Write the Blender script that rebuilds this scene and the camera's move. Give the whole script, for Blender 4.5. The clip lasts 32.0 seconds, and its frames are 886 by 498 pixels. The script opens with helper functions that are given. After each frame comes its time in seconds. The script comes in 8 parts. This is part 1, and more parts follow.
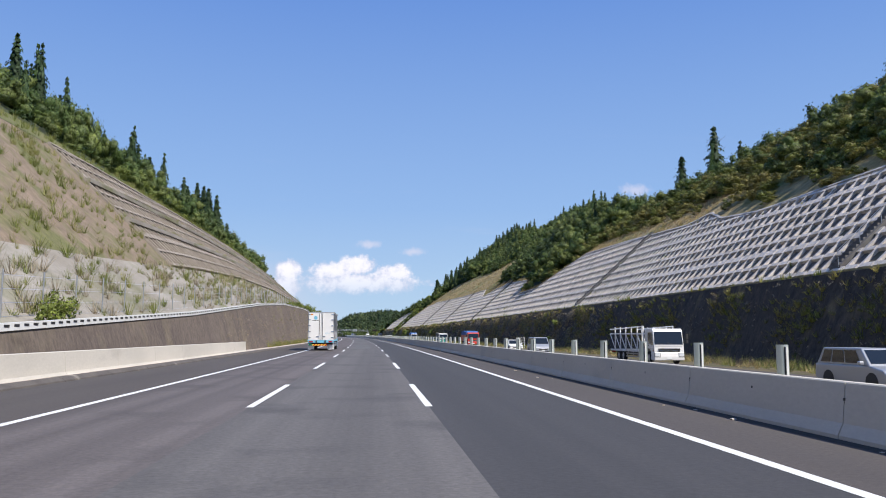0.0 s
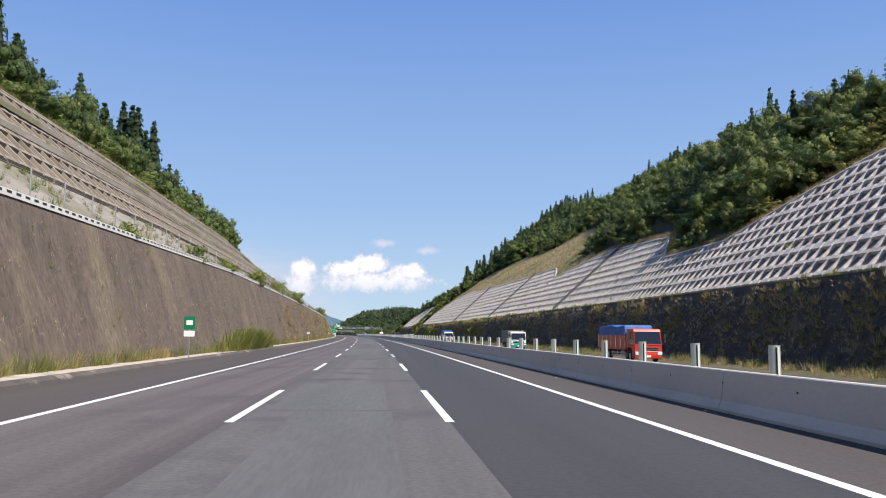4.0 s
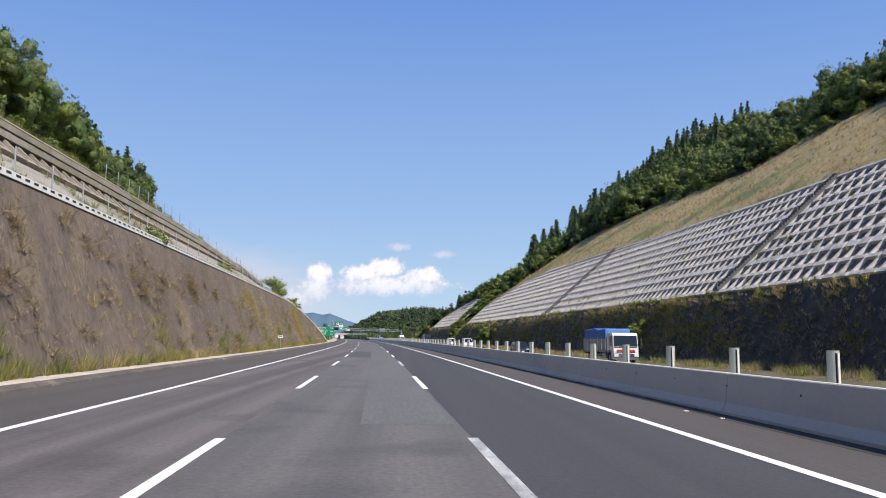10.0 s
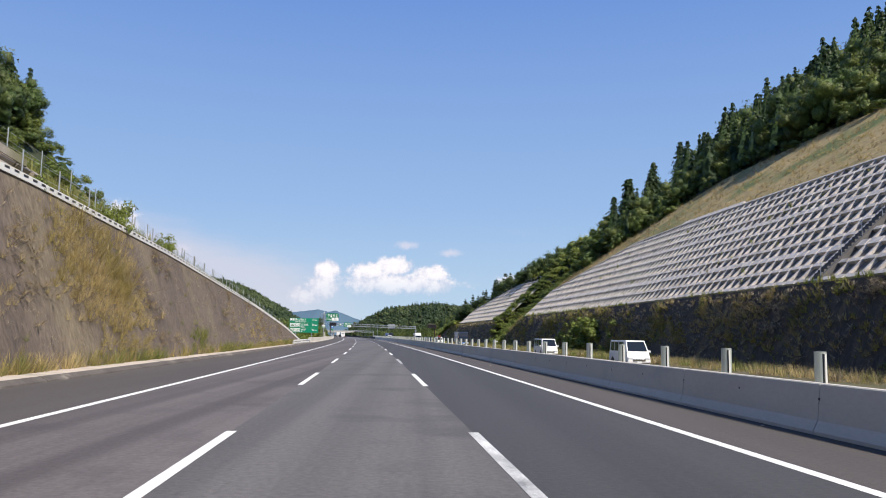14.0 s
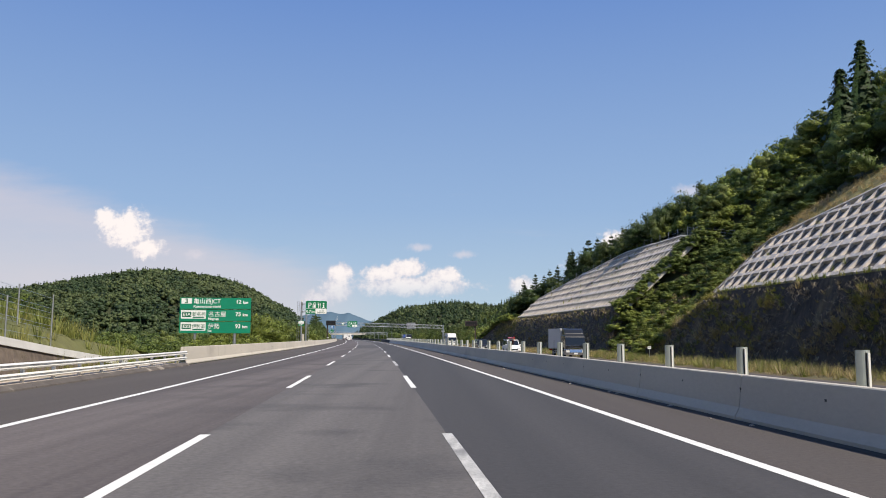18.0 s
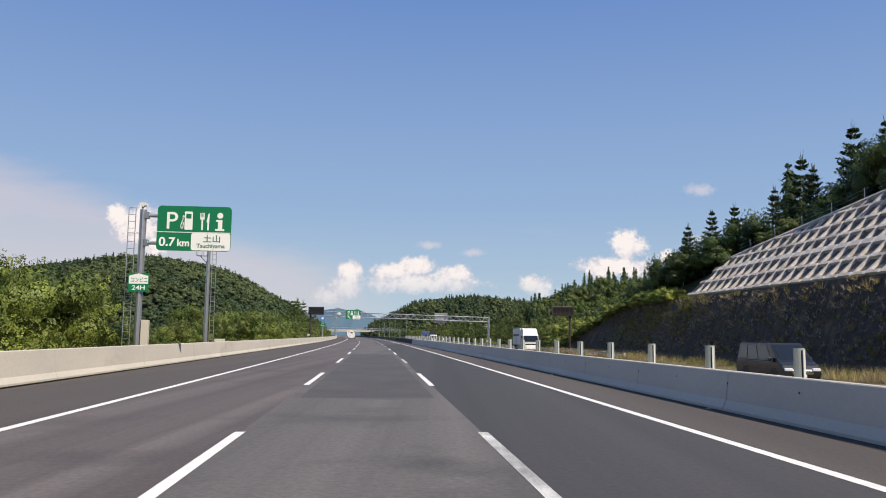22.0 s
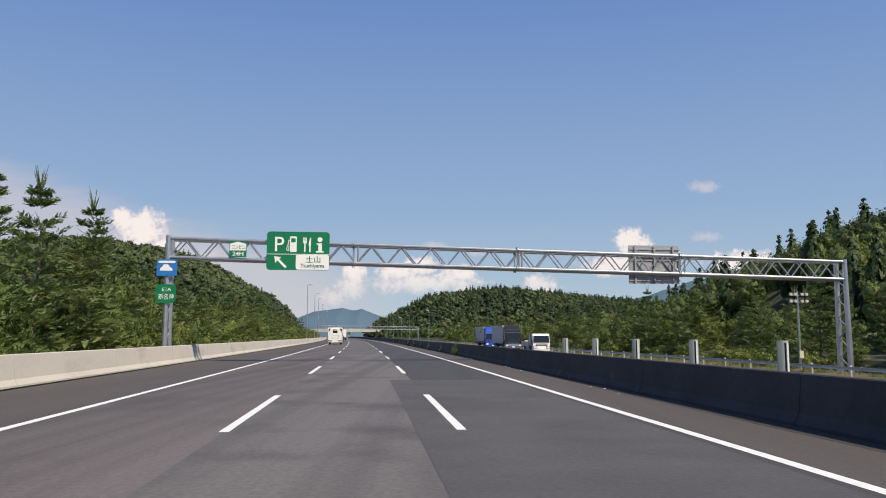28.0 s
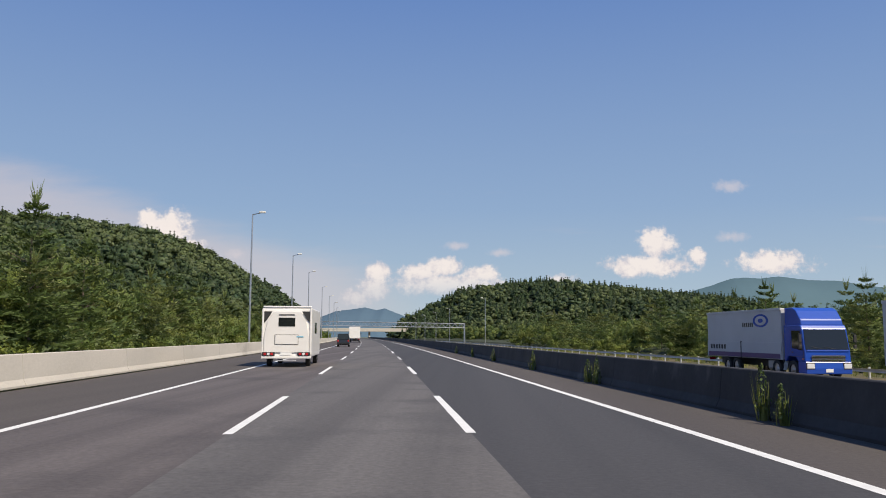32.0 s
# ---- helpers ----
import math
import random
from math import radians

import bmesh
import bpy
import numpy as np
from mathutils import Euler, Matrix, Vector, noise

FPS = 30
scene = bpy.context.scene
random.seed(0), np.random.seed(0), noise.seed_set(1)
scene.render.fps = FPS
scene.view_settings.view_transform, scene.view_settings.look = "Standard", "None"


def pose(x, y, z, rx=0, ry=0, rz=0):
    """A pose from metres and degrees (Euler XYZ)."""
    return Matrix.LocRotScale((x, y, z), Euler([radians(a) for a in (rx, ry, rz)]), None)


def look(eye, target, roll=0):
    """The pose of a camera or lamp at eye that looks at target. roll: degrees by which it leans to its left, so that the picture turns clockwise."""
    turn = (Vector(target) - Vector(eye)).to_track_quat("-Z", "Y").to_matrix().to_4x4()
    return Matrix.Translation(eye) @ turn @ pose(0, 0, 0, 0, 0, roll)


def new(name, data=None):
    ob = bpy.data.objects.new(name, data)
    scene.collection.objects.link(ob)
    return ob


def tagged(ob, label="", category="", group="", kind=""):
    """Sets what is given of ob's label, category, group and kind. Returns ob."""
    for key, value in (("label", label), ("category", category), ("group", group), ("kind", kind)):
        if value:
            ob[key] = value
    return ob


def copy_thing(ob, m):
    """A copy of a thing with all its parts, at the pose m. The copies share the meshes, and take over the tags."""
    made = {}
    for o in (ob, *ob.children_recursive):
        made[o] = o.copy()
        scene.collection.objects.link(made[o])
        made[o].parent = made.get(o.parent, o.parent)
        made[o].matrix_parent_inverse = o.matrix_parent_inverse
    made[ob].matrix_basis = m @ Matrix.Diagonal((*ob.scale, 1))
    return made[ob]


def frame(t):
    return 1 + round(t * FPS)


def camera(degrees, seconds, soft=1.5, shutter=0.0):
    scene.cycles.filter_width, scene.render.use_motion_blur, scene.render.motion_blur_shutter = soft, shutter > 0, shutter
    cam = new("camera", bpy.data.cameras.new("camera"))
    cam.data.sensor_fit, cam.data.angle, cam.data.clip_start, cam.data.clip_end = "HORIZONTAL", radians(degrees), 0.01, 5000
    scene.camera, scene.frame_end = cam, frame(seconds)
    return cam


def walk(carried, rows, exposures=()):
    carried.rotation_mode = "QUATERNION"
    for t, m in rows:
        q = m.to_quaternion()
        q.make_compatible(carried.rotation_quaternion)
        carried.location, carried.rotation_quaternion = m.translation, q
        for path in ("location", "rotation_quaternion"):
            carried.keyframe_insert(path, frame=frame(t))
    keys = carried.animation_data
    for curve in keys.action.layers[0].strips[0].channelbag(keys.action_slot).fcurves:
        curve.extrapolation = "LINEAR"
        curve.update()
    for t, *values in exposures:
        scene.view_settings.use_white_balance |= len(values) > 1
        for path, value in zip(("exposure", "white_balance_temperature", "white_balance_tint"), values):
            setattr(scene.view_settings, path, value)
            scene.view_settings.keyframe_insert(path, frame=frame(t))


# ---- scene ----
# The road is a long left-hand bend. Places are given along it: s metres on, x metres to the right of
# the middle lane's centre, z metres above the carriageway.
RADIUS = 7800.0
EYE = 1.589


def along(s, x, z=0.0):
    a = s / RADIUS
    return Vector((-(RADIUS - (RADIUS + x) * math.cos(a)), (RADIUS + x) * math.sin(a), z))


def facing(s, x, z=0.0, turn=0.0):
    """A pose on the road whose y axis points down the road."""
    return Matrix.Translation(along(s, x, z)) @ Matrix.Rotation(s / RADIUS + radians(turn), 4, "Z")


cam = camera(59.15, 32.0, soft=1.0)
# seconds, metres along the road, metres across it, yaw against the road, pitch, roll
ROWS = [
    (0.0, 2.23, 0.72, -4.98, 6.31, 0.13),
    (1.0, 28.71, 0.81, -4.86, 6.29, 0.17),
    (2.0, 54.54, 0.79, -4.75, 6.28, 0.36),
    (3.0, 80.01, 0.72, -4.64, 6.27, 0.59),
    (6.0, 156.01, 0.57, -4.82, 6.20, 0.22),
    (7.0, 180.51, 0.70, -4.94, 6.41, 0.18),
    (8.0, 205.69, 0.80, -4.85, 6.35, -0.11),
    (9.0, 230.51, 0.67, -4.60, 6.22, -0.00),
    (10.0, 255.32, 0.44, -4.63, 6.50, 0.49),
    (11.0, 280.08, 0.46, -4.70, 6.44, 0.49),
    (12.0, 304.94, 0.38, -4.63, 6.26, 0.80),
    (13.0, 329.91, 0.31, -4.67, 6.36, 0.72),
    (14.0, 354.80, 0.30, -4.81, 6.39, 0.94),
    (17.0, 429.85, 0.81, -4.95, 6.32, 0.28),
    (18.0, 454.71, 0.82, -4.60, 6.50, 0.25),
    (19.0, 479.42, 0.65, -4.52, 6.30, 0.30),
    (20.0, 503.99, 0.55, -4.52, 6.31, 0.34),
    (21.0, 529.42, 0.37, -4.50, 6.41, 0.58),
    (22.0, 554.87, 0.21, -4.62, 6.34, 0.68),
    (23.0, 580.10, 0.15, -4.91, 6.53, 0.75),
    (24.0, 605.94, 0.34, -4.68, 6.35, 0.33),
    (25.0, 631.41, 0.19, -4.39, 6.35, 0.53),
    (28.0, 706.58, 0.37, -5.42, 6.34, 0.08),
    (29.0, 731.85, 0.65, -5.28, 6.27, -0.05),
    (30.0, 756.80, 0.74, -4.83, 6.33, 0.08),
    (31.0, 781.49, 0.62, -4.64, 6.34, 0.13),
    (32.0, 806.92, 0.47, -4.46, 6.37, 0.21),
]
walk(cam, [(t, Matrix.Translation(along(s, x, EYE)) @ pose(0, 0, 0, 90 + pitch, 0, math.degrees(s / RADIUS) + yaw) @ pose(0, 0, 0, 0, 0, roll)) for t, s, x, yaw, pitch, roll in ROWS],
     exposures=[(0.0, 0.33, 6550, 10), (2.5, 0.38, 7000, 10), (6.0, 0.46, 6950, 10), (9.0, 0.40, 6850, 10), (14.0, 0.36, 6950, 10), (18.0, 0.24, 7350, 10), (23.0, 0.16, 7550, 10), (25.0, 0.06, 7650, 10), (28.0, 0.12, 7600, 10), (32.0, 0.06, 7600, 10)])

# ---- light ----
SUN_TO = Vector((0.62, -0.62, 1.0)).normalized()
world = bpy.data.worlds.new("sky")
scene.world = world
world.use_nodes = True
wt = world.node_tree
wt.nodes.clear()
w_out = wt.nodes.new("ShaderNodeOutputWorld")
w_bg = wt.nodes.new("ShaderNodeBackground")
w_sky = wt.nodes.new("ShaderNodeTexSky")
w_sky.sky_type = "NISHITA"
w_sky.sun_disc = False
w_sky.sun_elevation = math.asin(SUN_TO.z)
w_sky.sun_rotation = math.atan2(SUN_TO.x, SUN_TO.y)
w_sky.altitude = 200
w_sky.air_density = 1.0
w_sky.dust_density = 0.3
w_sky.ozone_density = 3.0
w_bg.inputs["Strength"].default_value = 0.125
w_tone = wt.nodes.new("ShaderNodeHueSaturation")
w_tone.inputs["Saturation"].default_value = 1.05
wt.links.new(w_sky.outputs[0], w_tone.inputs["Color"])
wt.links.new(w_tone.outputs[0], w_bg.inputs["Color"])
wt.links.new(w_bg.outputs[0], w_out.inputs["Surface"])
sun = new("sun", bpy.data.lights.new("sun", "SUN"))
sun.data.energy = 5.0
sun.data.angle = radians(0.5)
sun.data.color = (1.0, 0.95, 0.87)
sun.matrix_world = look(SUN_TO * 100, (0, 0, 0))


def cloud_sky():
    """Heaped summer clouds low over the horizon and a thin veil, as part of the sky itself."""
    node, link = wt.nodes.new, wt.links.new

    def math_node(op, a, b=None, c=None):
        n = node("ShaderNodeMath")
        n.operation = op
        for k, v in enumerate((a, b, c)):
            if v is None:
                continue
            if isinstance(v, (int, float)):
                n.inputs[k].default_value = v
            else:
                link(v, n.inputs[k])
        return n.outputs[0]

    def step(v, lo, hi):
        n = node("ShaderNodeMapRange")
        n.interpolation_type = "SMOOTHSTEP"
        n.inputs["From Min"].default_value, n.inputs["From Max"].default_value = lo, hi
        link(v, n.inputs["Value"])
        return n.outputs["Result"]

    co = node("ShaderNodeTexCoord")
    sep = node("ShaderNodeSeparateXYZ")
    link(co.outputs["Generated"], sep.inputs[0])
    ahead = step(sep.outputs["Y"], 0.1, 0.3)
    y = math_node("MAXIMUM", sep.outputs["Y"], 0.05)
    u, v = math_node("DIVIDE", sep.outputs["X"], y), math_node("DIVIDE", sep.outputs["Z"], y)
    uv = node("ShaderNodeCombineXYZ")
    link(u, uv.inputs[0])
    link(v, uv.inputs[1])

    def fbm(scale, detail, sx=1.0, sy=1.0):
        mp = node("ShaderNodeMapping")
        mp.inputs["Scale"].default_value = (sx, sy, 1)
        link(uv.outputs[0], mp.inputs["Vector"])
        n = node("ShaderNodeTexNoise")
        n.inputs["Scale"].default_value, n.inputs["Detail"].default_value, n.inputs["Roughness"].default_value = scale, detail, 0.6
        link(mp.outputs[0], n.inputs["Vector"])
        return n.outputs["Fac"]

    # azimuth, elevation of the middle, half width, half height, in degrees
    heaps = [(-20.9, 7.3, 2.1, 1.5), (-19.6, 6.0, 1.6, 0.8), (-22.3, 8.0, 0.9, 0.9), (-6.3, 4.6, 1.1, 0.8), (-6.6, 3.4, 1.5, 1.1), (-7.9, 2.8, 1.2, 0.7),
             (-3.2, 4.6, 1.8, 0.8), (-1.4, 5.0, 1.5, 0.9), (1.3, 4.5, 1.5, 0.8), (-1.1, 3.8, 5.2, 0.9), (7.3, 3.7, 1.5, 0.9), (14.0, 6.5, 1.6, 1.3),
             (13.1, 5.0, 3.6, 0.9), (16.8, 5.6, 0.7, 0.8), (21.6, 5.0, 3.2, 0.9)]
    wisps = [(-16.3, 5.7, 0.9, 0.5), (18.9, 6.9, 1.4, 0.5), (19.0, 10.4, 1.4, 0.55), (-0.6, 6.6, 1.2, 0.4), (2.8, 6.1, 1.0, 0.35)]

    def gathered(rows):
        """How deep a direction lies inside the nearest of the heaps."""
        best = None
        for az, el, hw, hh in rows:
            sub = node("ShaderNodeVectorMath")
            sub.operation = "SUBTRACT"
            link(uv.outputs[0], sub.inputs[0])
            sub.inputs[1].default_value = (math.tan(radians(az)), math.tan(radians(el)) / math.cos(radians(az)), 0)
            mul = node("ShaderNodeVectorMath")
            mul.operation = "MULTIPLY"
            link(sub.outputs[0], mul.inputs[0])
            mul.inputs[1].default_value = (1 / radians(hw), 1 / radians(hh), 0)
            ln = node("ShaderNodeVectorMath")
            ln.operation = "LENGTH"
            link(mul.outputs[0], ln.inputs[0])
            f = math_node("SUBTRACT", 1.0, ln.outputs["Value"])
            best = f if best is None else math_node("MAXIMUM", best, f)
        return best

    field = gathered(heaps)
    lumps = math_node("ADD", math_node("MULTIPLY", math_node("SUBTRACT", fbm(40, 8), 0.5), 1.7), math_node("MULTIPLY", math_node("SUBTRACT", fbm(120, 6), 0.5), 1.0))
    f = math_node("ADD", field, lumps)
    thin = math_node("ADD", math_node("MULTIPLY", step(v, 0.045, 0.085), 0.47), 0.4)
    dense = math_node("MULTIPLY", step(f, -0.12, 0.5), thin)
    faint = math_node("MULTIPLY", step(math_node("ADD", gathered(wisps), lumps), -0.1, 1.0), 0.6)
    mask = math_node("MULTIPLY", math_node("MAXIMUM", dense, faint), ahead)
    lit = step(math_node("ADD", math_node("ADD", f, math_node("MULTIPLY", v, 5.0)), math_node("MULTIPLY", math_node("SUBTRACT", fbm(60, 5), 0.5), 2.0)), 0.2, 1.3)
    cc = node("ShaderNodeMix")
    cc.data_type = "RGBA"
    link(lit, cc.inputs[0])
    cc.inputs[6].default_value = (4.9, 4.85, 5.8, 1)
    cc.inputs[7].default_value = (6.9, 6.7, 7.1, 1)
    # a thin bank whose upper edge falls away from the left
    rise = math_node("ADD", math_node("ADD", v, math_node("MULTIPLY", u, 0.29)), math_node("MULTIPLY", math_node("SUBTRACT", fbm(5, 6, 1.0, 4.0), 0.5), 0.08))
    veil = math_node("MULTIPLY", math_node("MULTIPLY", step(rise, 0.075, 0.01), math_node("ADD", math_node("MULTIPLY", fbm(2.2, 5, 1.0, 5.0), 0.7), 0.3)), math_node("MULTIPLY", step(u, 0.0, -0.2), 0.85))
    streak = math_node("MULTIPLY", step(fbm(3.0, 4, 0.8, 7.0), 0.58, 0.8), math_node("MULTIPLY", step(v, 0.3, 0.12), 0.3))
    veil = math_node("MULTIPLY", math_node("MAXIMUM", veil, streak), ahead)
    m1 = node("ShaderNodeMix")
    m1.data_type = "RGBA"
    link(veil, m1.inputs[0])
    # summer haze evens out the clear sky
    rmp = node("ShaderNodeValToRGB")
    el = rmp.color_ramp.elements
    el[0].position, el[0].color = 0.0, (0.54, 0.74, 0.95, 1)
    el[1].position, el[1].color = 0.16, (0.33, 0.54, 0.92, 1)
    for q, c in ((0.42, (0.155, 0.325, 0.80)), (0.9, (0.10, 0.25, 0.68))):
        e = el.new(q)
        e.color = (*c, 1)
    link(sep.outputs["Z"], rmp.inputs[0])
    scl = node("ShaderNodeVectorMath")
    scl.operation = "SCALE"
    link(rmp.outputs[0], scl.inputs[0])
    scl.inputs["Scale"].default_value = 5.8
    hz = node("ShaderNodeMix")
    hz.data_type = "RGBA"
    hz.inputs[0].default_value = 0.97
    link(w_tone.outputs[0], hz.inputs[6])
    link(scl.outputs[0], hz.inputs[7])
    link(hz.outputs[2], m1.inputs[6])
    m1.inputs[7].default_value = (4.7, 4.45, 5.15, 1)
    m2 = node("ShaderNodeMix")
    m2.data_type = "RGBA"
    link(mask, m2.inputs[0])
    link(m1.outputs[2], m2.inputs[6])
    link(cc.outputs[2], m2.inputs[7])
    link(m2.outputs[2], w_bg.inputs["Color"])


cloud_sky()

# ---- materials ----


def mat(name, base, rough=0.8, metal=0.0, second=None, scale=1.0, amount=0.5, grain=None, bump=0.0, bump_scale=40.0,
        stretch=(1, 1, 1), third=None, third_scale=0.1, third_at=(0.45, 0.7), island=0.0, spec=0.5, each=0.0, even=False):
    """A surface with broad patches (second), rare large stains (third), fine grain and relief."""
    m = bpy.data.materials.new(name)
    m.use_nodes = True
    nt = m.node_tree
    b = nt.nodes["Principled BSDF"]
    b.inputs["Roughness"].default_value = rough
    b.inputs["Metallic"].default_value = metal
    b.inputs["Specular IOR Level"].default_value = spec
    link = nt.links.new
    co = nt.nodes.new("ShaderNodeTexCoord")
    mp = nt.nodes.new("ShaderNodeMapping")
    mp.inputs["Scale"].default_value = stretch
    link(co.outputs["Object"], mp.inputs["Vector"])

    def noise_of(sc, detail=5.0, src=None, rough_n=0.55):
        n = nt.nodes.new("ShaderNodeTexNoise")
        if src is True:
            n.inputs["Scale"].default_value = sc
            n.inputs["Detail"].default_value = detail
            n.inputs["Roughness"].default_value = rough_n
            link(co.outputs["Object"], n.inputs["Vector"])
            return n.outputs["Fac"]
        n.inputs["Scale"].default_value = sc
        n.inputs["Detail"].default_value = detail
        n.inputs["Roughness"].default_value = rough_n
        link((src or mp).outputs["Vector"], n.inputs["Vector"])
        return n.outputs["Fac"]

    def ramp(src, lo, hi):
        r = nt.nodes.new("ShaderNodeMapRange")
        r.inputs["From Min"].default_value, r.inputs["From Max"].default_value = lo, hi
        link(src, r.inputs["Value"])
        return r.outputs["Result"]

    def mix(fac, a, c, kind="MIX"):
        x = nt.nodes.new("ShaderNodeMix")
        x.data_type, x.blend_type = "RGBA", kind
        if isinstance(fac, float):
            x.inputs[0].default_value = fac
        else:
            link(fac, x.inputs[0])
        for k, v in ((6, a), (7, c)):
            if isinstance(v, tuple):
                x.inputs[k].default_value = (*v, 1)
            else:
                link(v, x.inputs[k])
        return x.outputs[2]

    col = base
    if second:
        col = mix(ramp(noise_of(scale), 0.5 - 0.3 * (1.1 - amount), 0.5 + 0.3 * (1.1 - amount)), col, second)
    if third:
        col = mix(ramp(noise_of(third_scale, 4.0, even or None), *third_at), col, third)
    if grain:
        g = ramp(noise_of(bump_scale, 6.0, even or None, 0.7), 0.25, 0.75)
        col = mix(g, mix(1.0, col, (1 - grain,) * 3, "MULTIPLY"), mix(1.0, col, (1 + grain,) * 3, "MULTIPLY"))
    if island or each:
        if each:
            gi = nt.nodes.new("ShaderNodeObjectInfo").outputs["Random"]
        else:
            gi = nt.nodes.new("ShaderNodeNewGeometry").outputs["Random Per Island"]
        k = island or each
        r = nt.nodes.new("ShaderNodeMapRange")
        r.inputs["To Min"].default_value, r.inputs["To Max"].default_value = 1 - k, 1 + k
        link(gi, r.inputs["Value"])
        vm = nt.nodes.new("ShaderNodeVectorMath")
        vm.operation = "SCALE"
        if isinstance(col, tuple):
            vm.inputs[0].default_value = col
        else:
            link(col, vm.inputs[0])
        link(r.outputs["Result"], vm.inputs["Scale"])
        col = vm.outputs["Vector"]
    if isinstance(col, tuple):
        b.inputs["Base Color"].default_value = (*col, 1)
    else:
        link(col, b.inputs["Base Color"])
    if bump:
        bp = nt.nodes.new("ShaderNodeBump")
        bp.inputs["Strength"].default_value = 1.0
        bp.inputs["Distance"].default_value = bump
        link(noise_of(bump_scale, 6.0, even or None, 0.65), bp.inputs["Height"])
        link(bp.outputs["Normal"], b.inputs["Normal"])
    return m


def leafy(name, base, second, scale=0.06, island=0.3, third=None, leaf=0.0, keep=0.56, vary=(0.6, 1.5)):
    """Foliage; where leaf is given, the sprays break up into single leaves of about that size."""
    m = mat(name, base, 0.55, second=second, scale=scale, amount=0.9, island=island, third=third, third_scale=0.03, spec=0.3)
    nt = m.node_tree
    link = nt.links.new
    b = nt.nodes["Principled BSDF"]
    src = b.inputs["Base Color"].links[0].from_socket
    if leaf:
        geo = nt.nodes.new("ShaderNodeNewGeometry")
        vor = nt.nodes.new("ShaderNodeTexVoronoi")
        vor.inputs["Scale"].default_value = 1 / leaf
        link(geo.outputs["Position"], vor.inputs["Vector"])
        sep = nt.nodes.new("ShaderNodeSeparateColor")
        link(vor.outputs["Color"], sep.inputs[0])
        r = nt.nodes.new("ShaderNodeMapRange")
        r.inputs["To Min"].default_value, r.inputs["To Max"].default_value = vary
        link(sep.outputs[0], r.inputs["Value"])
        vm = nt.nodes.new("ShaderNodeVectorMath")
        vm.operation = "SCALE"
        link(src, vm.inputs[0])
        link(r.outputs["Result"], vm.inputs["Scale"])
        src = vm.outputs["Vector"]
        link(src, b.inputs["Base Color"])
    tr = nt.nodes.new("ShaderNodeBsdfTranslucent")
    mx = nt.nodes.new("ShaderNodeMixShader")
    mx.inputs[0].default_value = 0.3
    link(src, tr.inputs["Color"])
    link(b.outputs[0], mx.inputs[1])
    link(tr.outputs[0], mx.inputs[2])
    last = mx.outputs[0]
    if leaf:
        cut = nt.nodes.new("ShaderNodeMath")
        cut.operation = "LESS_THAN"
        link(vor.outputs["Distance"], cut.inputs[0])
        cut.inputs[1].default_value = keep
        clear = nt.nodes.new("ShaderNodeBsdfTransparent")
        m2 = nt.nodes.new("ShaderNodeMixShader")
        link(cut.outputs[0], m2.inputs[0])
        link(clear.outputs[0], m2.inputs[1])
        link(last, m2.inputs[2])
        last = m2.outputs[0]
    link(last, nt.nodes["Material Output"].inputs["Surface"])
    return m


ASPHALT_L = mat("asphalt_left_lane", (0.074, 0.063, 0.062), 0.85, second=(0.122, 0.106, 0.103), scale=0.8, amount=0.7, stretch=(1.2, 0.006, 1), grain=0.3, bump=0.004, bump_scale=11.0, third=(0.060, 0.052, 0.052), third_scale=0.3, third_at=(0.52, 0.75), even=True)
ASPHALT_M = mat("asphalt_middle_lane", (0.084, 0.078, 0.077), 0.85, second=(0.122, 0.114, 0.111), scale=0.8, amount=0.6, stretch=(1.1, 0.006, 1), grain=0.32, bump=0.004, bump_scale=11.0, third=(0.064, 0.060, 0.061), third_scale=0.35, third_at=(0.52, 0.72), even=True)
ASPHALT_R = mat("asphalt_right_lane", (0.039, 0.038, 0.041), 0.85, second=(0.052, 0.050, 0.053), scale=0.7, amount=0.6, stretch=(1.2, 0.006, 1), grain=0.28, bump=0.004, bump_scale=11.0, even=True)
ASPHALT_S = mat("asphalt_shoulder", (0.060, 0.051, 0.048), 0.9, second=(0.078, 0.067, 0.062), scale=0.7, stretch=(1, 0.05, 1), grain=0.3, bump=0.004, bump_scale=12.0, even=True)
ASPHALT_P = mat("asphalt_patch", (0.114, 0.113, 0.111), 0.85, second=(0.095, 0.094, 0.093), scale=0.8, stretch=(1, 0.1, 1), grain=0.2, bump=0.003, bump_scale=12.0)
ASPHALT_D = mat("asphalt_dark_patch", (0.064, 0.061, 0.062), 0.85, second=(0.078, 0.074, 0.074), scale=0.6, grain=0.28, bump=0.003, bump_scale=12.0, third=(0.055, 0.052, 0.053), third_scale=0.4, even=True)
SEAL = mat("joint_sealant", (0.022, 0.022, 0.024), 0.6)
PAINT = mat("road_paint", (0.78, 0.78, 0.76), 0.6, second=(0.66, 0.66, 0.64), scale=3.0, grain=0.08, bump=0.002, bump_scale=30.0)
PAINT_WORN = mat("worn_road_paint", (0.62, 0.62, 0.6), 0.7, second=(0.22, 0.22, 0.22), scale=2.2, amount=0.55, stretch=(1, 0.35, 1), grain=0.3, bump=0.002, bump_scale=30.0)
CONCRETE_L = mat("sunlit_concrete", (0.56, 0.52, 0.46), 0.85, second=(0.48, 0.45, 0.4), scale=0.4, stretch=(1, 0.4, 1), grain=0.08, bump=0.004, bump_scale=14.0, third=(0.4, 0.37, 0.33), third_scale=0.7, third_at=(0.58, 0.75))
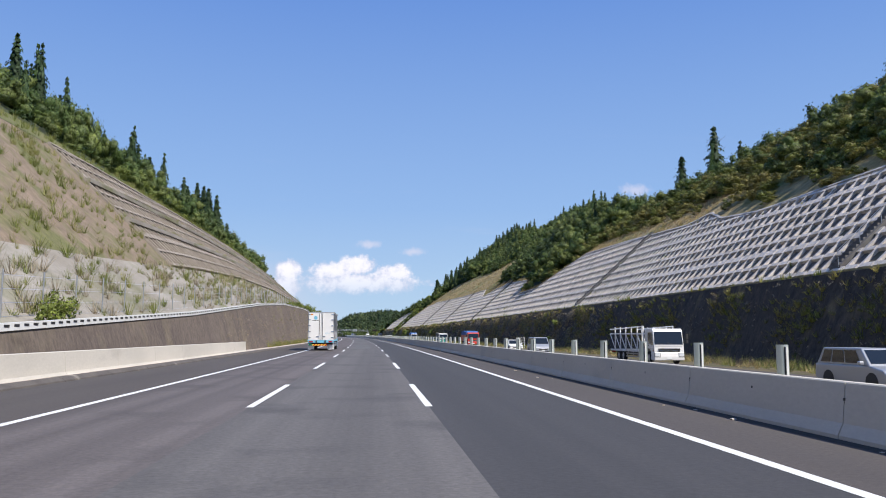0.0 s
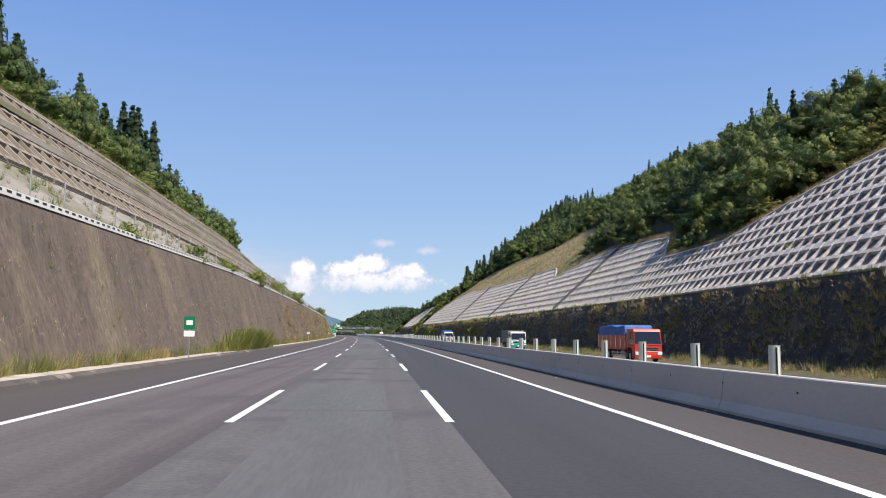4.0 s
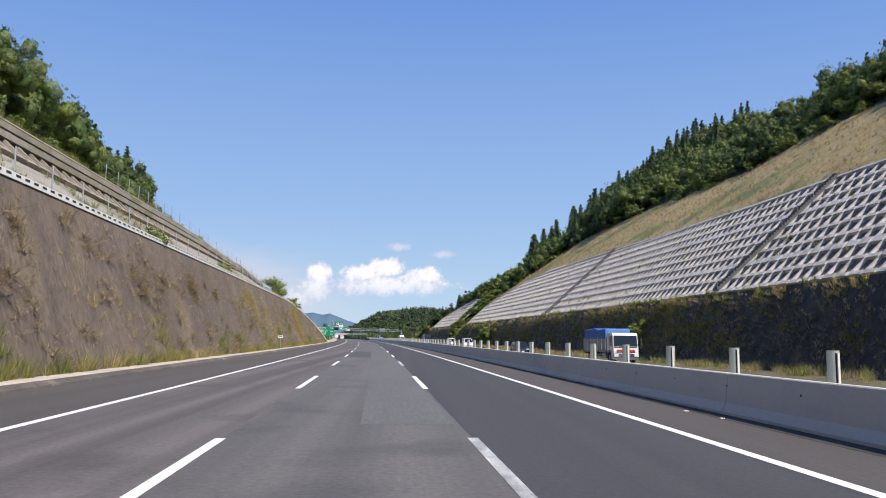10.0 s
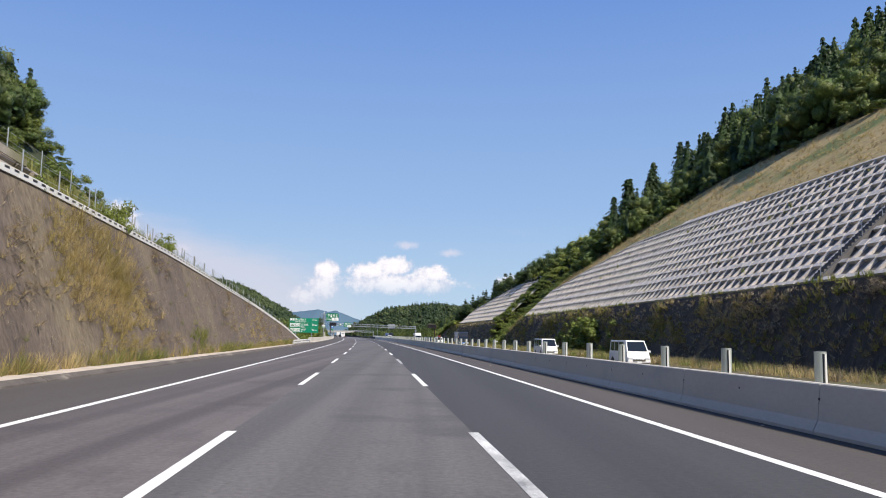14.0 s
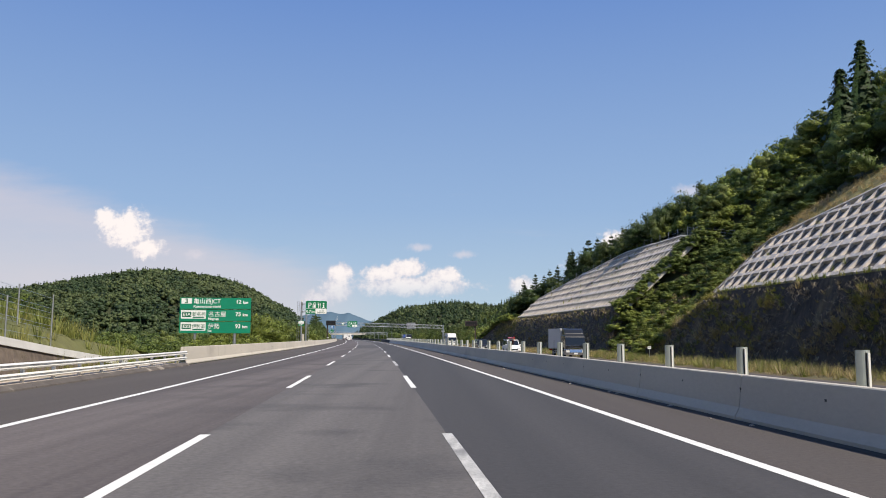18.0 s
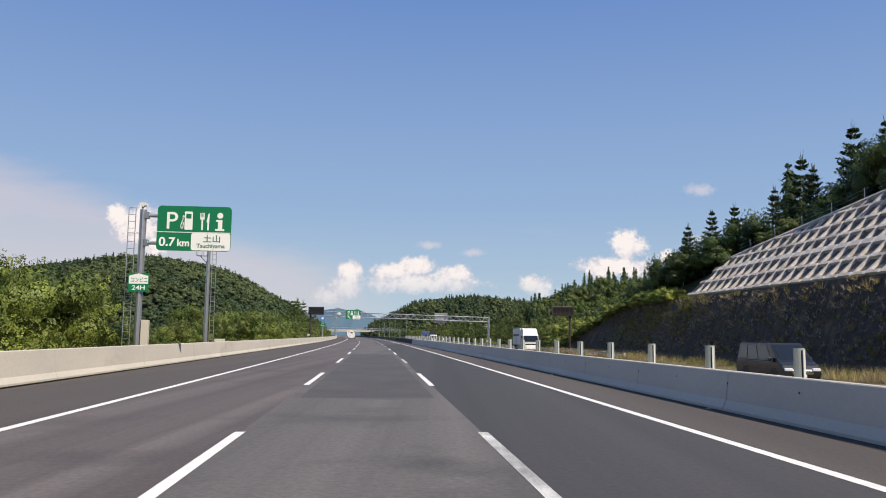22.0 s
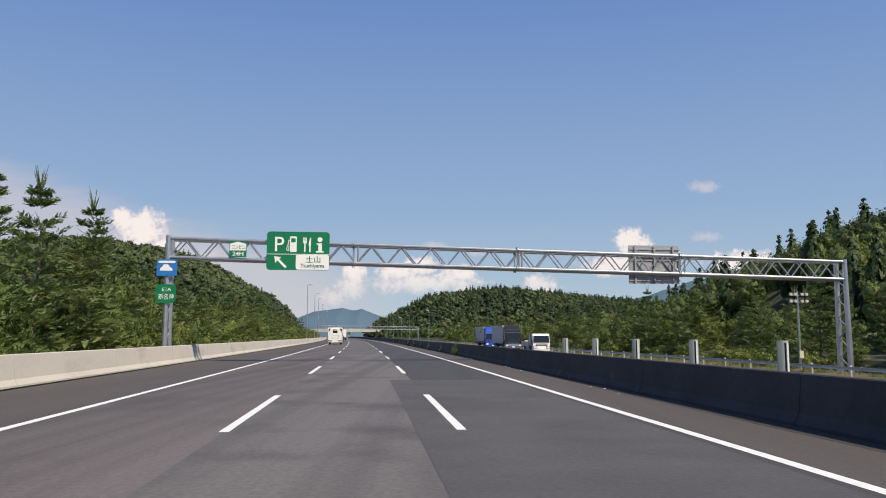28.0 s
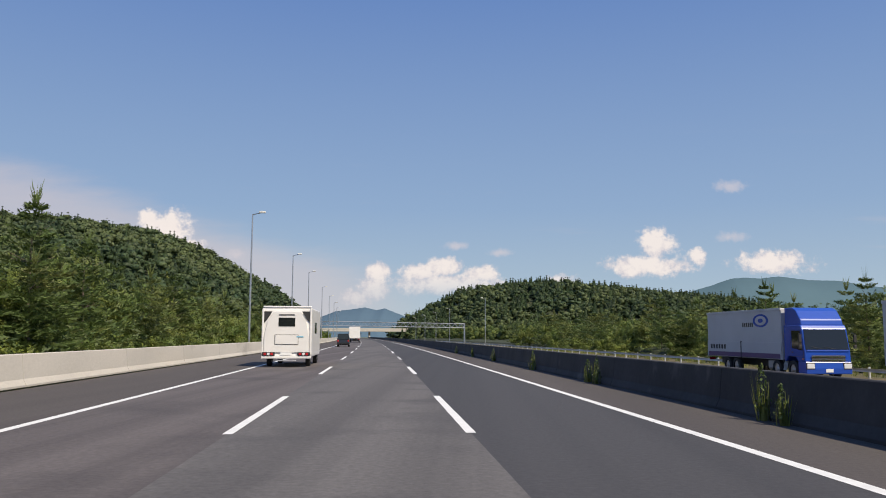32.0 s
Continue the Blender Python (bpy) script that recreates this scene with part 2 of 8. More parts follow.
CONCRETE_R = mat("median_concrete", (0.56, 0.525, 0.46), 0.8, second=(0.50, 0.465, 0.405), scale=0.35, stretch=(1, 0.4, 1), grain=0.07, bump=0.003, bump_scale=14.0, third=(0.38, 0.365, 0.34), third_scale=0.5, third_at=(0.58, 0.78))
CONCRETE_D = mat("dark_mottled_concrete", (0.048, 0.046, 0.049), 0.85, second=(0.028, 0.027, 0.029), scale=1.2, stretch=(1, 0.6, 0.5), grain=0.2, bump=0.004, bump_scale=12.0, third=(0.14, 0.135, 0.13), third_scale=1.1, third_at=(0.62, 0.8))
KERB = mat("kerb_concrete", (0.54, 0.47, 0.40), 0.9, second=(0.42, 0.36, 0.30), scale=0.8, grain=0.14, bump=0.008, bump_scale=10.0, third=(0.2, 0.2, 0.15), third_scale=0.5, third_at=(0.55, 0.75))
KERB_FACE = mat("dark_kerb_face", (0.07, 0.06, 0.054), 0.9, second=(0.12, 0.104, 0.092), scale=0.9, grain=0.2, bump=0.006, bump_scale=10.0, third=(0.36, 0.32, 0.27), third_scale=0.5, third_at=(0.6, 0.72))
GALV = mat("galvanised_steel", (0.55, 0.57, 0.6), 0.38, 0.85, second=(0.45, 0.47, 0.5), scale=2.0, grain=0.06, bump_scale=30.0)
STEEL_W = mat("white_painted_steel", (0.74, 0.74, 0.72), 0.45, second=(0.64, 0.64, 0.62), scale=1.5, grain=0.05)
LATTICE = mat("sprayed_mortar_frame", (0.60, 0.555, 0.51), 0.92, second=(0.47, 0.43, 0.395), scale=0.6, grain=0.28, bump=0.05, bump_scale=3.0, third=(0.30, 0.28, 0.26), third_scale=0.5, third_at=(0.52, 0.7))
# bed mortar darkened in its colour for the shade inside the cells
LATTICE_BED_SHADED = mat("shade_toned_mortar_bed", (0.105, 0.092, 0.083), 0.95, second=(0.15, 0.13, 0.112), scale=0.5, grain=0.3, bump=0.08, bump_scale=2.5, third=(0.12, 0.135, 0.06), third_scale=0.22, third_at=(0.58, 0.72))
BAND = mat("grey_sprayed_concrete", (0.31, 0.285, 0.25), 0.92, second=(0.23, 0.205, 0.17), scale=0.3, grain=0.2, bump=0.05, bump_scale=3.0, third=(0.15, 0.15, 0.075), third_scale=0.12, third_at=(0.5, 0.66))
WALL_L = mat("brown_geogrid_wall", (0.096, 0.075, 0.064), 0.95, second=(0.142, 0.112, 0.092), scale=0.6, stretch=(1, 1, 0.35), grain=0.5, bump=0.08, bump_scale=5.0, third=(0.19, 0.155, 0.105), third_scale=0.22, third_at=(0.52, 0.72))
WALL_R = mat("dark_geotextile_wall", (0.036, 0.031, 0.029), 0.95, second=(0.075, 0.061, 0.048), scale=1.1, stretch=(1, 1, 0.5), grain=0.6, bump=0.1, bump_scale=3.0, third=(0.15, 0.12, 0.065), third_scale=0.45, third_at=(0.56, 0.72))
VERGE = mat("rough_verge_soil", (0.075, 0.062, 0.034), 0.95, second=(0.14, 0.11, 0.055), scale=0.7, grain=0.4, bump=0.06, bump_scale=3.0, third=(0.06, 0.07, 0.025), third_scale=0.3)
SOIL = mat("bare_brown_soil", (0.23, 0.175, 0.125), 0.95, second=(0.17, 0.13, 0.09), scale=0.5, grain=0.35, bump=0.08, bump_scale=1.6, third=(0.13, 0.13, 0.05), third_scale=0.18, third_at=(0.5, 0.62))
GRASS = mat("grass_ground", (0.10, 0.115, 0.035), 0.95, second=(0.17, 0.15, 0.06), scale=0.2, grain=0.3, bump=0.08, bump_scale=2.0, third=(0.06, 0.085, 0.025), third_scale=0.05)
DRYGRASS = mat("dry_meadow", (0.36, 0.265, 0.125), 0.95, second=(0.24, 0.19, 0.08), scale=0.5, grain=0.5, bump=0.1, bump_scale=1.5, third=(0.10, 0.125, 0.035), third_scale=0.06, third_at=(0.5, 0.62))
FORESTFLOOR = mat("forest_floor", (0.022, 0.032, 0.013), 0.95, second=(0.04, 0.048, 0.018), scale=0.2, grain=0.3, bump=0.1, bump_scale=1.0)
LEAF = leafy("broadleaf_foliage", (0.074, 0.115, 0.030), (0.15, 0.18, 0.050), scale=0.16, third=(0.046, 0.074, 0.026), leaf=0.12, keep=0.62)
LEAF_DARK = leafy("dark_wood_foliage", (0.046, 0.078, 0.026), (0.085, 0.115, 0.036), scale=0.2, leaf=0.10, keep=0.56)
LEAF_NEAR = leafy("roadside_tree_foliage", (0.082, 0.125, 0.030), (0.145, 0.175, 0.042), scale=0.3, leaf=0.085, keep=0.5)
LEAF_FAR = leafy("distant_foliage", (0.048, 0.078, 0.034), (0.095, 0.125, 0.050), scale=0.025, island=0.28, leaf=1.0, keep=0.75, vary=(0.82, 1.22))
LEAF2 = leafy("yellow_green_foliage", (0.165, 0.20, 0.042), (0.10, 0.14, 0.034), scale=0.2, leaf=0.10, keep=0.52)
# yellow-green climber, its base colour lifted to stand in for sunlight on the leaves
VINE = leafy("climber_foliage_sun_in_colour", (0.29, 0.32, 0.07), (0.20, 0.25, 0.055), scale=0.35, third=(0.12, 0.165, 0.045), leaf=0.07, keep=0.68)
CEDAR = leafy("cedar_foliage", (0.030, 0.056, 0.022), (0.046, 0.078, 0.027), leaf=0.16, keep=0.72)
CEDAR_FAR = leafy("distant_cedar_foliage", (0.026, 0.048, 0.020), (0.040, 0.066, 0.026), scale=0.03, leaf=0.9, keep=0.75, vary=(0.8, 1.2))
PINE = leafy("pine_foliage", (0.088, 0.13, 0.040), (0.135, 0.155, 0.05), scale=0.2, leaf=0.09, keep=0.66)
PINE_DARK = leafy("dark_pine_foliage", (0.042, 0.070, 0.030), (0.060, 0.090, 0.034), scale=0.15, leaf=0.18, keep=0.7)
BLADE = leafy("grass_blades", (0.17, 0.20, 0.05), (0.27, 0.26, 0.085), scale=0.25)
STRAW = leafy("dry_grass_blades", (0.47, 0.37, 0.18), (0.37, 0.30, 0.12), scale=0.3, island=0.4)
BARK = mat("bark", (0.10, 0.08, 0.06), 0.95, second=(0.16, 0.13, 0.10), scale=1.0, grain=0.3, bump=0.03, bump_scale=6.0)
BRUSH = leafy("low_brush_foliage", (0.13, 0.15, 0.035), (0.22, 0.195, 0.06), scale=0.16, leaf=0.14)
RAIL = mat("pale_weathered_steel", (0.62, 0.63, 0.63), 0.5, 0.25, second=(0.5, 0.51, 0.51), scale=1.5, grain=0.06)
STALK = leafy("dead_stalks", (0.38, 0.32, 0.23), (0.26, 0.21, 0.14), scale=0.4, island=0.45)
TAN = leafy("withered_tan_blades", (0.36, 0.285, 0.17), (0.26, 0.20, 0.12), scale=0.4, island=0.4)
LATTICE_BROWN = mat("brown_mortar_frame", (0.30, 0.26, 0.22), 0.92, second=(0.23, 0.195, 0.16), scale=0.5, grain=0.22, bump=0.03, bump_scale=3.5, third=(0.17, 0.145, 0.12), third_scale=0.35, third_at=(0.54, 0.74))
BED_BROWN = mat("brown_bed_in_frame", (0.115, 0.09, 0.065), 0.95, second=(0.16, 0.125, 0.085), scale=0.5, grain=0.3, bump=0.08, bump_scale=2.5, third=(0.13, 0.13, 0.05), third_scale=0.15, third_at=(0.5, 0.66))
POST_PAINT = mat("grey_green_post_paint", (0.40, 0.44, 0.42), 0.45, 0.2, second=(0.32, 0.36, 0.35), scale=2.0, grain=0.06)

# ---- building helpers ----


def mesh_object(name, verts, faces, material, smooth=False, parent=None, label=""):
    me = bpy.data.meshes.new(name)
    me.from_pydata([tuple(v) for v in verts], [], faces)
    me.materials.append(material)
    if smooth:
        me.polygons.foreach_set("use_smooth", [True] * len(me.polygons))
    me.update()
    ob = new(name, me)
    if parent:
        ob.parent = parent
    if label:
        ob["label"] = label
    return ob


def part(name, bm, material, parent=None, label="", smooth=False):
    me = bpy.data.meshes.new(name)
    bm.normal_update()
    bm.to_mesh(me)
    bm.free()
    me.materials.append(material)
    if smooth:
        me.polygons.foreach_set("use_smooth", [True] * len(me.polygons))
    ob = new(name, me)
    if parent:
        ob.parent = parent
    if label:
        ob["label"] = label
    return ob


def thing(name, m, label, category, group="", kind=""):
    e = new(name)
    e.empty_display_size = 0.2
    e.matrix_world = m
    return tagged(e, label, category, group, kind)


def box(bm, x0, x1, y0, y1, z0, z1, bevel=0.0, m=None):
    v = bmesh.ops.create_cube(bm, size=1.0)["verts"]
    for p in v:
        p.co = Vector((x0 + (p.co.x + 0.5) * (x1 - x0), y0 + (p.co.y + 0.5) * (y1 - y0), z0 + (p.co.z + 0.5) * (z1 - z0)))
    if m:
        bmesh.ops.transform(bm, matrix=m, verts=v)
    if bevel:
        ed = list({e for p in v for e in p.link_edges})
        bmesh.ops.bevel(bm, geom=ed, offset=bevel, segments=2, affect="EDGES", profile=0.5)


def boxed(*a, bevel=0.0):
    bm = bmesh.new()
    box(bm, *a, bevel=bevel)
    return bm


def rod(bm, a, b, r, n=8, r2=None):
    a, b = Vector(a), Vector(b)
    d = b - a
    g = bmesh.ops.create_cone(bm, cap_ends=True, segments=n, radius1=r, radius2=r if r2 is None else r2, depth=d.length)["verts"]
    bmesh.ops.transform(bm, matrix=Matrix.Translation((a + b) / 2) @ d.to_track_quat("Z", "Y").to_matrix().to_4x4(), verts=g)


def knots(pairs):
    xs, ys = zip(*pairs)
    return lambda s: float(np.interp(s, xs, ys))


def loft(name, s0, s1, step, profile, material, closed=False, smooth=False, parent=None):
    """A long body along the road with the cross-section profile(s), a list of (x, z)."""
    n = max(2, int(round((s1 - s0) / step)) + 1)
    verts, faces = [], []
    for i in range(n):
        s = s0 + (s1 - s0) * i / (n - 1)
        p = profile(s)
        k = len(p)
        verts += [along(s, x, z) for x, z in p]
    for i in range(n - 1):
        for j in range(k if closed else k - 1):
            a, b = i * k + j, i * k + (j + 1) % k
            faces.append((a, b, b + k, a + k))
    if closed:
        faces.append(tuple(range(k))[::-1])
        faces.append(tuple((n - 1) * k + j for j in range(k)))
    return mesh_object(name, verts, faces, material, smooth, parent)


# ---- lie of the land ----
END = 1500.0
wall_left_z = knots([(-200, 1.5), (25, 1.5), (60, 3.0), (100, 5.2), (135, 6.6), (185, 7.5), (385, 7.4), (407, 6.6), (443, 4.5), (458, 3.4), (470, 2.5), (487, 0.8), (500, -0.3), (520, -0.8)])
band_left = knots([(-200, 1), (390, 1), (420, 0.55), (450, 0.3), (480, 0.1), (510, 0.0)])
lattice_left_z = knots([(-200, 19), (60, 21), (276, 21), (283, 15.7), (357, 15.5), (372, 13.3), (390, 12.4), (410, 9.5), (445, 6.2), (470, 4.2), (490, 2.0), (520, -0.5)])
ridge_left = knots([(-200, 80), (230, 76), (300, 70), (350, 65), (400, 64), (450, 69), (490, 77), (505, 79), (536, 82), (548, 80), (560, 40), (575, 30)])
ridge_left_k = knots([(-200, 0.68), (200, 0.66), (350, 0.6), (400, 0.53), (480, 0.57), (500, 0.68), (518, 0.78), (538, 0.8), (547, 0.45), (555, 0.1), (565, 0.02), (575, 0.0)])
wall_right_z = knots([(-200, 6.4), (534, 6.4), (547, 0.6), (562, 0.6), (563, 6.3), (656, 6.4), (664, 5.6), (690, 0.3), (705, -0.8)])
lattice_right_z = knots([(-200, 18), (60, 17.6), (92, 16.6), (104, 17.6), (112, 19.6), (118, 18.6), (150, 19.9), (180, 20.6), (190, 17), (199, 13.4), (218, 13.2), (228, 17.6), (262, 19.2), (280, 18), (296, 15.8), (304, 18), (311, 19.6), (355, 19.4), (433, 20.6), (478, 20.8), (501, 20), (520, 15.6), (538, 11.2), (548, 12), (562, 16), (572, 17.6), (600, 18), (621, 15), (640, 11.4), (655, 8), (680, 2), (710, 0.3)])
ridge_right = knots([(-200, 78), (150, 72), (200, 70), (240, 74), (300, 90), (360, 104), (400, 104), (480, 112), (520, 108), (560, 96), (590, 78), (605, 64), (640, 54), (680, 52), (720, 54)])
ridge_right_k = knots([(-200, 0.76), (90, 0.74), (120, 0.69), (150, 0.62), (190, 0.6), (205, 0.68), (240, 0.77), (260, 0.77), (300, 0.69), (340, 0.7), (385, 0.7), (405, 0.62), (420, 0.65), (440, 0.68), (465, 0.7), (500, 0.74), (560, 0.72), (590, 0.55), (605, 0.36), (640, 0.3), (680, 0.25), (720, 0.12), (760, 0.1)])


hill_right_z = knots([(-200, 19), (560, 19.5), (590, 17), (620, 12), (650, 6), (690, 1)])


def left_profile(s):
    zw, k = wall_left_z(s), band_left(s)
    p = [(-11.2, 0.0 if s < 505 else -0.9), (-11.2 - 0.3 * max(zw, 0), zw), (-12.7 - 0.3 * max(zw, 0), zw + 0.05)]
    xb, zb = p[-1][0] - 5.2 * k - 0.4, zw + 4.1 * k + 0.05
    zl = max(lattice_left_z(s), zb + 0.02)
    p += [(xb, zb), (xb - 1.02 * (zl - zb) - 0.1, zl)]
    xr = -max(ridge_left(s), -p[-1][0] + 4)
    zr = zl + ridge_left_k(s) * (p[-1][0] - xr)
    f = min(1.0, max(0.0, (s - 480) / 28))
    mid = ((p[-1][0] + xr) / 2 * (1 - f) + max(xr + 1, -36) * f, (zl + zr) / 2 * (1 - f) + (zl + 0.3) * f)
    return p + [mid, (xr, zr), (xr - 40, zr - 2), (-300, min(zr, 20) - 4), (-900, -4)]


def right_profile(s):
    zw = wall_right_z(s)
    p = [(9.0, -0.1), (27.6, -0.85), (33.3, -0.9), (33.3 + 0.37 * (zw + 0.9), zw), (34.1 + 0.37 * (zw + 0.9), zw + 0.05)]
    zl = max(lattice_right_z(s), zw + 0.1)
    p.append((p[-1][0] + 1.1 * (zl - p[-1][1]), zl))
    xr = max(ridge_right(s), p[-1][0] + 4)
    zr = max(zl, hill_right_z(s)) + ridge_right_k(s) * (xr - max(p[-1][0], 50.0))
    return p + [((p[-1][0] + xr) / 2, (zl + zr) / 2), (xr, zr), (xr + 40, zr - 2), (320, min(zr, 20) - 4), (900, -4)]


def land_z(s, x):
    p = left_profile(s)[::-1] if x < 0 else right_profile(s)
    return float(np.interp(x, [a for a, _ in p], [b for _, b in p]))


def ground_profile(s):
    """The natural ground, which lies a little behind the walls and slope works."""
    l = [(x - 0.5, z - (0.5 if i < 5 else 0.25)) for i, (x, z) in enumerate(left_profile(s))]
    r = [(x + 0.5, z - (0.4 if i < 6 else 0.25)) for i, (x, z) in enumerate(right_profile(s))]
    return l[::-1] + [(-10.6, -0.3), (0, -0.3), (9.0, -0.4)] + r


ground = loft("ground", -200, END, 5, ground_profile, FORESTFLOOR)
tagged(ground, "wooded hillsides and verges beside the motorway cutting", "ground", kind="structure")
for nm, x0, x1, y0, y1 in (("ground_left", -4800, -880, -400, 4800), ("ground_right", 850, 4800, -400, 4800), ("ground_ahead", -1200, 900, 1480, 4800)):
    tagged(mesh_object(nm, [(x0, y0, -4.2), (x1, y0, -4.2), (x1, y1, -4.2), (x0, y1, -4.2)], [(0, 1, 2, 3)], GRASS), "distant green lowland beyond the hills", "ground", kind="structure")

# ---- carriageway ----
LANE = 1.98
EDGE = 5.79
EDGE_R = 5.68
for nm, x0, x1, m, lb in (("pavement_left", -9.95, -EDGE, ASPHALT_S, "dark brown-grey asphalt hard shoulder beside the kerb"),
                          ("road_left_lane", -EDGE, -LANE, ASPHALT_L, "brownish grey asphalt of the slow lane"),
                          ("road_middle_lane", -LANE, LANE, ASPHALT_M, "worn grey asphalt of the middle lane"),
                          ("road_right_lane", LANE, EDGE_R, ASPHALT_R, "newer dark asphalt of the fast lane"),
                          ("pavement_right", EDGE_R, 8.7, ASPHALT_S, "dark asphalt strip along the median barrier")):
    tagged(loft(nm, -40, END, 20, lambda s: [(x0, 0.0), (x1, 0.0)], m), lb, "road", kind="structure")
tagged(loft("road_opposite", -40, END, 20, lambda s: [(10.4, -0.02), (27.4, -0.8)], ASPHALT_S), "asphalt carriageway of the opposite direction", "road", kind="structure")
for nm, x in (("edge_line_left", -EDGE), ("edge_line_right", EDGE_R)):
    tagged(loft(nm, -40, END, 20, lambda s: [(x - 0.1, 0.004), (x + 0.1, 0.004)], PAINT), "solid white edge line on the asphalt", "road marking", kind="structure")
for side, x in (("left", -LANE), ("right", LANE)):
    markings = thing("lane_line_" + side, along(0, x) and Matrix.Identity(4), "broken white lane line of long dashes", "road marking", kind="structure")
    for i in range(-1, 70):
        s = i * 20.0
        worn = side == "right" and (i * 7) % 5 < 2
        d = mesh_object("dash", [along(s + a, x + b, 0.005) for a, b in ((0, -0.085), (0, 0.085), (8, 0.085), (8, -0.085))], [(0, 1, 2, 3)], PAINT_WORN if worn else PAINT, parent=markings)
for i, (s0, s1, x0, x1, m) in enumerate([(94, 122, -1.0, 0.95, ASPHALT_P), (122.2, 131, -1.6, 0.9, ASPHALT_P), (160.9, 164.7, -0.1, 1.7, ASPHALT_P), (165.4, 190, -1.75, 0.3, ASPHALT_P), (228, 262, -1.5, 1.8, ASPHALT_P), (270, 318, 0.15, 1.9, ASPHALT_P), (318, 344, -1.9, 0.1, ASPHALT_D), (318, 346, 0.12, 1.9, ASPHALT_P), (575, 620, -1.7, 1.7, ASPHALT_D), (654, 664, -0.4, 1.9, ASPHALT_P), (690, 735, 1.2, 5.4, ASPHALT_D)]):
    tagged(loft("road_patch", s0, s1, 10, lambda s: [(x0, 0.003), (x1, 0.003)], m), "rectangular resurfaced asphalt patch in the lane", "road patch", kind="structure")
for s0, x0, x1, dep, k in ((160.6, -0.3, 1.75, 4.2, 0.2), (592.5, -3.5, -2.2, 1.9, 0.1)):
    b = bmesh.new()
    for a in ((x0, s0, x1, s0 + k), (x0, s0 + dep, x1, s0 + dep + k), (x0, s0, x0 + k / 2, s0 + dep), (x1 - k / 2, s0, x1, s0 + dep)):
        q = [b.verts.new(along(y, x, 0.006)) for x, y in ((a[0], a[1]), (a[2], a[1]), (a[2], a[3]), (a[0], a[3]))]
        b.faces.new(q)
    tagged(part("joint_seal", b, SEAL), "dark sealed cut round a repaired asphalt square", "road patch", kind="structure")

# ---- median ----


def jersey(x, h, flip=1):
    return [(x + flip * 0.06, 0.0), (x + flip * 0.06, 0.06), (x + flip * 0.15, 0.24), (x + flip * 0.22, h - 0.02), (x + flip * 0.24, h), (x + flip * 0.40, h), (x + flip * 0.42, h - 0.02), (x + flip * 0.48, 0.24), (x + flip * 0.58, 0.06), (x + flip * 0.58, -0.2)]


def barrier(name, s0, s1, length, x, h, flip, m, label):
    root = thing(name, Matrix.Identity(4), label, "barrier", kind="structure")
    n = int(round((s1 - s0) / length))
    for i in range(n):
        a = s0 + i * length
        loft("barrier_block", a + 0.012, a + length - 0.012, length / 2, lambda s: jersey(x, h, flip), m, closed=True, parent=root)
    return root


barrier("median_barrier", -40, 704, 6.0, 7.86, 0.88, 1, CONCRETE_R, "grey concrete median barrier with joints and drain holes")
barrier("median_barrier_dark", 704, 1304, 8.0, 7.86, 0.93, 1, CONCRETE_D, "dark concrete median barrier with weeds")
tagged(loft("median_strip", -40, END, 20, lambda s: [(8.3, 0.02), (9.2, 0.05), (10.5, -0.03)], GRASS), "narrow grassy strip between the carriageways", "ground", kind="structure")
loft_verge = loft("verge_right", -40, END, 10, lambda s: [(27.3, -0.8), (29.5, -0.75), (33.6, -0.85)], VERGE)
tagged(loft_verge, "rough grass verge at the foot of the wall", "ground", kind="structure")


def post_mesh(h=1.5):
    b = bmesh.new()
    n = 8
    ring = [(-0.12, 0.02)] + [(-0.12 + 0.24 * i / n, -0.02 - 0.075 * math.sin(math.pi * i / n)) for i in range(n + 1)] + [(0.12, 0.02)]
    lo = [b.verts.new((x, y, 0)) for x, y in ring]
    hi = [b.verts.new((x, y, h)) for x, y in ring]
    for i in range(len(ring)):
        j = (i + 1) % len(ring)
        b.faces.new((lo[i], lo[j], hi[j], hi[i]))
    b.faces.new(hi)
    return b


POST = thing("glare_post", Matrix.Identity(4), "grey metal glare-shield post standing in the median", "post", "glare posts along the median")
part("blade", post_mesh(), POST_PAINT, POST)
bmx = bmesh.new()
box(bmx, 0.012, 0.05, -0.13, -0.06, 0.02, 1.46)
part("reflective_edge", bmx, STEEL_W, POST, "white reflective edge strip")
bmx = bmesh.new()
box(bmx, -0.014, 0.012, -0.1, -0.07, 0.02, 1.46)
part("groove", bmx, SEAL, POST, "dark joint between the two halves")
bmx = bmesh.new()
rod(bmx, (0, 0.06, 0), (0, 0.06, 1.42), 0.04, 8)
part("stake", bmx, GALV, POST)
post_at = knots([(0, 492.88), (24, 596.02), (53, 721.83), (60, 752.4)])
post_s = [345.13 + 4.0 * k for k in range(-84, 24)] + [492.88 - 4.3 * k for k in range(12, 0, -1)] + [post_at(k) for k in range(60)]
post_s = [s for s in post_s if 14 < s < 742]
for i, s in enumerate(post_s):
    m = facing(s, 8.77, -0.08 + (0.08 if s > 640 else 0), 4 * math.sin(i * 2.1))
    if i == 0:
        POST.matrix_world = m
    else:
        copy_thing(POST, m)

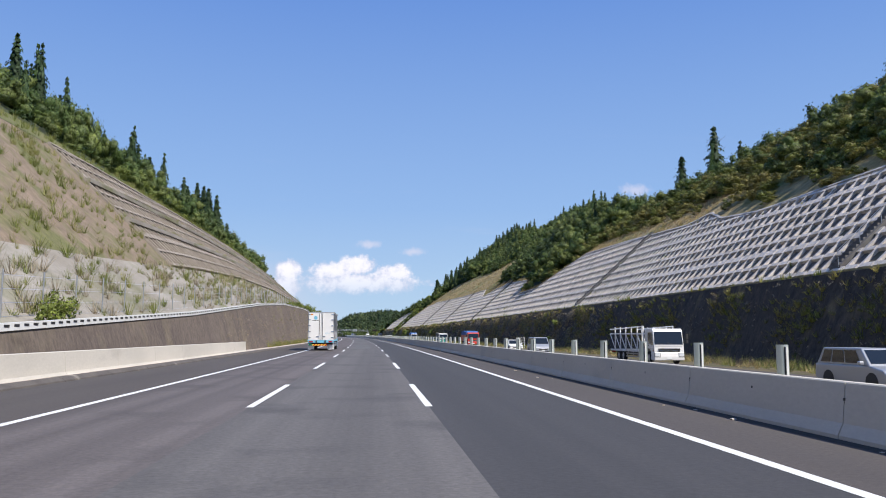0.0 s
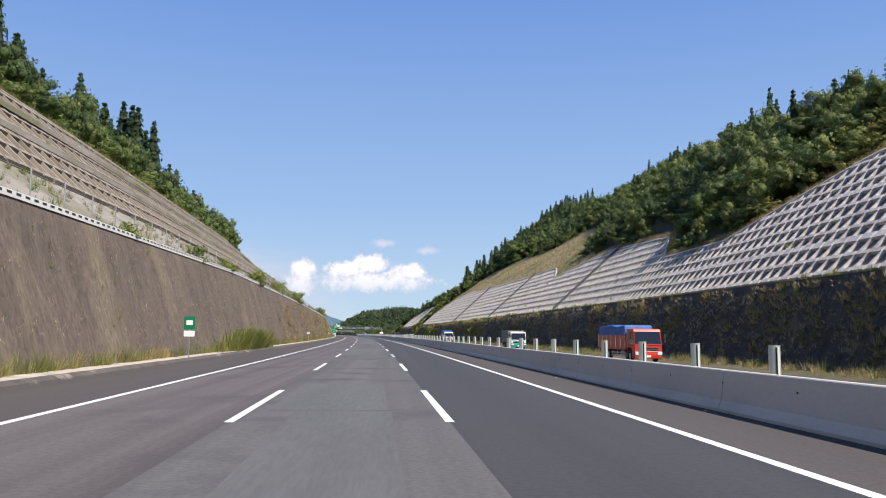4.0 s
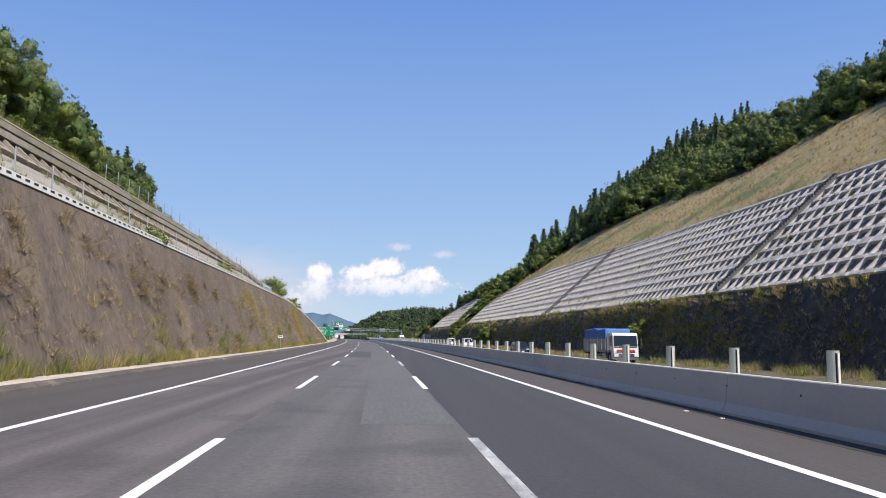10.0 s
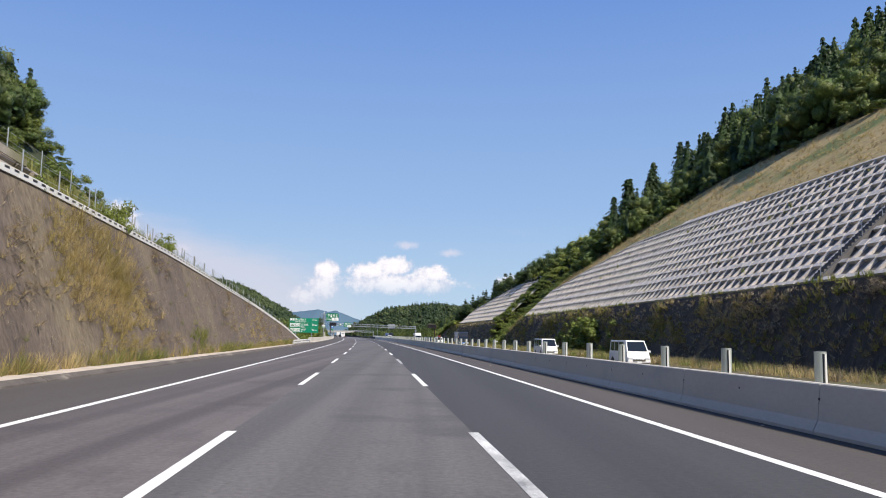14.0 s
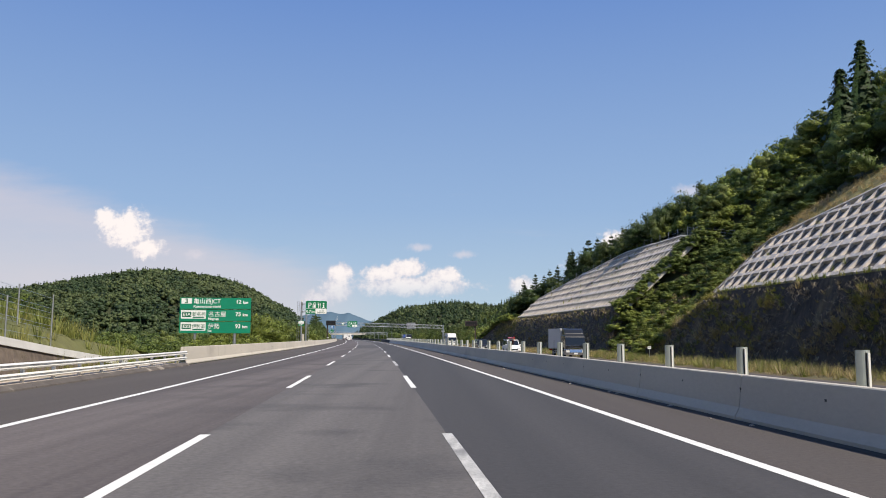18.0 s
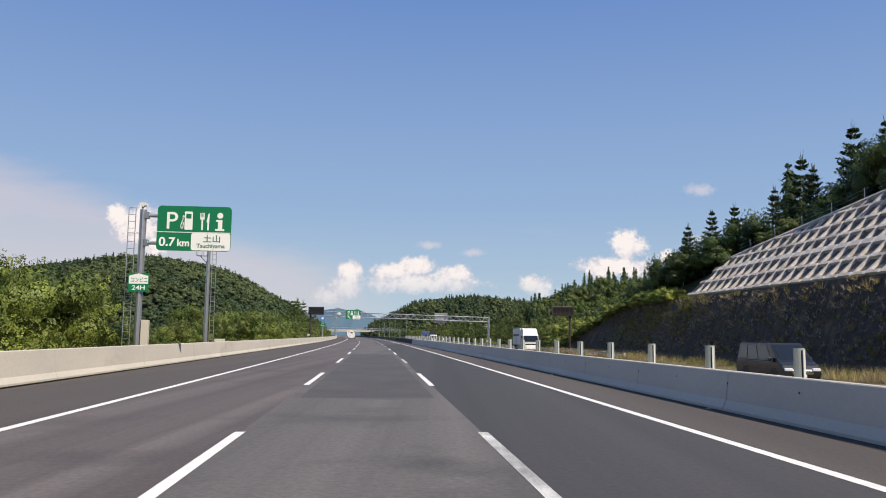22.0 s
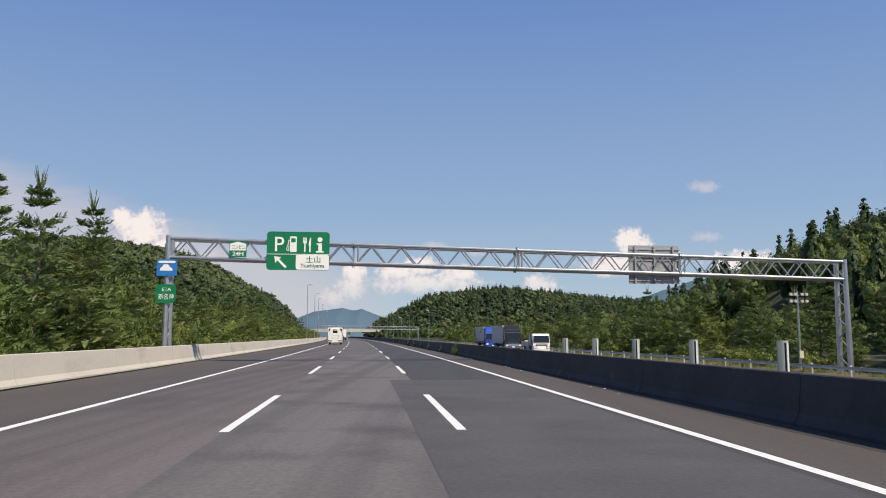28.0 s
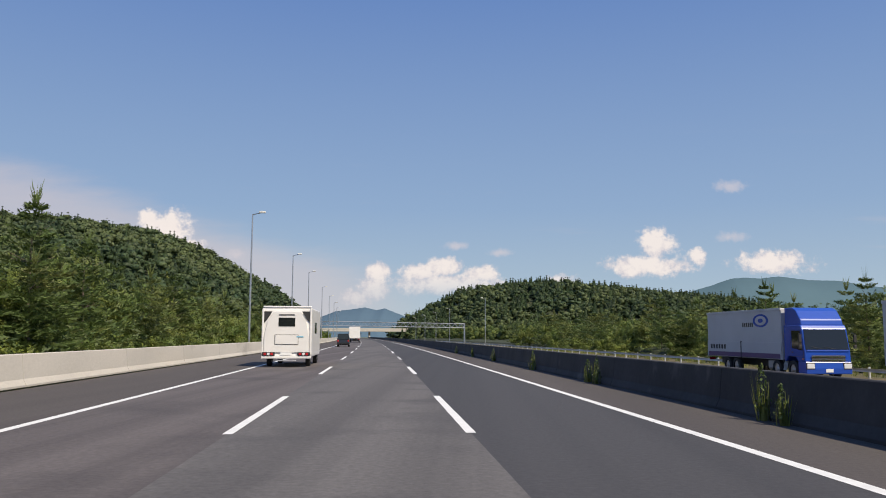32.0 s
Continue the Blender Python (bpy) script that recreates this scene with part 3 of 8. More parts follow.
# ---- left edge ----
KERB_ROOT = thing("kerb", Matrix.Identity(4), "pale concrete kerb and gutter strip below the wall", "kerb", kind="structure")
for i in range(-3, 50):
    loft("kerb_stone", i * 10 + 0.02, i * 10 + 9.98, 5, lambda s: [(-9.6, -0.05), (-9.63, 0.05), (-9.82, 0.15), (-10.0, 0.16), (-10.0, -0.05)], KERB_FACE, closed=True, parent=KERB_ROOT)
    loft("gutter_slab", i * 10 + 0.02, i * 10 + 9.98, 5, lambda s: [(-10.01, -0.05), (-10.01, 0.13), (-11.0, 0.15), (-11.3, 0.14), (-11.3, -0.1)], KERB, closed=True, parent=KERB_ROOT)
barrier("side_barrier_rear", -40, 74, 6.0, -10.22, 0.98, -1, CONCRETE_L, "sunlit pale concrete roadside barrier")
barrier("side_barrier", 502, 1302, 10.0, -10.22, 1.0, -1, CONCRETE_L, "sunlit pale cream concrete roadside barrier")
tagged(loft("verge_left", 485, END, 10, lambda s: [(-10.8, 0.0), (-12.5, -0.3), (-16, -0.7), (-30, -0.9)], GRASS), "grassy verge behind the barrier", "ground", kind="structure")

meadow_right_w = knots([(-40, 14), (60, 14), (90, 9), (125, 9), (180, 9), (190, 3), (205, 1), (275, 1), (290, 7), (312, 14), (330, 22), (360, 26), (430, 25), (500, 18), (530, 6), (545, 2)])
meadow_left_w = knots([(-40, 6), (120, 8), (180, 6), (280, 6), (330, 12), (370, 24), (400, 34), (480, 36), (505, 50), (556, 50)])


def on_land(s, side, width, steps=6):
    """A strip on the natural slope above the slope works."""
    x = left_profile(s)[4][0] if side < 0 else right_profile(s)[5][0]
    return [(x + side * width * k / steps, land_z(s, x + side * width * k / steps) + 0.05) for k in range(steps + 1)]


# ---- cutting, left ----


def solid(p, d):
    """The profile p thickened by d downwards."""
    return p + [(x, z - d) for x, z in p[::-1]]


def lw(s):
    p = left_profile(s)
    return [p[0], (p[1][0], p[1][1]), (p[1][0] - 0.8, p[1][1] - 0.1), (p[0][0] - 0.8, p[0][1] - 0.3)]


tagged(loft("wall_left", -40, 496, 4, lw, WALL_L, closed=True), "steep brown geogrid retaining wall with dry grass tufts", "wall", kind="structure")
tagged(loft("wall_coping_left", -40, 494, 4, lambda s: [(left_profile(s)[1][0] + dx, left_profile(s)[1][1] + dz) for dx, dz in ((0.08, -0.02), (0.08, 0.25), (-0.2, 0.25), (-0.2, -0.02))], STEEL_W, closed=True), "white coping rail along the wall top", "coping", kind="structure")
tagged(loft("berm_left", -40, 500, 6, lambda s: [left_profile(s)[1], left_profile(s)[2]], GRASS), "grassy berm on top of the wall", "ground", kind="structure")
tagged(loft("band_left", -40, 470, 6, lambda s: solid([left_profile(s)[2], left_profile(s)[3]], 0.3), BAND, closed=True), "pale sprayed concrete slope band", "slope", kind="structure")

# ---- lattice slopes ----


def lattice(name, s0, s1, lo, hi, cell, high, width, thick, label, frame_m=None, bed_m=None):
    """A grid of mortar beams on a slope between the edge points lo(s) and hi(s), in panels, with the bed behind it."""
    root = thing(name, Matrix.Identity(4), label, "slope frame", kind="structure")
    loft("bed", s0, s1, 4, lambda s: solid([lo(s), hi(s)], 0.3), bed_m or LATTICE_BED_SHADED, closed=True, parent=root)
    n_panels = int(math.ceil((s1 - s0) / (cell * 5)))

    def place(s, d, up):
        a, b = lo(s), hi(s)
        length = math.hypot(b[0] - a[0], b[1] - a[1])
        ux, uz = (b[0] - a[0]) / max(length, 0.01), (b[1] - a[1]) / max(length, 0.01)
        sign = 1 if ux < 0 else -1
        return along(s, a[0] + ux * d + sign * uz * up, a[1] + uz * d + abs(ux) * up), length

    for p in range(n_panels):
        a = s0 + p * cell * 5
        verts, faces = [], []

        def beam(c0, c1, c2, c3, h=0.42):
            """c: corners (s, d) in order round."""
            k = len(verts)
            for s, d in (c0, c1, c2, c3):
                verts.append(place(s, d, -0.05)[0])
            for s, d in (c0, c1, c2, c3):
                verts.append(place(s, d, h)[0])
            for q in ((4, 5, 6, 7), (0, 1, 5, 4), (1, 2, 6, 5), (2, 3, 7, 6), (3, 0, 4, 7)):
                faces.append(tuple(k + j for j in q))

        for c in range(5):
            s = a + c * cell
            if s + cell > s1:
                break
            top = min(place(s, 0, 0)[1], place(s + cell, 0, 0)[1])
            rows = int(top // high)
            w, wd = width / 2, thick / 2
            jit = random.uniform(-0.06, 0.06)
            if rows >= 1:
                beam((s - w + jit, 0), (s + w + jit, 0), (s + w + jit, place(s, 0, 0)[1]), (s - w + jit, place(s, 0, 0)[1]), 0.24)
            for r in range(rows + 1):
                d = r * high + wd + random.uniform(-0.04, 0.04)
                up = 0.35 if r % 4 == 2 else 0.0
                beam((s + w, d - wd), (s + cell - w, d - wd), (s + cell - w, d + wd + up), (s + w, d + wd + up), 0.3)
            t0, t1 = place(s, 0, 0)[1], place(s + cell, 0, 0)[1]
            if rows >= 1:
                beam((s, t0 - width), (s + cell, t1 - width), (s + cell, t1), (s, t0), 0.34)
        if verts:
            mesh_object("frame_panel", verts, faces, frame_m or LATTICE, parent=root)
    return root


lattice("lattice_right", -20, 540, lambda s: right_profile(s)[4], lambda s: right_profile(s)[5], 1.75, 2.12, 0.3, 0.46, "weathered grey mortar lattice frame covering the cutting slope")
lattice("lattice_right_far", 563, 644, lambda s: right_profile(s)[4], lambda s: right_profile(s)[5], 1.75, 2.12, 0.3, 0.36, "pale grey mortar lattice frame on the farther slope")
tagged(loft("soil_slope_left", -40, 84, 4, lambda s: solid([left_profile(s)[3], left_profile(s)[4]], 0.3), SOIL, closed=True), "bare brown soil slope with patches of grass", "slope", kind="structure")
for f in (0.36, 0.68):
    def ledge(s):
        a, b = left_profile(s)[3], left_profile(s)[4]
        x, z = a[0] + (b[0] - a[0]) * f, a[1] + (b[1] - a[1]) * f
        return [(x + 0.42, z + 0.1), (x + 0.42, z + 0.5), (x - 0.5, z + 0.62), (x - 0.5, z + 0.2)]
    tagged(loft("ledge_left", 84, 400, 6, ledge, BAND, closed=True), "pale narrow ledge between rows of the slope frame", "ledge", kind="structure")
lattice("lattice_left", 84, 404, lambda s: left_profile(s)[3], lambda s: left_profile(s)[4], 1.75, 2.12, 0.3, 0.36, "brown-grey mortar lattice frame high on the slope", LATTICE_BROWN, BED_BROWN)


def rw(s):
    p = right_profile(s)
    return [p[2], p[3], (p[3][0] + 0.8, p[3][1] - 0.1), (p[2][0] + 0.8, p[2][1] - 0.3)]


tagged(loft("wall_right", -40, 548, 4, rw, WALL_R, closed=True), "dark geotextile retaining wall with climbing weeds", "wall", kind="structure")
tagged(loft("wall_right_far", 563, 692, 4, rw, WALL_R, closed=True), "dark weathered retaining wall end section", "wall", kind="structure")
tagged(loft("ledge_right", -40, 700, 6, lambda s: [right_profile(s)[3], right_profile(s)[4]], GRASS), "grassy ledge on top of the dark wall", "ground", kind="structure")
tagged(loft("meadow_right", -40, 545, 5, lambda s: on_land(s, 1, meadow_right_w(s)), DRYGRASS), "dry golden grass slope above the lattice", "meadow", kind="structure")
tagged(loft("berm_left", 471, 506, 4, lambda s: [(x, z + 0.04) for x, z in left_profile(s)[1:5]], GRASS), "grassy bank behind the end of the wall", "ground", kind="structure")
tagged(loft("berm_left_upper", 400, 471, 4, lambda s: [(x, z + 0.04) for x, z in left_profile(s)[3:5]], GRASS), "grassy slope above the concrete band", "ground", kind="structure")
tagged(loft("meadow_left", -40, 556, 5, lambda s: on_land(s, -1, meadow_left_w(s)), GRASS), "grassy strip above the slope frame", "meadow", kind="structure")

# ---- foliage ----
rng = np.random.default_rng(7)


def bulk_mesh(name, verts, tris, material, normals=None):
    """A mesh from arrays of corners and triangles; normals, where given, shade leaf sprays as one rounded mass."""
    me = bpy.data.meshes.new(name)
    me.vertices.add(len(verts))
    me.vertices.foreach_set("co", verts.astype(np.float32).ravel())
    me.loops.add(tris.size)
    me.loops.foreach_set("vertex_index", tris.astype(np.int32).ravel())
    me.polygons.add(len(tris))
    me.polygons.foreach_set("loop_start", np.arange(0, tris.size, 3, dtype=np.int32))
    me.polygons.foreach_set("loop_total", np.full(len(tris), 3, dtype=np.int32))
    me.materials.append(material)
    me.update(calc_edges=True)
    if normals is not None:
        me.attributes.new("custom_normal", "FLOAT_VECTOR", "POINT").data.foreach_set("vector", normals.astype(np.float32).ravel())
        me.update()
    return me


def unit(a):
    return a / (np.linalg.norm(a, axis=-1, keepdims=True) + 1e-9)


def tufts(centres, sizes, normals, seed, long=0.7, wild=0.55):
    """Small bent leaf sprays: two triangles each, at the centres, facing roughly along the normals."""
    r = np.random.default_rng(seed)
    n = len(centres)
    nn = unit(normals + r.normal(0, wild, (n, 3)))
    t = unit(np.cross(nn, r.normal(0, 1, (n, 3))))
    b = np.cross(nn, t)
    s = sizes[:, None]
    v = np.stack([centres - t * s, centres + b * s * long + nn * s * 0.25, centres + t * s, centres - b * s * long + nn * s * 0.1], 1)
    q = np.arange(n)[:, None] * 4
    tri = np.concatenate([q + np.array([[0, 2, 1]]), q + np.array([[0, 3, 2]])])
    shade = unit(unit(normals) * 0.9 + nn * 0.4 + np.array((0, 0, 0.1)))
    return v.reshape(-1, 3), tri, np.repeat(shade, 4, axis=0)


def joined(*sets):
    """Several (corners, triangles, normals) as one."""
    vs, ts, ns, k = [], [], [], 0
    for v, t, m in sets:
        vs.append(v)
        ts.append(t + k)
        ns.append(m)
        k += len(v)
    return np.concatenate(vs), np.concatenate(ts), np.concatenate(ns)


G = (1 + 5 ** 0.5) / 2
ICO_V = unit(np.array([(-1, G, 0), (1, G, 0), (-1, -G, 0), (1, -G, 0), (0, -1, G), (0, 1, G), (0, -1, -G), (0, 1, -G), (G, 0, -1), (G, 0, 1), (-G, 0, -1), (-G, 0, 1)]))
ICO_F = np.array([(0, 11, 5), (0, 5, 1), (0, 1, 7), (0, 7, 10), (0, 10, 11), (1, 5, 9), (5, 11, 4), (11, 10, 2), (10, 7, 6), (7, 1, 8), (3, 9, 4), (3, 4, 2), (3, 2, 6), (3, 6, 8), (3, 8, 9), (4, 9, 5), (2, 4, 11), (6, 2, 10), (8, 6, 7), (9, 8, 1)])


def heart(centre, radius, seed, flat=1.0):
    """The dense uneven inside of one lobe of leaves."""
    r = np.random.default_rng(seed)
    k = radius * r.uniform(0.7, 1.08, (12, 1))
    return np.array(centre) + ICO_V * k * np.array((1, 1, flat)), ICO_F, unit(ICO_V + r.normal(0, 0.15, (12, 3)))


def broad_crown(seed, n=230, leaf=(0.04, 0.085), lobes=9, core=0.84):
    """An uneven crown of several lobes, about 1 across and 1 high, standing on z = 0."""
    r = np.random.default_rng(seed)
    ball = [(0, 0, 0.5, 0.33)]
    for k in range(lobes - 1):
        a, z = k * 2.4 + r.normal(0, 0.4), 0.2 + 0.58 * r.random()
        d = (0.36 - 0.3 * max(0, z - 0.5)) * r.uniform(0.7, 1.1)
        ball.append((d * math.cos(a), d * math.sin(a), z, 0.14 + 0.11 * r.random()))
    c, nm = [], []
    for i in range(n):
        x, y, z, q = ball[i % lobes]
        d = r.normal(0, 1, 3)
        d /= np.linalg.norm(d)
        d[2] = abs(d[2]) * 0.8 + d[2] * 0.2
        c.append(np.array((x, y, z)) + d * q * (0.86 + 0.3 * r.random()))
        nm.append(d)
    sets = [tufts(np.array(c), r.uniform(*leaf, n), np.array(nm), seed)]
    if core:
        sets += [heart((x, y, z), q * core, seed * 31 + i, 0.85) for i, (x, y, z, q) in enumerate(ball)]
    return joined(*sets)


def cone_crown(seed, n=120, wide=0.22, low=0.12, tiers=13, fine=1.0):
    """A ragged conifer of drooping boughs in tiers, 1 high."""
    r = np.random.default_rng(seed)
    c, nm, sz = [], [], []
    per = max(2, n // (tiers * 3))
    for k in range(tiers):
        z0 = low + (0.97 - low) * (k + r.uniform(-0.3, 0.3)) / (tiers - 1)
        reach = wide * (1.03 - min(z0, 1.0)) ** 0.75 * r.uniform(0.75, 1.2)
        a0 = r.uniform(0, 6.28)
        for m in range(per):
            a = a0 + 6.28 * m / per + r.normal(0, 0.3)
            q = reach * r.uniform(0.6, 1.15)
            for f in (0.35, 0.68, 1.0):
                c.append((q * f * math.cos(a), q * f * math.sin(a), z0 - 0.35 * q * f * f + r.normal(0, 0.006)))
                nm.append((math.cos(a) * (0.4 + f), math.sin(a) * (0.4 + f), 0.75))
                sz.append(r.uniform(0.032, 0.058) * (1.25 - 0.45 * f) * (0.6 + 0.6 * (1 - z0)) * fine)
    v, t, m = tufts(np.array(c), np.array(sz), np.array(nm), seed, 0.55, 0.35)
    ring = [(wide * 0.6 * math.cos(q * 1.047), wide * 0.6 * math.sin(q * 1.047), low + 0.02) for q in range(6)]
    cv = np.array(ring + [(0, 0, 1.0)])
    ct = np.array([(q, (q + 1) % 6, 6) for q in range(6)])
    return joined((v, t, m), (cv, ct, unit(cv * np.array((1, 1, 0)) + np.array((0, 0, 0.2)))))


def pine_crown(seed, n=170, fine=1.0):
    """A young pine: tiers of long upturned sprays."""
    r = np.random.default_rng(seed)
    c, nm = [], []
    for i in range(n):
        z = 0.15 + 0.85 * r.random() ** 1.2
        q = 0.34 * (1.05 - z) ** 0.7 * r.random() ** 0.5
        a = (math.floor(z * 9) * 2.4 + math.floor(r.random() * 5) * 1.257) + r.normal(0, 0.18)
        c.append((q * math.cos(a), q * math.sin(a), z + q * 0.15))
        nm.append((math.cos(a) * 0.6, math.sin(a) * 0.6, 0.8))
    return tufts(np.array(c), r.uniform(0.035 * fine, 0.075 * fine, n), np.array(nm), seed)


def grass_tuft(seed, n=14, lean=0.35, thin=1.0):
    r = np.random.default_rng(seed)
    v, t = [], []
    for i in range(n):
        a, q = r.uniform(0, 6.28), r.uniform(0, 0.3)
        base = np.array((q * math.cos(a), q * math.sin(a), 0))
        tip = base + np.array((math.cos(a) * lean * r.random(), math.sin(a) * lean * r.random(), 0.5 + 0.5 * r.random()))
        side = np.array((-math.sin(a), math.cos(a), 0)) * r.uniform(0.03, 0.07) * thin
        k = len(v)
        v += [base - side, base + side, tip]
        t.append((k, k + 1, k + 2))
    return np.array(v), np.array(t)


def scatter(name, templates, places, material, label, category):
    """All plants of one stand in one mesh. places: rows of x, y, z, width, height, turn."""
    vs, ts, ns, k = [], [], [], 0
    for i, (x, y, z, w, h, a) in enumerate(places):
        v, t = templates[i % len(templates)][:2]
        ca, sa = math.cos(a), math.sin(a)
        turn = np.array(((ca, sa, 0), (-sa, ca, 0), (0, 0, 1)))
        vs.append((v @ turn) * np.array((w, w, h)) + np.array((x, y, z)))
        ts.append(t + k)
        if len(templates[0]) > 2:
            ns.append(templates[i % len(templates)][2] @ turn)
        k += len(v)
    return tagged(new(name, bulk_mesh(name, np.concatenate(vs), np.concatenate(ts), material, np.concatenate(ns) if ns else None)), label, category, kind="stuff")


def needle_pine(seed, tiers=9, per=6, steps=8, wide=0.3, low=0.1, thick=0.02):
    """A pine with tiers of upswept boughs, each a plume of narrow sprays; 1 high."""
    r = np.random.default_rng(seed)
    v = []
    for k in range(tiers):
        z = low + (1 - low) * (k + r.uniform(-0.3, 0.3)) / tiers
        reach = wide * (1.04 - z) ** 1.05 * 1.15
        a0 = r.uniform(0, 6.28)
        for m in range(per):
            a = a0 + m * 6.28 / per + r.normal(0, 0.25)
            d = np.array((math.cos(a), math.sin(a), 0.12 + 0.5 * max(z, 0) + r.normal(0, 0.1)))
            q = reach * r.uniform(0.65, 1.15)
            side = np.array((-math.sin(a), math.cos(a), 0.0))
            for e in range(steps):
                f = (e + 0.6) / steps
                p = np.array((0, 0, z)) + d * q * f
                for w in (-1, 1):
                    out = d * r.uniform(0.3, 0.9) + side * w * r.uniform(0.3, 1.0) + np.array((0, 0, r.uniform(-0.25, 0.6)))
                    out *= (0.045 + 0.05 * (1 - f)) * (0.5 + 0.5 * (1 - z)) / np.linalg.norm(out)
                    x = np.cross(out, r.normal(0, 1, 3))
                    x *= thick * (0.45 + 0.55 * (1 - z)) * r.uniform(0.5, 1.1) / (np.linalg.norm(x) + 1e-9)
                    v += [p - x, p + out * 0.6 + x, p + out * 1.25]
    for e in range(10):
        a = e * 2.4
        v += [(0.008, 0, 0.93), (-0.008, 0, 0.93), (0.03 * math.cos(a), 0.03 * math.sin(a), 1.0 + 0.01 * e)]
    v = np.array(v)
    return v, np.arange(len(v)).reshape(-1, 3)


BROAD = [broad_crown(i, 220, (0.02, 0.05)) for i in range(8)]
BROAD_NEAR = [broad_crown(30 + i, 430, (0.022, 0.05), 12, 0.8) for i in range(6)]
BROAD_FAR = [broad_crown(20 + i, 36, (0.05, 0.1), 5, 0.95) for i in range(6)]
CONE = [cone_crown(40 + i, 240, 0.25, 0.1, 16, 1.35) for i in range(6)]
CONE_FAR = [cone_crown(50 + i, 48, 0.2, 0.12, 8, 1.6) for i in range(5)]
PINES_NEAR = [needle_pine(70 + i, wide=0.34, low=0.02) for i in range(6)]
TUFT = [grass_tuft(80 + i) for i in range(6)]


def spot(s, x, w, h, sink=0.1, z=None):
    p = along(s, x, (land_z(s, x) if z is None else z) - sink * h)
    return (p.x, p.y, p.z, w, h, rng.uniform(0, 6.28))


def slope_forest(name, side, s0, s1, count, start, conifer, material, templates, label, wide=(4.5, 7.5), tall=(5, 9)):
    """Trees between the top of the slope works and just past the ridge."""
    out = []
    while len(out) < count:
        s = rng.uniform(s0, s1)
        prof = left_profile(s) if side < 0 else right_profile(s)
        top = prof[4] if side < 0 else prof[5]
        ridge = prof[6] if side < 0 else prof[7]
        a, b = abs(top[0]) + start(s), abs(ridge[0]) + 6
        if side < 0:
            a = max(a, 0.2 * (s - 156) + 1, 0.235 * (s - 225) + 1)
        if b - a < 2:
            if rng.random() < 0.7:
                continue
            b = a + 2
        x = a + (b - a) * rng.random()
        h = rng.uniform(*tall) * (0.72 if side > 0 and s > 535 else 1.0)
        edge = min(1.0, 0.45 + (x - a) / 14)
        if side > 0 and 539 < s < 570:
            edge *= min(1.0, max(0.4, (x - 38) / 26))
        out.append(spot(s, side * x, rng.uniform(*wide) * edge, h * edge, 0.12))
    return scatter(name, templates, out, material, label, "trees")


def start_right(s):
    return max(1.5, meadow_right_w(s) - 1.5 if 110 < s < 545 else 1.5) + 1.5 * math.sin(s / 7.0)


def start_left(s):
    return meadow_left_w(s) - 1 + 1.2 * math.sin(s / 6.0)


slope_forest("forest_right", 1, 195, 660, 1350, start_right, 0, LEAF, BROAD, "dense dark green broadleaf forest on the hillside", (3.4, 9), (3.2, 9.2))
slope_forest("forest_right_light", 1, 195, 660, 380, lambda s: start_right(s) * 0.9, 0, LEAF2, BROAD, "yellow-green trees and climbers in the hillside forest", (3.5, 6.5), (3.5, 6.5))
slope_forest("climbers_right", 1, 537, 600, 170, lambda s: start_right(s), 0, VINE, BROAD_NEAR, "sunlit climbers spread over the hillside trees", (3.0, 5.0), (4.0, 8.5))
slope_forest("conifers_right", 1, 470, 530, 70, lambda s: start_right(s) + 4, 1, CEDAR, CONE, "dark cedar trees rising out of the hillside forest", (9, 13), (9, 14))
slope_forest("conifers_right_rear", 1, 200, 470, 34, lambda s: start_right(s) + 12, 1, CEDAR, CONE, "scattered dark cedars in the hillside forest", (8, 11), (9, 12))
slope_forest("forest_left", -1, -20, 542, 920, start_left, 0, LEAF, BROAD, "dense green broadleaf forest on the hillside", (3.2, 8), (3.2, 9))
slope_forest("forest_left_light", -1, -20, 505, 320, lambda s: start_left(s) * 0.8, 0, LEAF2, BROAD, "yellow-green bushes along the forest edge", (2.5, 5), (2.5, 4.5))
slope_forest("conifers_left", -1, 40, 470, 60, lambda s: start_left(s) + 12, 1, CEDAR, CONE, "dark cedar trees above the cutting", (9, 13), (11, 17))

slope_forest("brush_right", 1, -20, 205, 760, lambda s: start_right(s) * 0.5, 0, BRUSH, BROAD, "yellow-green brush and saplings on the hillside", (3.5, 6), (2.4, 4.2))
slope_forest("brush_trees_right", 1, -20, 205, 260, lambda s: start_right(s) + 2, 0, LEAF, BROAD, "dark green trees scattered in the hillside brush", (4, 6.5), (3.5, 6))


def ridge_wood(name, side, s0, s1, count, depth, tall, wide, templates, material, label):
    """Tall trees along the upper edge of a hillside."""
    rows = []
    for _ in range(count):
        s = rng.uniform(s0, s1)
        r = abs((left_profile(s)[6] if side < 0 else right_profile(s)[7])[0])
        x = r - rng.uniform(-4, depth)
        if side < 0:
            x = max(x, 0.2 * (s - 156) + 2, 0.235 * (s - 225) + 2)
        rows.append(spot(s, side * x, rng.uniform(*wide), rng.uniform(*tall), 0.08))
    return scatter(name, templates, rows, material, label, "trees")


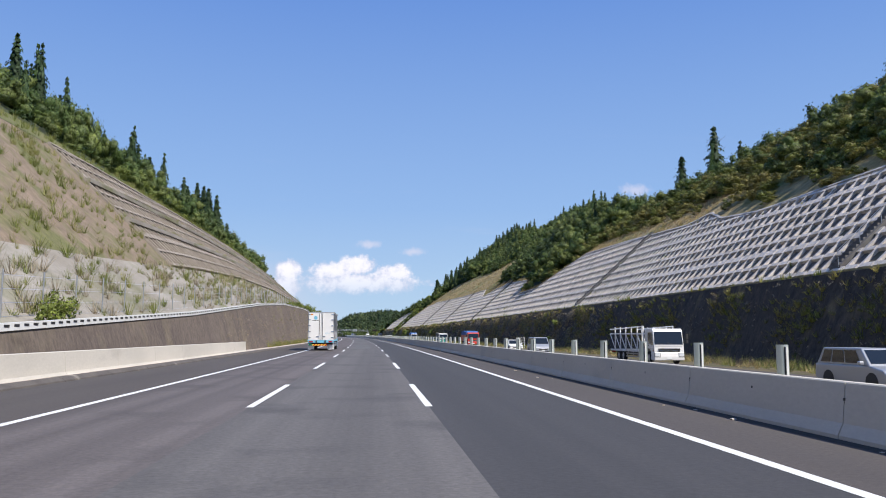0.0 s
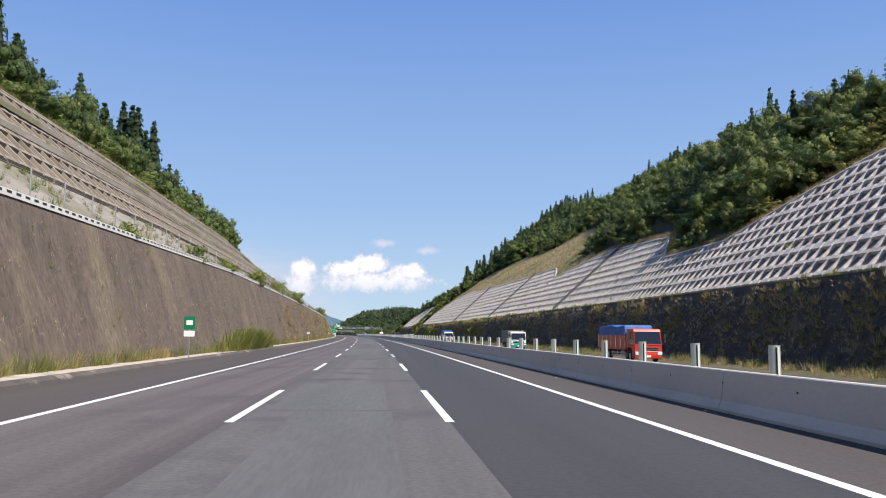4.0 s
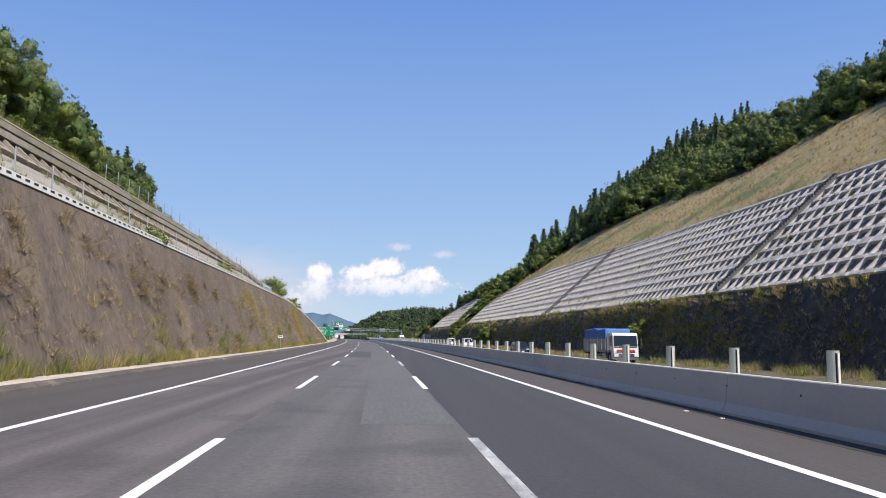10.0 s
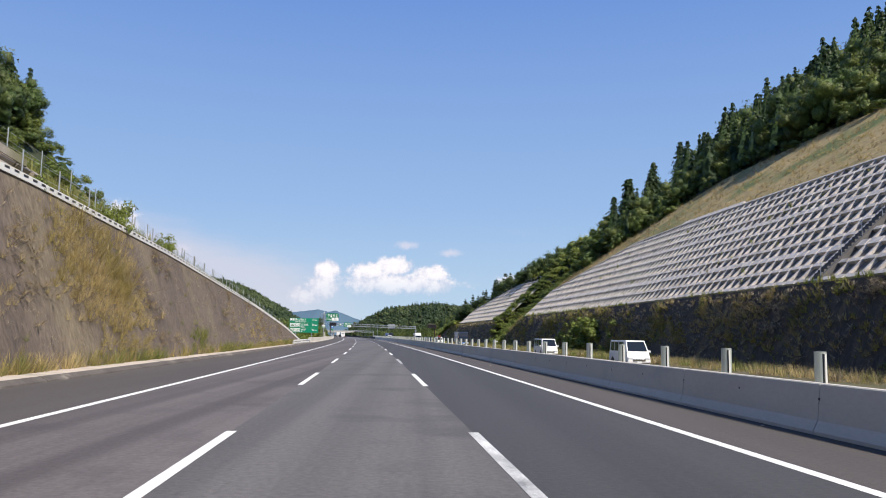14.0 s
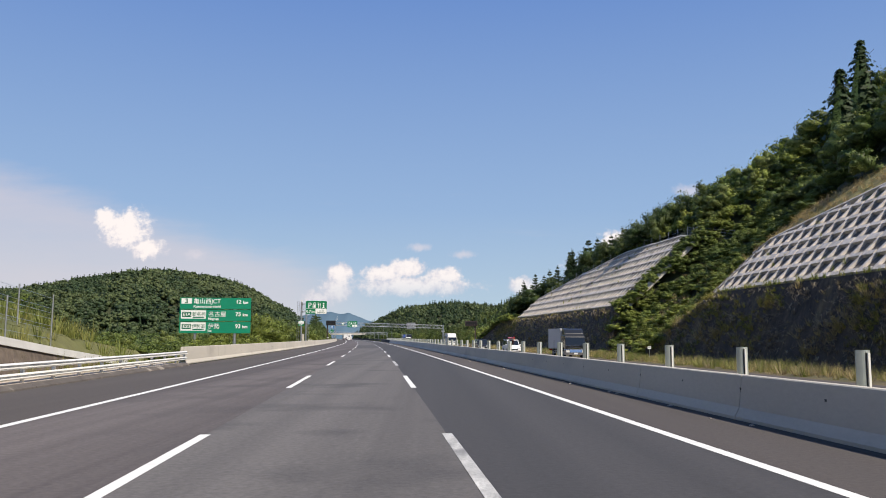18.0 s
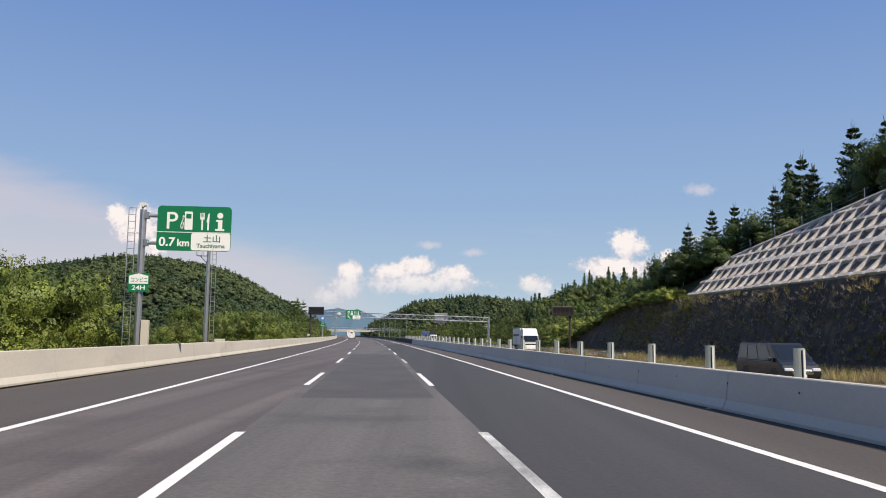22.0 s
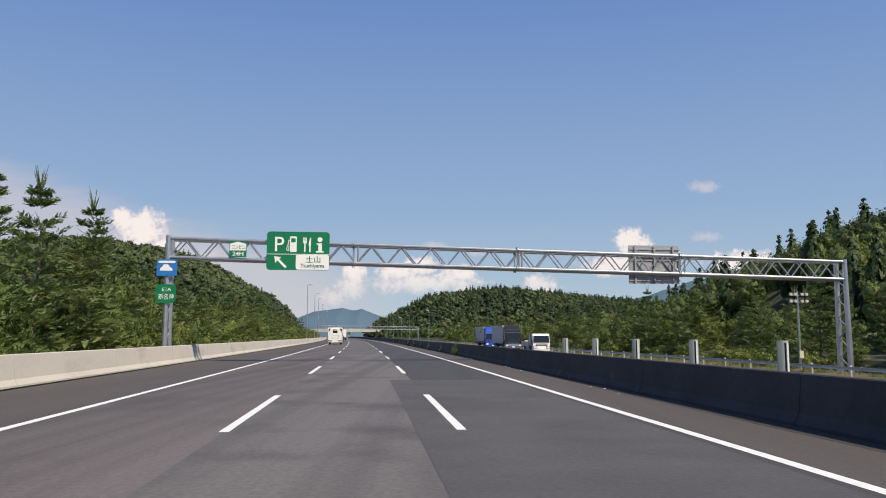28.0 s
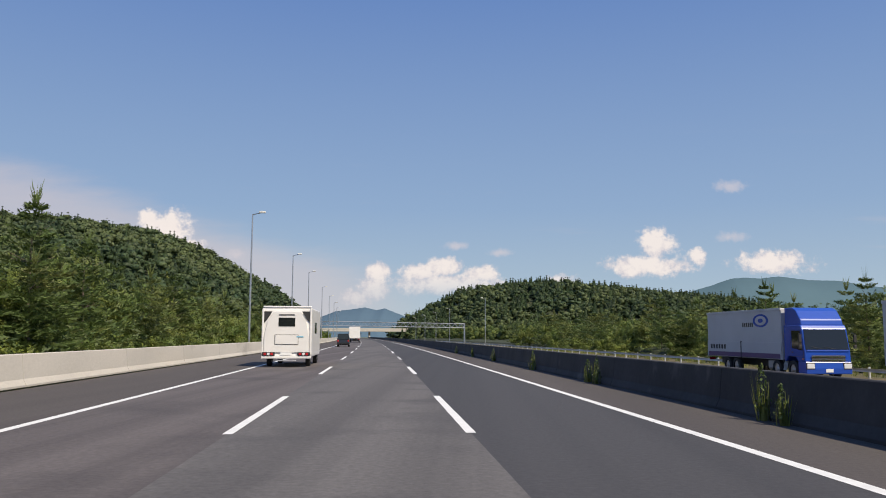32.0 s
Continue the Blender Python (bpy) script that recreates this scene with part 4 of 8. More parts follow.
ridge_wood("ridge_trees_left", -1, 240, 541, 240, 24, (8, 12.5), (7, 10), BROAD, LEAF, "tall dark green trees along the top of the hillside")
ridge_wood("ridge_cedars_left", -1, 250, 540, 64, 18, (11, 16), (13, 17), CONE, CEDAR, "tall cedars along the top of the hillside")
ridge_wood("ridge_trees_right", 1, 470, 535, 70, 40, (8, 11), (7.5, 10), BROAD, LEAF, "tall dark green trees rising out of the hillside forest")
ridge_wood("ridge_cedars_right", 1, 485, 540, 40, 40, (10, 15), (12, 15), CONE, CEDAR, "tall cedars rising out of the hillside forest")

rows = []
for _ in range(330):
    q, x = rng.uniform(492, 553), -rng.uniform(20, 78)
    k = min(1.0, (-x - 12) / 40)
    rows.append(spot(q, x, rng.uniform(2.2, 3.4 + 2.5 * k), rng.uniform(1.4, 2.4 + 2.6 * k), 0.15))
scatter("hillside_bushes_left", BROAD, rows[:190], LEAF2, "yellow-green bushes on the open hillside", "bushes")
scatter("hillside_trees_left", BROAD, rows[190:], LEAF, "small dark green trees on the open hillside", "trees")

# bushes on the gap between the two right-hand walls and at the wall ends
out = [spot(rng.uniform(542, 566), rng.uniform(33, 60), rng.uniform(1.6, 3.0), rng.uniform(0.9, 1.8), 0.2) for _ in range(330)]
out += [spot(rng.uniform(682, 706), rng.uniform(34.5, 52), rng.uniform(3, 5), rng.uniform(2.5, 4.5)) for _ in range(80)]
out += [spot(rng.uniform(560, 566), rng.uniform(35, 52), rng.uniform(1.4, 2.4), rng.uniform(0.8, 1.6), 0.1) for _ in range(70)]
out += [spot(rng.uniform(541, 547), rng.uniform(35, 50), rng.uniform(1.6, 2.6), rng.uniform(0.8, 1.6), 0.1) for _ in range(50)]
out += [spot(rng.uniform(562, 565), 35.5 + k * 0.4, rng.uniform(1.4, 2.4), rng.uniform(1.0, 1.9), 0.25) for k in range(48)]
for _ in range(150):
    q = rng.uniform(646, 700)
    e = right_profile(q)[3]
    out.append(spot(q, e[0] + rng.uniform(-0.7, 1.6), rng.uniform(1.6, 3.0), rng.uniform(1.2, 2.6), 0.3, e[1]))
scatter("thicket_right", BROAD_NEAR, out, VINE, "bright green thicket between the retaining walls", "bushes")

rows = [spot(rng.uniform(585, 642), rng.uniform(49, 62), rng.uniform(4.5, 7), rng.uniform(5, 8.5), 0.1) for _ in range(80)]
rows += [spot(rng.uniform(642, 684), rng.uniform(38.5, 56), rng.uniform(4, 6.5), rng.uniform(4.5, 7.5), 0.1) for _ in range(110)]
rows += [spot(rng.uniform(684, 722), rng.uniform(44, 70), rng.uniform(4.5, 7), rng.uniform(6, 9.5), 0.1) for _ in range(80)]
scatter("wood_above_lattice", BROAD_NEAR, rows, LEAF_DARK, "dense green wood at the top of the slope frame", "trees")

# roadside belts past the cutting


def belt(name, side, s0, s1, near, far, count, wide, tall, templates, material, label, z=-1.1):
    rows = [spot(rng.uniform(s0, s1), side * rng.uniform(near, far), rng.uniform(*wide), rng.uniform(*tall), 0.08, z) for _ in range(count)]
    return scatter(name, templates, rows, material, label, "trees")


belt("roadside_shrubs_left", -1, 506, 575, 14, 22, 40, (2.5, 4.5), (1.8, 3.2), BROAD_NEAR, LEAF2, "light green shrubs behind the barrier")
belt("roadside_bushes_left", -1, 582, 606, 15.5, 23, 36, (4.5, 6.5), (5.8, 8.2), BROAD_NEAR, LEAF2, "tall pale-flowering bushes behind the barrier")
belt("roadside_scrub_left", -1, 606, 690, 21, 42, 90, (2.5, 5), (1.6, 3.4), BROAD_NEAR, LEAF_NEAR, "low green scrub behind the barrier")
belt("roadside_trees_left", -1, 652, 765, 15.8, 28, 85, (4, 6), (5, 7.6), BROAD_NEAR, LEAF_NEAR, "green roadside trees on low ground")
belt("roadside_trees_left_ahead", -1, 765, 1180, 15.5, 24, 120, (4, 6), (4.5, 7), BROAD_NEAR, LEAF_NEAR, "green trees close behind the barrier")
belt("roadside_bushes_left_ahead", -1, 690, 1100, 14.6, 18, 90, (2.2, 3.6), (2.0, 3.6), BROAD_NEAR, LEAF2, "light green bushes close behind the barrier")
belt("roadside_pines_left", -1, 740, 1000, 15.5, 24, 90, (9, 13), (6, 8.6), PINES_NEAR, PINE, "young pines and larches behind the barrier")
belt("roadside_tall_trees_left", -1, 742, 905, 18, 27, 62, (4.5, 6.5), (7.5, 10), BROAD_NEAR, LEAF_NEAR, "tall green trees behind the roadside shrubs")
belt("roadside_wood_left", -1, 765, 1180, 24, 55, 200, (5, 7), (6, 8.5), BROAD, LEAF, "mixed green woodland behind the roadside trees")
belt("low_wood_left", -1, 560, 765, 34, 75, 130, (4, 6), (2.8, 5), BROAD, LEAF, "low green woodland on flat ground")
belt("roadside_trees_right", 1, 690, 1000, 34.5, 45, 130, (3.5, 5.5), (4, 7), BROAD_NEAR, LEAF_NEAR, "green trees beyond the opposite lanes")
belt("roadside_bushes_right", 1, 690, 960, 32.5, 36, 70, (2, 3.4), (1.4, 3.0), BROAD_NEAR, LEAF2, "light green bushes beyond the opposite lanes")
belt("roadside_pines_right", 1, 700, 1000, 35, 46, 90, (9, 13), (6, 8.8), PINES_NEAR, PINE, "young pines beyond the opposite lanes")
belt("roadside_wood_right", 1, 690, 1250, 42, 80, 330, (5, 7.5), (6, 8.6), BROAD, LEAF, "mixed green woodland beyond the opposite lanes")


def knoll_top(s, x):
    f = min(1.0, max(0.0, (s - 752) / 40))
    return (8.6 + 0.13 * (824 - max(s, 792)) + 0.4 * (min(x, 72) - 50)) * f + 5 * (1 - f)


ks, kx = np.linspace(745, 885, 29), np.linspace(45, 125, 17)
verts = [along(s, x, max(-1.3, min(1.0, (x - 45) / 8, (125 - x) / 14) * (knoll_top(s, x) - 5.5))) for s in ks for x in kx]
faces = [(i * 17 + j, i * 17 + j + 1, i * 17 + j + 18, i * 17 + j + 17) for i in range(28) for j in range(16)]
tagged(mesh_object("knoll", verts, faces, FORESTFLOOR, True), "wooded knoll beside the motorway", "hill", kind="structure")
rows = []
for _ in range(520):
    s, x = rng.uniform(755, 880), rng.uniform(48, 100)
    h = rng.uniform(6, 9)
    p = along(s, x, max(-1.3, knoll_top(s, x) - h))
    rows.append((p.x, p.y, p.z, rng.uniform(4, 6.5), h, rng.uniform(0, 6.28)))
scatter("knoll_trees", BROAD, rows[:420], LEAF, "dense dark green trees covering the knoll", "trees")
scatter("knoll_cedars", CONE, [(x, y, z, w * 1.7, h * 1.3, a) for x, y, z, w, h, a in rows[420:]], CEDAR, "dark cedars among the trees of the knoll", "trees")

# ---- far hills ----


def far_hill(name, crest, s_mid, depth, count, broad, thick, label):
    """A wooded hill whose crest heights are given across the road, and its trees."""
    f = knots(crest)
    xs = np.linspace(crest[0][0], crest[-1][0], 60)
    rows = (-1.0, -0.75, -0.5, -0.25, 0.0, 0.3, 1.0)
    verts, faces = [], []
    for r in rows:
        for x in xs:
            h = f(x) * (math.cos(r * math.pi / 2) ** 0.8 if abs(r) < 1 else 0.0)
            verts.append(along(s_mid + r * depth, x, h - 9))
    n = len(xs)
    for i in range(len(rows) - 1):
        for j in range(n - 1):
            faces.append((i * n + j, i * n + j + 1, (i + 1) * n + j + 1, (i + 1) * n + j))
    tagged(mesh_object(name, verts, faces, FORESTFLOOR, True), label, "hill", kind="structure")
    out = []
    for _ in range(count):
        x, r = rng.uniform(*(thick if rng.random() < 0.85 else (crest[0][0], crest[-1][0]))), rng.uniform(-0.98, 0.06)
        h = f(x) * (math.cos(r * math.pi / 2) ** 0.8) - 9
        p = along(s_mid + r * depth, x, h - 1)
        out.append((p.x, p.y, p.z, rng.uniform(8, 13), rng.uniform(7, 10.5), rng.uniform(0, 6.28)))
    k = int(count * broad)
    scatter(name + "_trees", BROAD_FAR, out[:k], LEAF_FAR, "dark green woodland covering the hill", "trees")
    scatter(name + "_conifers", CONE_FAR, [(x, y, z, w * 1.5, h * 1.12, a) for x, y, z, w, h, a in out[k:]], CEDAR_FAR, "dark conifers on the hill", "trees")


far_hill("hill_left", [(-900, 16), (-700, 28), (-540, 40), (-400, 44), (-330, 49), (-298, 51), (-252, 61), (-205, 70), (-180, 73), (-150, 70), (-123, 66), (-104, 61), (-83, 51), (-67, 41), (-50, 33), (-37, 22), (-28, 8)], 1310, 260, 3900, 0.86, (-370, -28), "wooded hill beyond the left roadside")
far_hill("hill_right", [(30, 8), (45, 19), (63, 28), (81, 39), (95, 43), (125, 46.5), (155, 49.5), (190, 46), (224, 43), (250, 40), (285, 39), (335, 31), (420, 24), (520, 14)], 1425, 190, 1900, 0.6, (30, 340), "wooded hill beyond the right roadside")


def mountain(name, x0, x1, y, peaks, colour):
    m = bpy.data.materials.new(name + "_haze_colour")
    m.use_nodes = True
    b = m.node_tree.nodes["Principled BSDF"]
    # the blue of distant haze is mixed straight into the base colour
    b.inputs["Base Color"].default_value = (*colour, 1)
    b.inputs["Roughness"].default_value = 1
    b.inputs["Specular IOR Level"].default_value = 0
    f = knots(peaks)
    xs = np.linspace(x0, x1, 160)
    verts, faces = [], []
    for x in xs:
        h = f(x) + 6 * noise.noise((x * 0.012, 1, 0)) + 3 * noise.noise((x * 0.05, 4, 0))
        verts += [(x, y, -5), (x, y + 150, h * 0.6), (x, y + 300, h), (x, y + 700, -5)]
    for i in range(len(xs) - 1):
        for j in range(3):
            faces.append((i * 4 + j, i * 4 + 4 + j, i * 4 + 5 + j, i * 4 + 1 + j))
    tagged(mesh_object(name, verts, faces, m, True), "far mountain ridge with blue haze put into its colour", "mountain", kind="structure")


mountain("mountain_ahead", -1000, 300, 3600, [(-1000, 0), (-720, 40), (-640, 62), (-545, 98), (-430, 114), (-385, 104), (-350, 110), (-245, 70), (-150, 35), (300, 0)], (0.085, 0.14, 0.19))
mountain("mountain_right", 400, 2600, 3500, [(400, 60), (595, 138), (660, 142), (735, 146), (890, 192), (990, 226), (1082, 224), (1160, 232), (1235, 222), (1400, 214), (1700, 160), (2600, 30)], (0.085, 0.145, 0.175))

# ---- signs, masts and gantries ----
GREEN = mat("sign_green", (0.0, 0.175, 0.075), 0.35, second=(0.0, 0.16, 0.068), scale=1.0)
TEAL = mat("sign_blue_green", (0.0, 0.235, 0.135), 0.35, second=(0.0, 0.215, 0.125), scale=1.0)
SIGN_W = mat("sign_white", (0.8, 0.81, 0.8), 0.4)
SIGN_B = mat("sign_blue", (0.02, 0.16, 0.48), 0.4)
SIGN_DG = mat("sign_dark_green", (0.0, 0.12, 0.07), 0.4)
BLACK = mat("black_housing", (0.018, 0.017, 0.018), 0.5, second=(0.03, 0.028, 0.028), scale=1.0)
BROWN = mat("dark_brown_frame", (0.045, 0.03, 0.028), 0.5)
SCREEN = mat("dark_led_screen", (0.012, 0.012, 0.014), 0.3)
ALU = mat("grey_aluminium_back", (0.42, 0.43, 0.45), 0.45, 0.6)
CREAM = mat("cream_cabinet", (0.55, 0.52, 0.44), 0.6, second=(0.48, 0.45, 0.38), scale=1.0)
UPRIGHT = Matrix.Rotation(radians(90), 4, "X")


def words(txt, size, x, z, material, parent, y=-0.05, wide=0.0, align="LEFT", bold=0.0):
    """Raised lettering facing the traffic. wide: the width it is fitted to, in metres."""
    cu = bpy.data.curves.new("lettering", "FONT")
    cu.body, cu.size, cu.align_x, cu.extrude, cu.offset = txt, size, align, 0.004, bold
    tmp = new("lettering", cu)
    dg = bpy.context.evaluated_depsgraph_get()
    me = bpy.data.meshes.new_from_object(tmp.evaluated_get(dg))
    bpy.data.objects.remove(tmp)
    me.materials.clear()
    me.materials.append(material)
    k = 1.0
    if wide and len(me.vertices):
        xs = [v.co.x for v in me.vertices]
        k = wide / max(max(xs) - min(xs), 0.01)
    me.transform(Matrix.Translation((x, y, z)) @ UPRIGHT @ Matrix.Diagonal((k, 1, 1, 1)))
    ob = new("lettering", me)
    ob.parent = parent
    return ob


def plate(bm, x0, x1, z0, z1, y0=-0.04, y1=0.0, r=0.0, n=5):
    """A flat board with round corners."""
    if r <= 0:
        return box(bm, x0, x1, y0, y1, z0, z1)
    ring = []
    for cx, cz, a0 in ((x1 - r, z1 - r, 0), (x0 + r, z1 - r, 90), (x0 + r, z0 + r, 180), (x1 - r, z0 + r, 270)):
        for i in range(n + 1):
            a = radians(a0 + 90 * i / n)
            ring.append((cx + r * math.cos(a), cz + r * math.sin(a)))
    f = [bm.verts.new((x, y0, z)) for x, z in ring]
    g = [bm.verts.new((x, y1, z)) for x, z in ring]
    bm.faces.new(f[::-1])
    bm.faces.new(g)
    for i in range(len(ring)):
        j = (i + 1) % len(ring)
        bm.faces.new((f[i], f[j], g[j], g[i]))


def board(name, parent, m, x0, x1, z0, z1, y0=-0.04, y1=0.0, r=0.0, label=""):
    b = bmesh.new()
    plate(b, x0, x1, z0, z1, y0, y1, r)
    bmesh.ops.recalc_face_normals(b, faces=b.faces)
    return part(name, b, m, parent, label)


def flat_shape(name, parent, m, points, y=-0.046):
    b = bmesh.new()
    b.faces.new([b.verts.new((x, y, z)) for x, z in points])
    return part(name, b, m, parent)


# distance sign: three green boards on two posts
dist = thing("distance_sign", facing(524.3, -13.1, 0), "large green three-row distance sign on two grey posts", "road sign")
for x in (-1.75, 1.65):
    b = bmesh.new()
    rod(b, (x, 0.12, -1.2), (x, 0.12, 4.9), 0.13, 12)
    part("post", b, GALV, dist)
for i, (z0, z1) in enumerate(((4.0, 4.98), (2.96, 3.94), (1.92, 2.9))):
    pan = board("sign_panel", dist, TEAL, -3.04, 3.02, z0, z1, label="green sign panel with white lettering")
    if i == 0:
        board("number_field", pan, SIGN_W, -2.92, -2.05, z0 + 0.45, z1 - 0.06, -0.05, -0.041)
        words("3", 0.55, -2.62, z0 + 0.5, SIGN_DG, pan, -0.054, bold=0.012)
        words("亀山西JCT", 0.5, -1.9, z0 + 0.5, SIGN_W, pan, wide=2.3, bold=0.004)
        words("Kameyama-nishi", 0.3, -1.9, z0 + 0.12, SIGN_W, pan, wide=2.3, bold=0.006)
        words("12", 0.48, 1.7, z0 + 0.48, SIGN_W, pan, bold=0.012)
        words("km", 0.36, 2.32, z0 + 0.48, SIGN_W, pan, bold=0.012)
    else:
        route, name_j, big, rom, km = (("E1A", "新名神", "名古屋", "Nagoya", "75"), ("E23", "伊勢道", "伊勢", "Ise", "93"))[i - 1]
        board("route_field", pan, SIGN_W, -2.92, -0.8, z0 + 0.2, z1 - 0.06, -0.05, -0.041)
        board("route_shield", pan, SIGN_DG, -2.82, -2.05, z0 + 0.34, z1 - 0.2, -0.054, -0.051)
        words(route, 0.36, -2.74, z0 + 0.46, SIGN_W, pan, -0.058, wide=0.62, bold=0.008)
        words(name_j, 0.4, -1.97, z0 + 0.44, SIGN_DG, pan, -0.054, wide=1.1, bold=0.0)
        board("small_print", pan, SIGN_DG, -1.9, -0.95, z0 + 0.26, z0 + 0.36, -0.054, -0.051)
        words(big, 0.5, -0.62, z0 + 0.42, SIGN_W, pan, wide=0.5 * len(big), bold=0.0)
        words(rom, 0.3, -0.62, z0 + 0.1, SIGN_W, pan, bold=0.006)
        words(km, 0.48, 1.7, z0 + 0.44, SIGN_W, pan, bold=0.012)
        words("km", 0.36, 2.32, z0 + 0.44, SIGN_W, pan, bold=0.012)


def service_sign(root, x, z, arrow):
    """The parking area board, 3.7 by 2.3 m, with its lower left corner at x, z."""
    pan = board("sign_panel", root, GREEN, x, x + 3.7, z, z + 2.3, -0.06, 0.0, 0.2, "green parking area panel with white symbols")
    board("name_field", pan, SIGN_W, x + 1.72, x + 3.68, z + 0.03, z + 0.92, -0.068, -0.061, 0.12)
    board("divider", pan, SIGN_W, x + 0.02, x + 3.68, z + 0.93, z + 0.965, -0.068, -0.061)
    words("P", 1.25, x + 0.4, z + 1.12, SIGN_W, pan, -0.066, wide=0.54, bold=0.006)
    # fuel pump
    board("pump_body", pan, SIGN_W, x + 1.36, x + 1.76, z + 1.08, z + 2.02, -0.07, -0.061, 0.05)
    board("pump_window", pan, GREEN, x + 1.43, x + 1.69, z + 1.66, z + 1.9, -0.074, -0.071)
    b = bmesh.new()
    pts = [(1.36, 1.75), (1.27, 1.8), (1.27, 1.6), (1.17, 1.3), (1.2, 1.14), (1.28, 1.16), (1.3, 1.45)]
    for p, q in zip(pts, pts[1:]):
        rod(b, (x + p[0], -0.068, z + p[1]), (x + q[0], -0.068, z + q[1]), 0.022, 6)
    part("pump_hose", b, SIGN_W, pan)
    # fork and knife
    b = bmesh.new()
    box(b, x + 2.2, x + 2.28, -0.07, -0.061, z + 1.08, z + 1.7)
    box(b, x + 2.13, x + 2.35, -0.07, -0.061, z + 1.62, z + 1.74)
    for k in range(4):
        box(b, x + 2.13 + k * 0.062, x + 2.13 + k * 0.062 + 0.034, -0.07, -0.061, z + 1.7, z + 1.97)
    part("fork", b, SIGN_W, pan)
    flat_shape("knife", pan, SIGN_W, [(x + 2.5, z + 1.08), (x + 2.58, z + 1.08), (x + 2.6, z + 1.97), (x + 2.53, z + 1.9), (x + 2.45, z + 1.5), (x + 2.5, z + 1.48)], -0.068)
    # letter i with serifs
    b = bmesh.new()
    rod(b, (x + 3.13, -0.07, z + 1.84), (x + 3.13, -0.061, z + 1.84), 0.15, 20)
    box(b, x + 3.03, x + 3.25, -0.07, -0.061, z + 1.1, z + 1.62)
    box(b, x + 2.93, x + 3.04, -0.07, -0.061, z + 1.53, z + 1.62)
    box(b, x + 2.9, x + 3.36, -0.07, -0.061, z + 1.06, z + 1.15)
    part("letter_i", b, SIGN_W, pan)
    words("土山", 0.42, x + 2.3, z + 0.48, SIGN_DG, pan, -0.072, wide=0.85, bold=0.004)
    words("Tsuchiyama", 0.3, x + 2.0, z + 0.17, SIGN_DG, pan, -0.072, wide=1.42, bold=0.004)
    if arrow:
        flat_shape("arrow", pan, SIGN_W, [(x + 0.45, z + 0.82), (x + 0.88, z + 0.76), (x + 0.74, z + 0.66), (x + 1.2, z + 0.2), (x + 1.1, z + 0.1), (x + 0.64, z + 0.57), (x + 0.53, z + 0.42)], -0.066)
    if not arrow:
        words("0.7", 0.62, x + 0.12, z + 0.24, SIGN_W, pan, -0.066, wide=0.82, bold=0.016)
        words("km", 0.5, x + 1.02, z + 0.24, SIGN_W, pan, -0.066, wide=0.6, bold=0.014)
    return pan


def store_sign(root, x, z):
    """The small convenience store plate under a gable."""
    pan = board("store_plate", root, GREEN, x, x + 1.0, z, z + 0.95, -0.1, -0.07, 0.0, "small green and white store plate")
    flat_shape("gable", pan, SIGN_W, [(x + 0.03, z + 0.8), (x + 0.03, z + 0.4), (x + 0.97, z + 0.4), (x + 0.97, z + 0.8), (x + 0.5, z + 0.93)], -0.104)
    words("コンビニ", 0.28, x + 0.1, z + 0.5, SIGN_DG, pan, -0.108, wide=0.8)
    words("24H", 0.32, x + 0.18, z + 0.1, SIGN_W, pan, -0.106, wide=0.64, bold=0.006)
    return pan


def ladder(b, x, y, z0, z1, w=0.35):
    for dx in (0, w):
        rod(b, (x + dx, y, z0), (x + dx, y, z1), 0.022, 6)
    z = z0 + 0.2
    while z < z1:
        rod(b, (x, y, z), (x + w, y, z), 0.014, 6)
        z += 0.35


# cantilever sign before the parking area
psign = thing("parking_sign", facing(595.4, -11.75, 0), "green parking area sign on a grey steel mast", "road sign")
b = bmesh.new()
rod(b, (0, 0, -0.9), (0, 0, 7.8), 0.17, 14)
part("mast", b, GALV, psign)
for z in (6.1, 7.5):
    b = bmesh.new()
    rod(b, (0.1, 0.0, z), (1.0, 0.05, z), 0.09, 10)
    box(b, 0.12, 0.3, -0.16, 0.16, z - 0.16, z + 0.16)
    part("arm", b, GALV, psign)
b = bmesh.new()
ladder(b, -0.75, 0.1, 0.0, 7.9)
rod(b, (-0.75, 0.1, 6.6), (0, 0, 6.6), 0.02, 6)
rod(b, (-0.75, 0.1, 4.0), (0, 0, 4.0), 0.02, 6)
part("ladder", b, GALV, psign)
b = bmesh.new()
rod(b, (0, 0, 7.8), (0, 0, 7.95), 0.1, 10)
rod(b, (0, -0.2, 8.05), (0, 0.15, 8.05), 0.12, 10)
part("camera_head", b, STEEL_W, psign, "white weatherproof traffic camera")
part("junction_box", boxed(0.2, 0.55, -0.15, 0.15, 0.9, 2.2, bevel=0.02), CREAM, psign)
service_sign(psign, 0.72, 5.73, False)
store_sign(psign, -0.5, 3.6).location.y = -0.12

mast = thing("camera_mast", facing(614, -12.28, 0), "grey steel camera mast with a ladder and caged platform", "mast")
b = bmesh.new()
rod(b, (0, 0, -0.9), (0, 0, 8.6), 0.16, 14, 0.13)
part("pole", b, GALV, mast)
b = bmesh.new()
ladder(b, 0.25, 0.1, 0.2, 8.2, 0.3)
part("ladder", b, GALV, mast)
b = bmesh.new()
for a in (-0.85, -0.45):
    for y in (-0.25, 0.25):
        rod(b, (a, y, 7.3), (a, y, 8.4), 0.018, 6)
for z in (7.3, 7.85, 8.4):
    for y in (-0.25, 0.25):
        rod(b, (-0.85, y, z), (-0.45, y, z), 0.018, 6)
    for a in (-0.85, -0.45):
        rod(b, (a, -0.25, z), (a, 0.25, z), 0.018, 6)
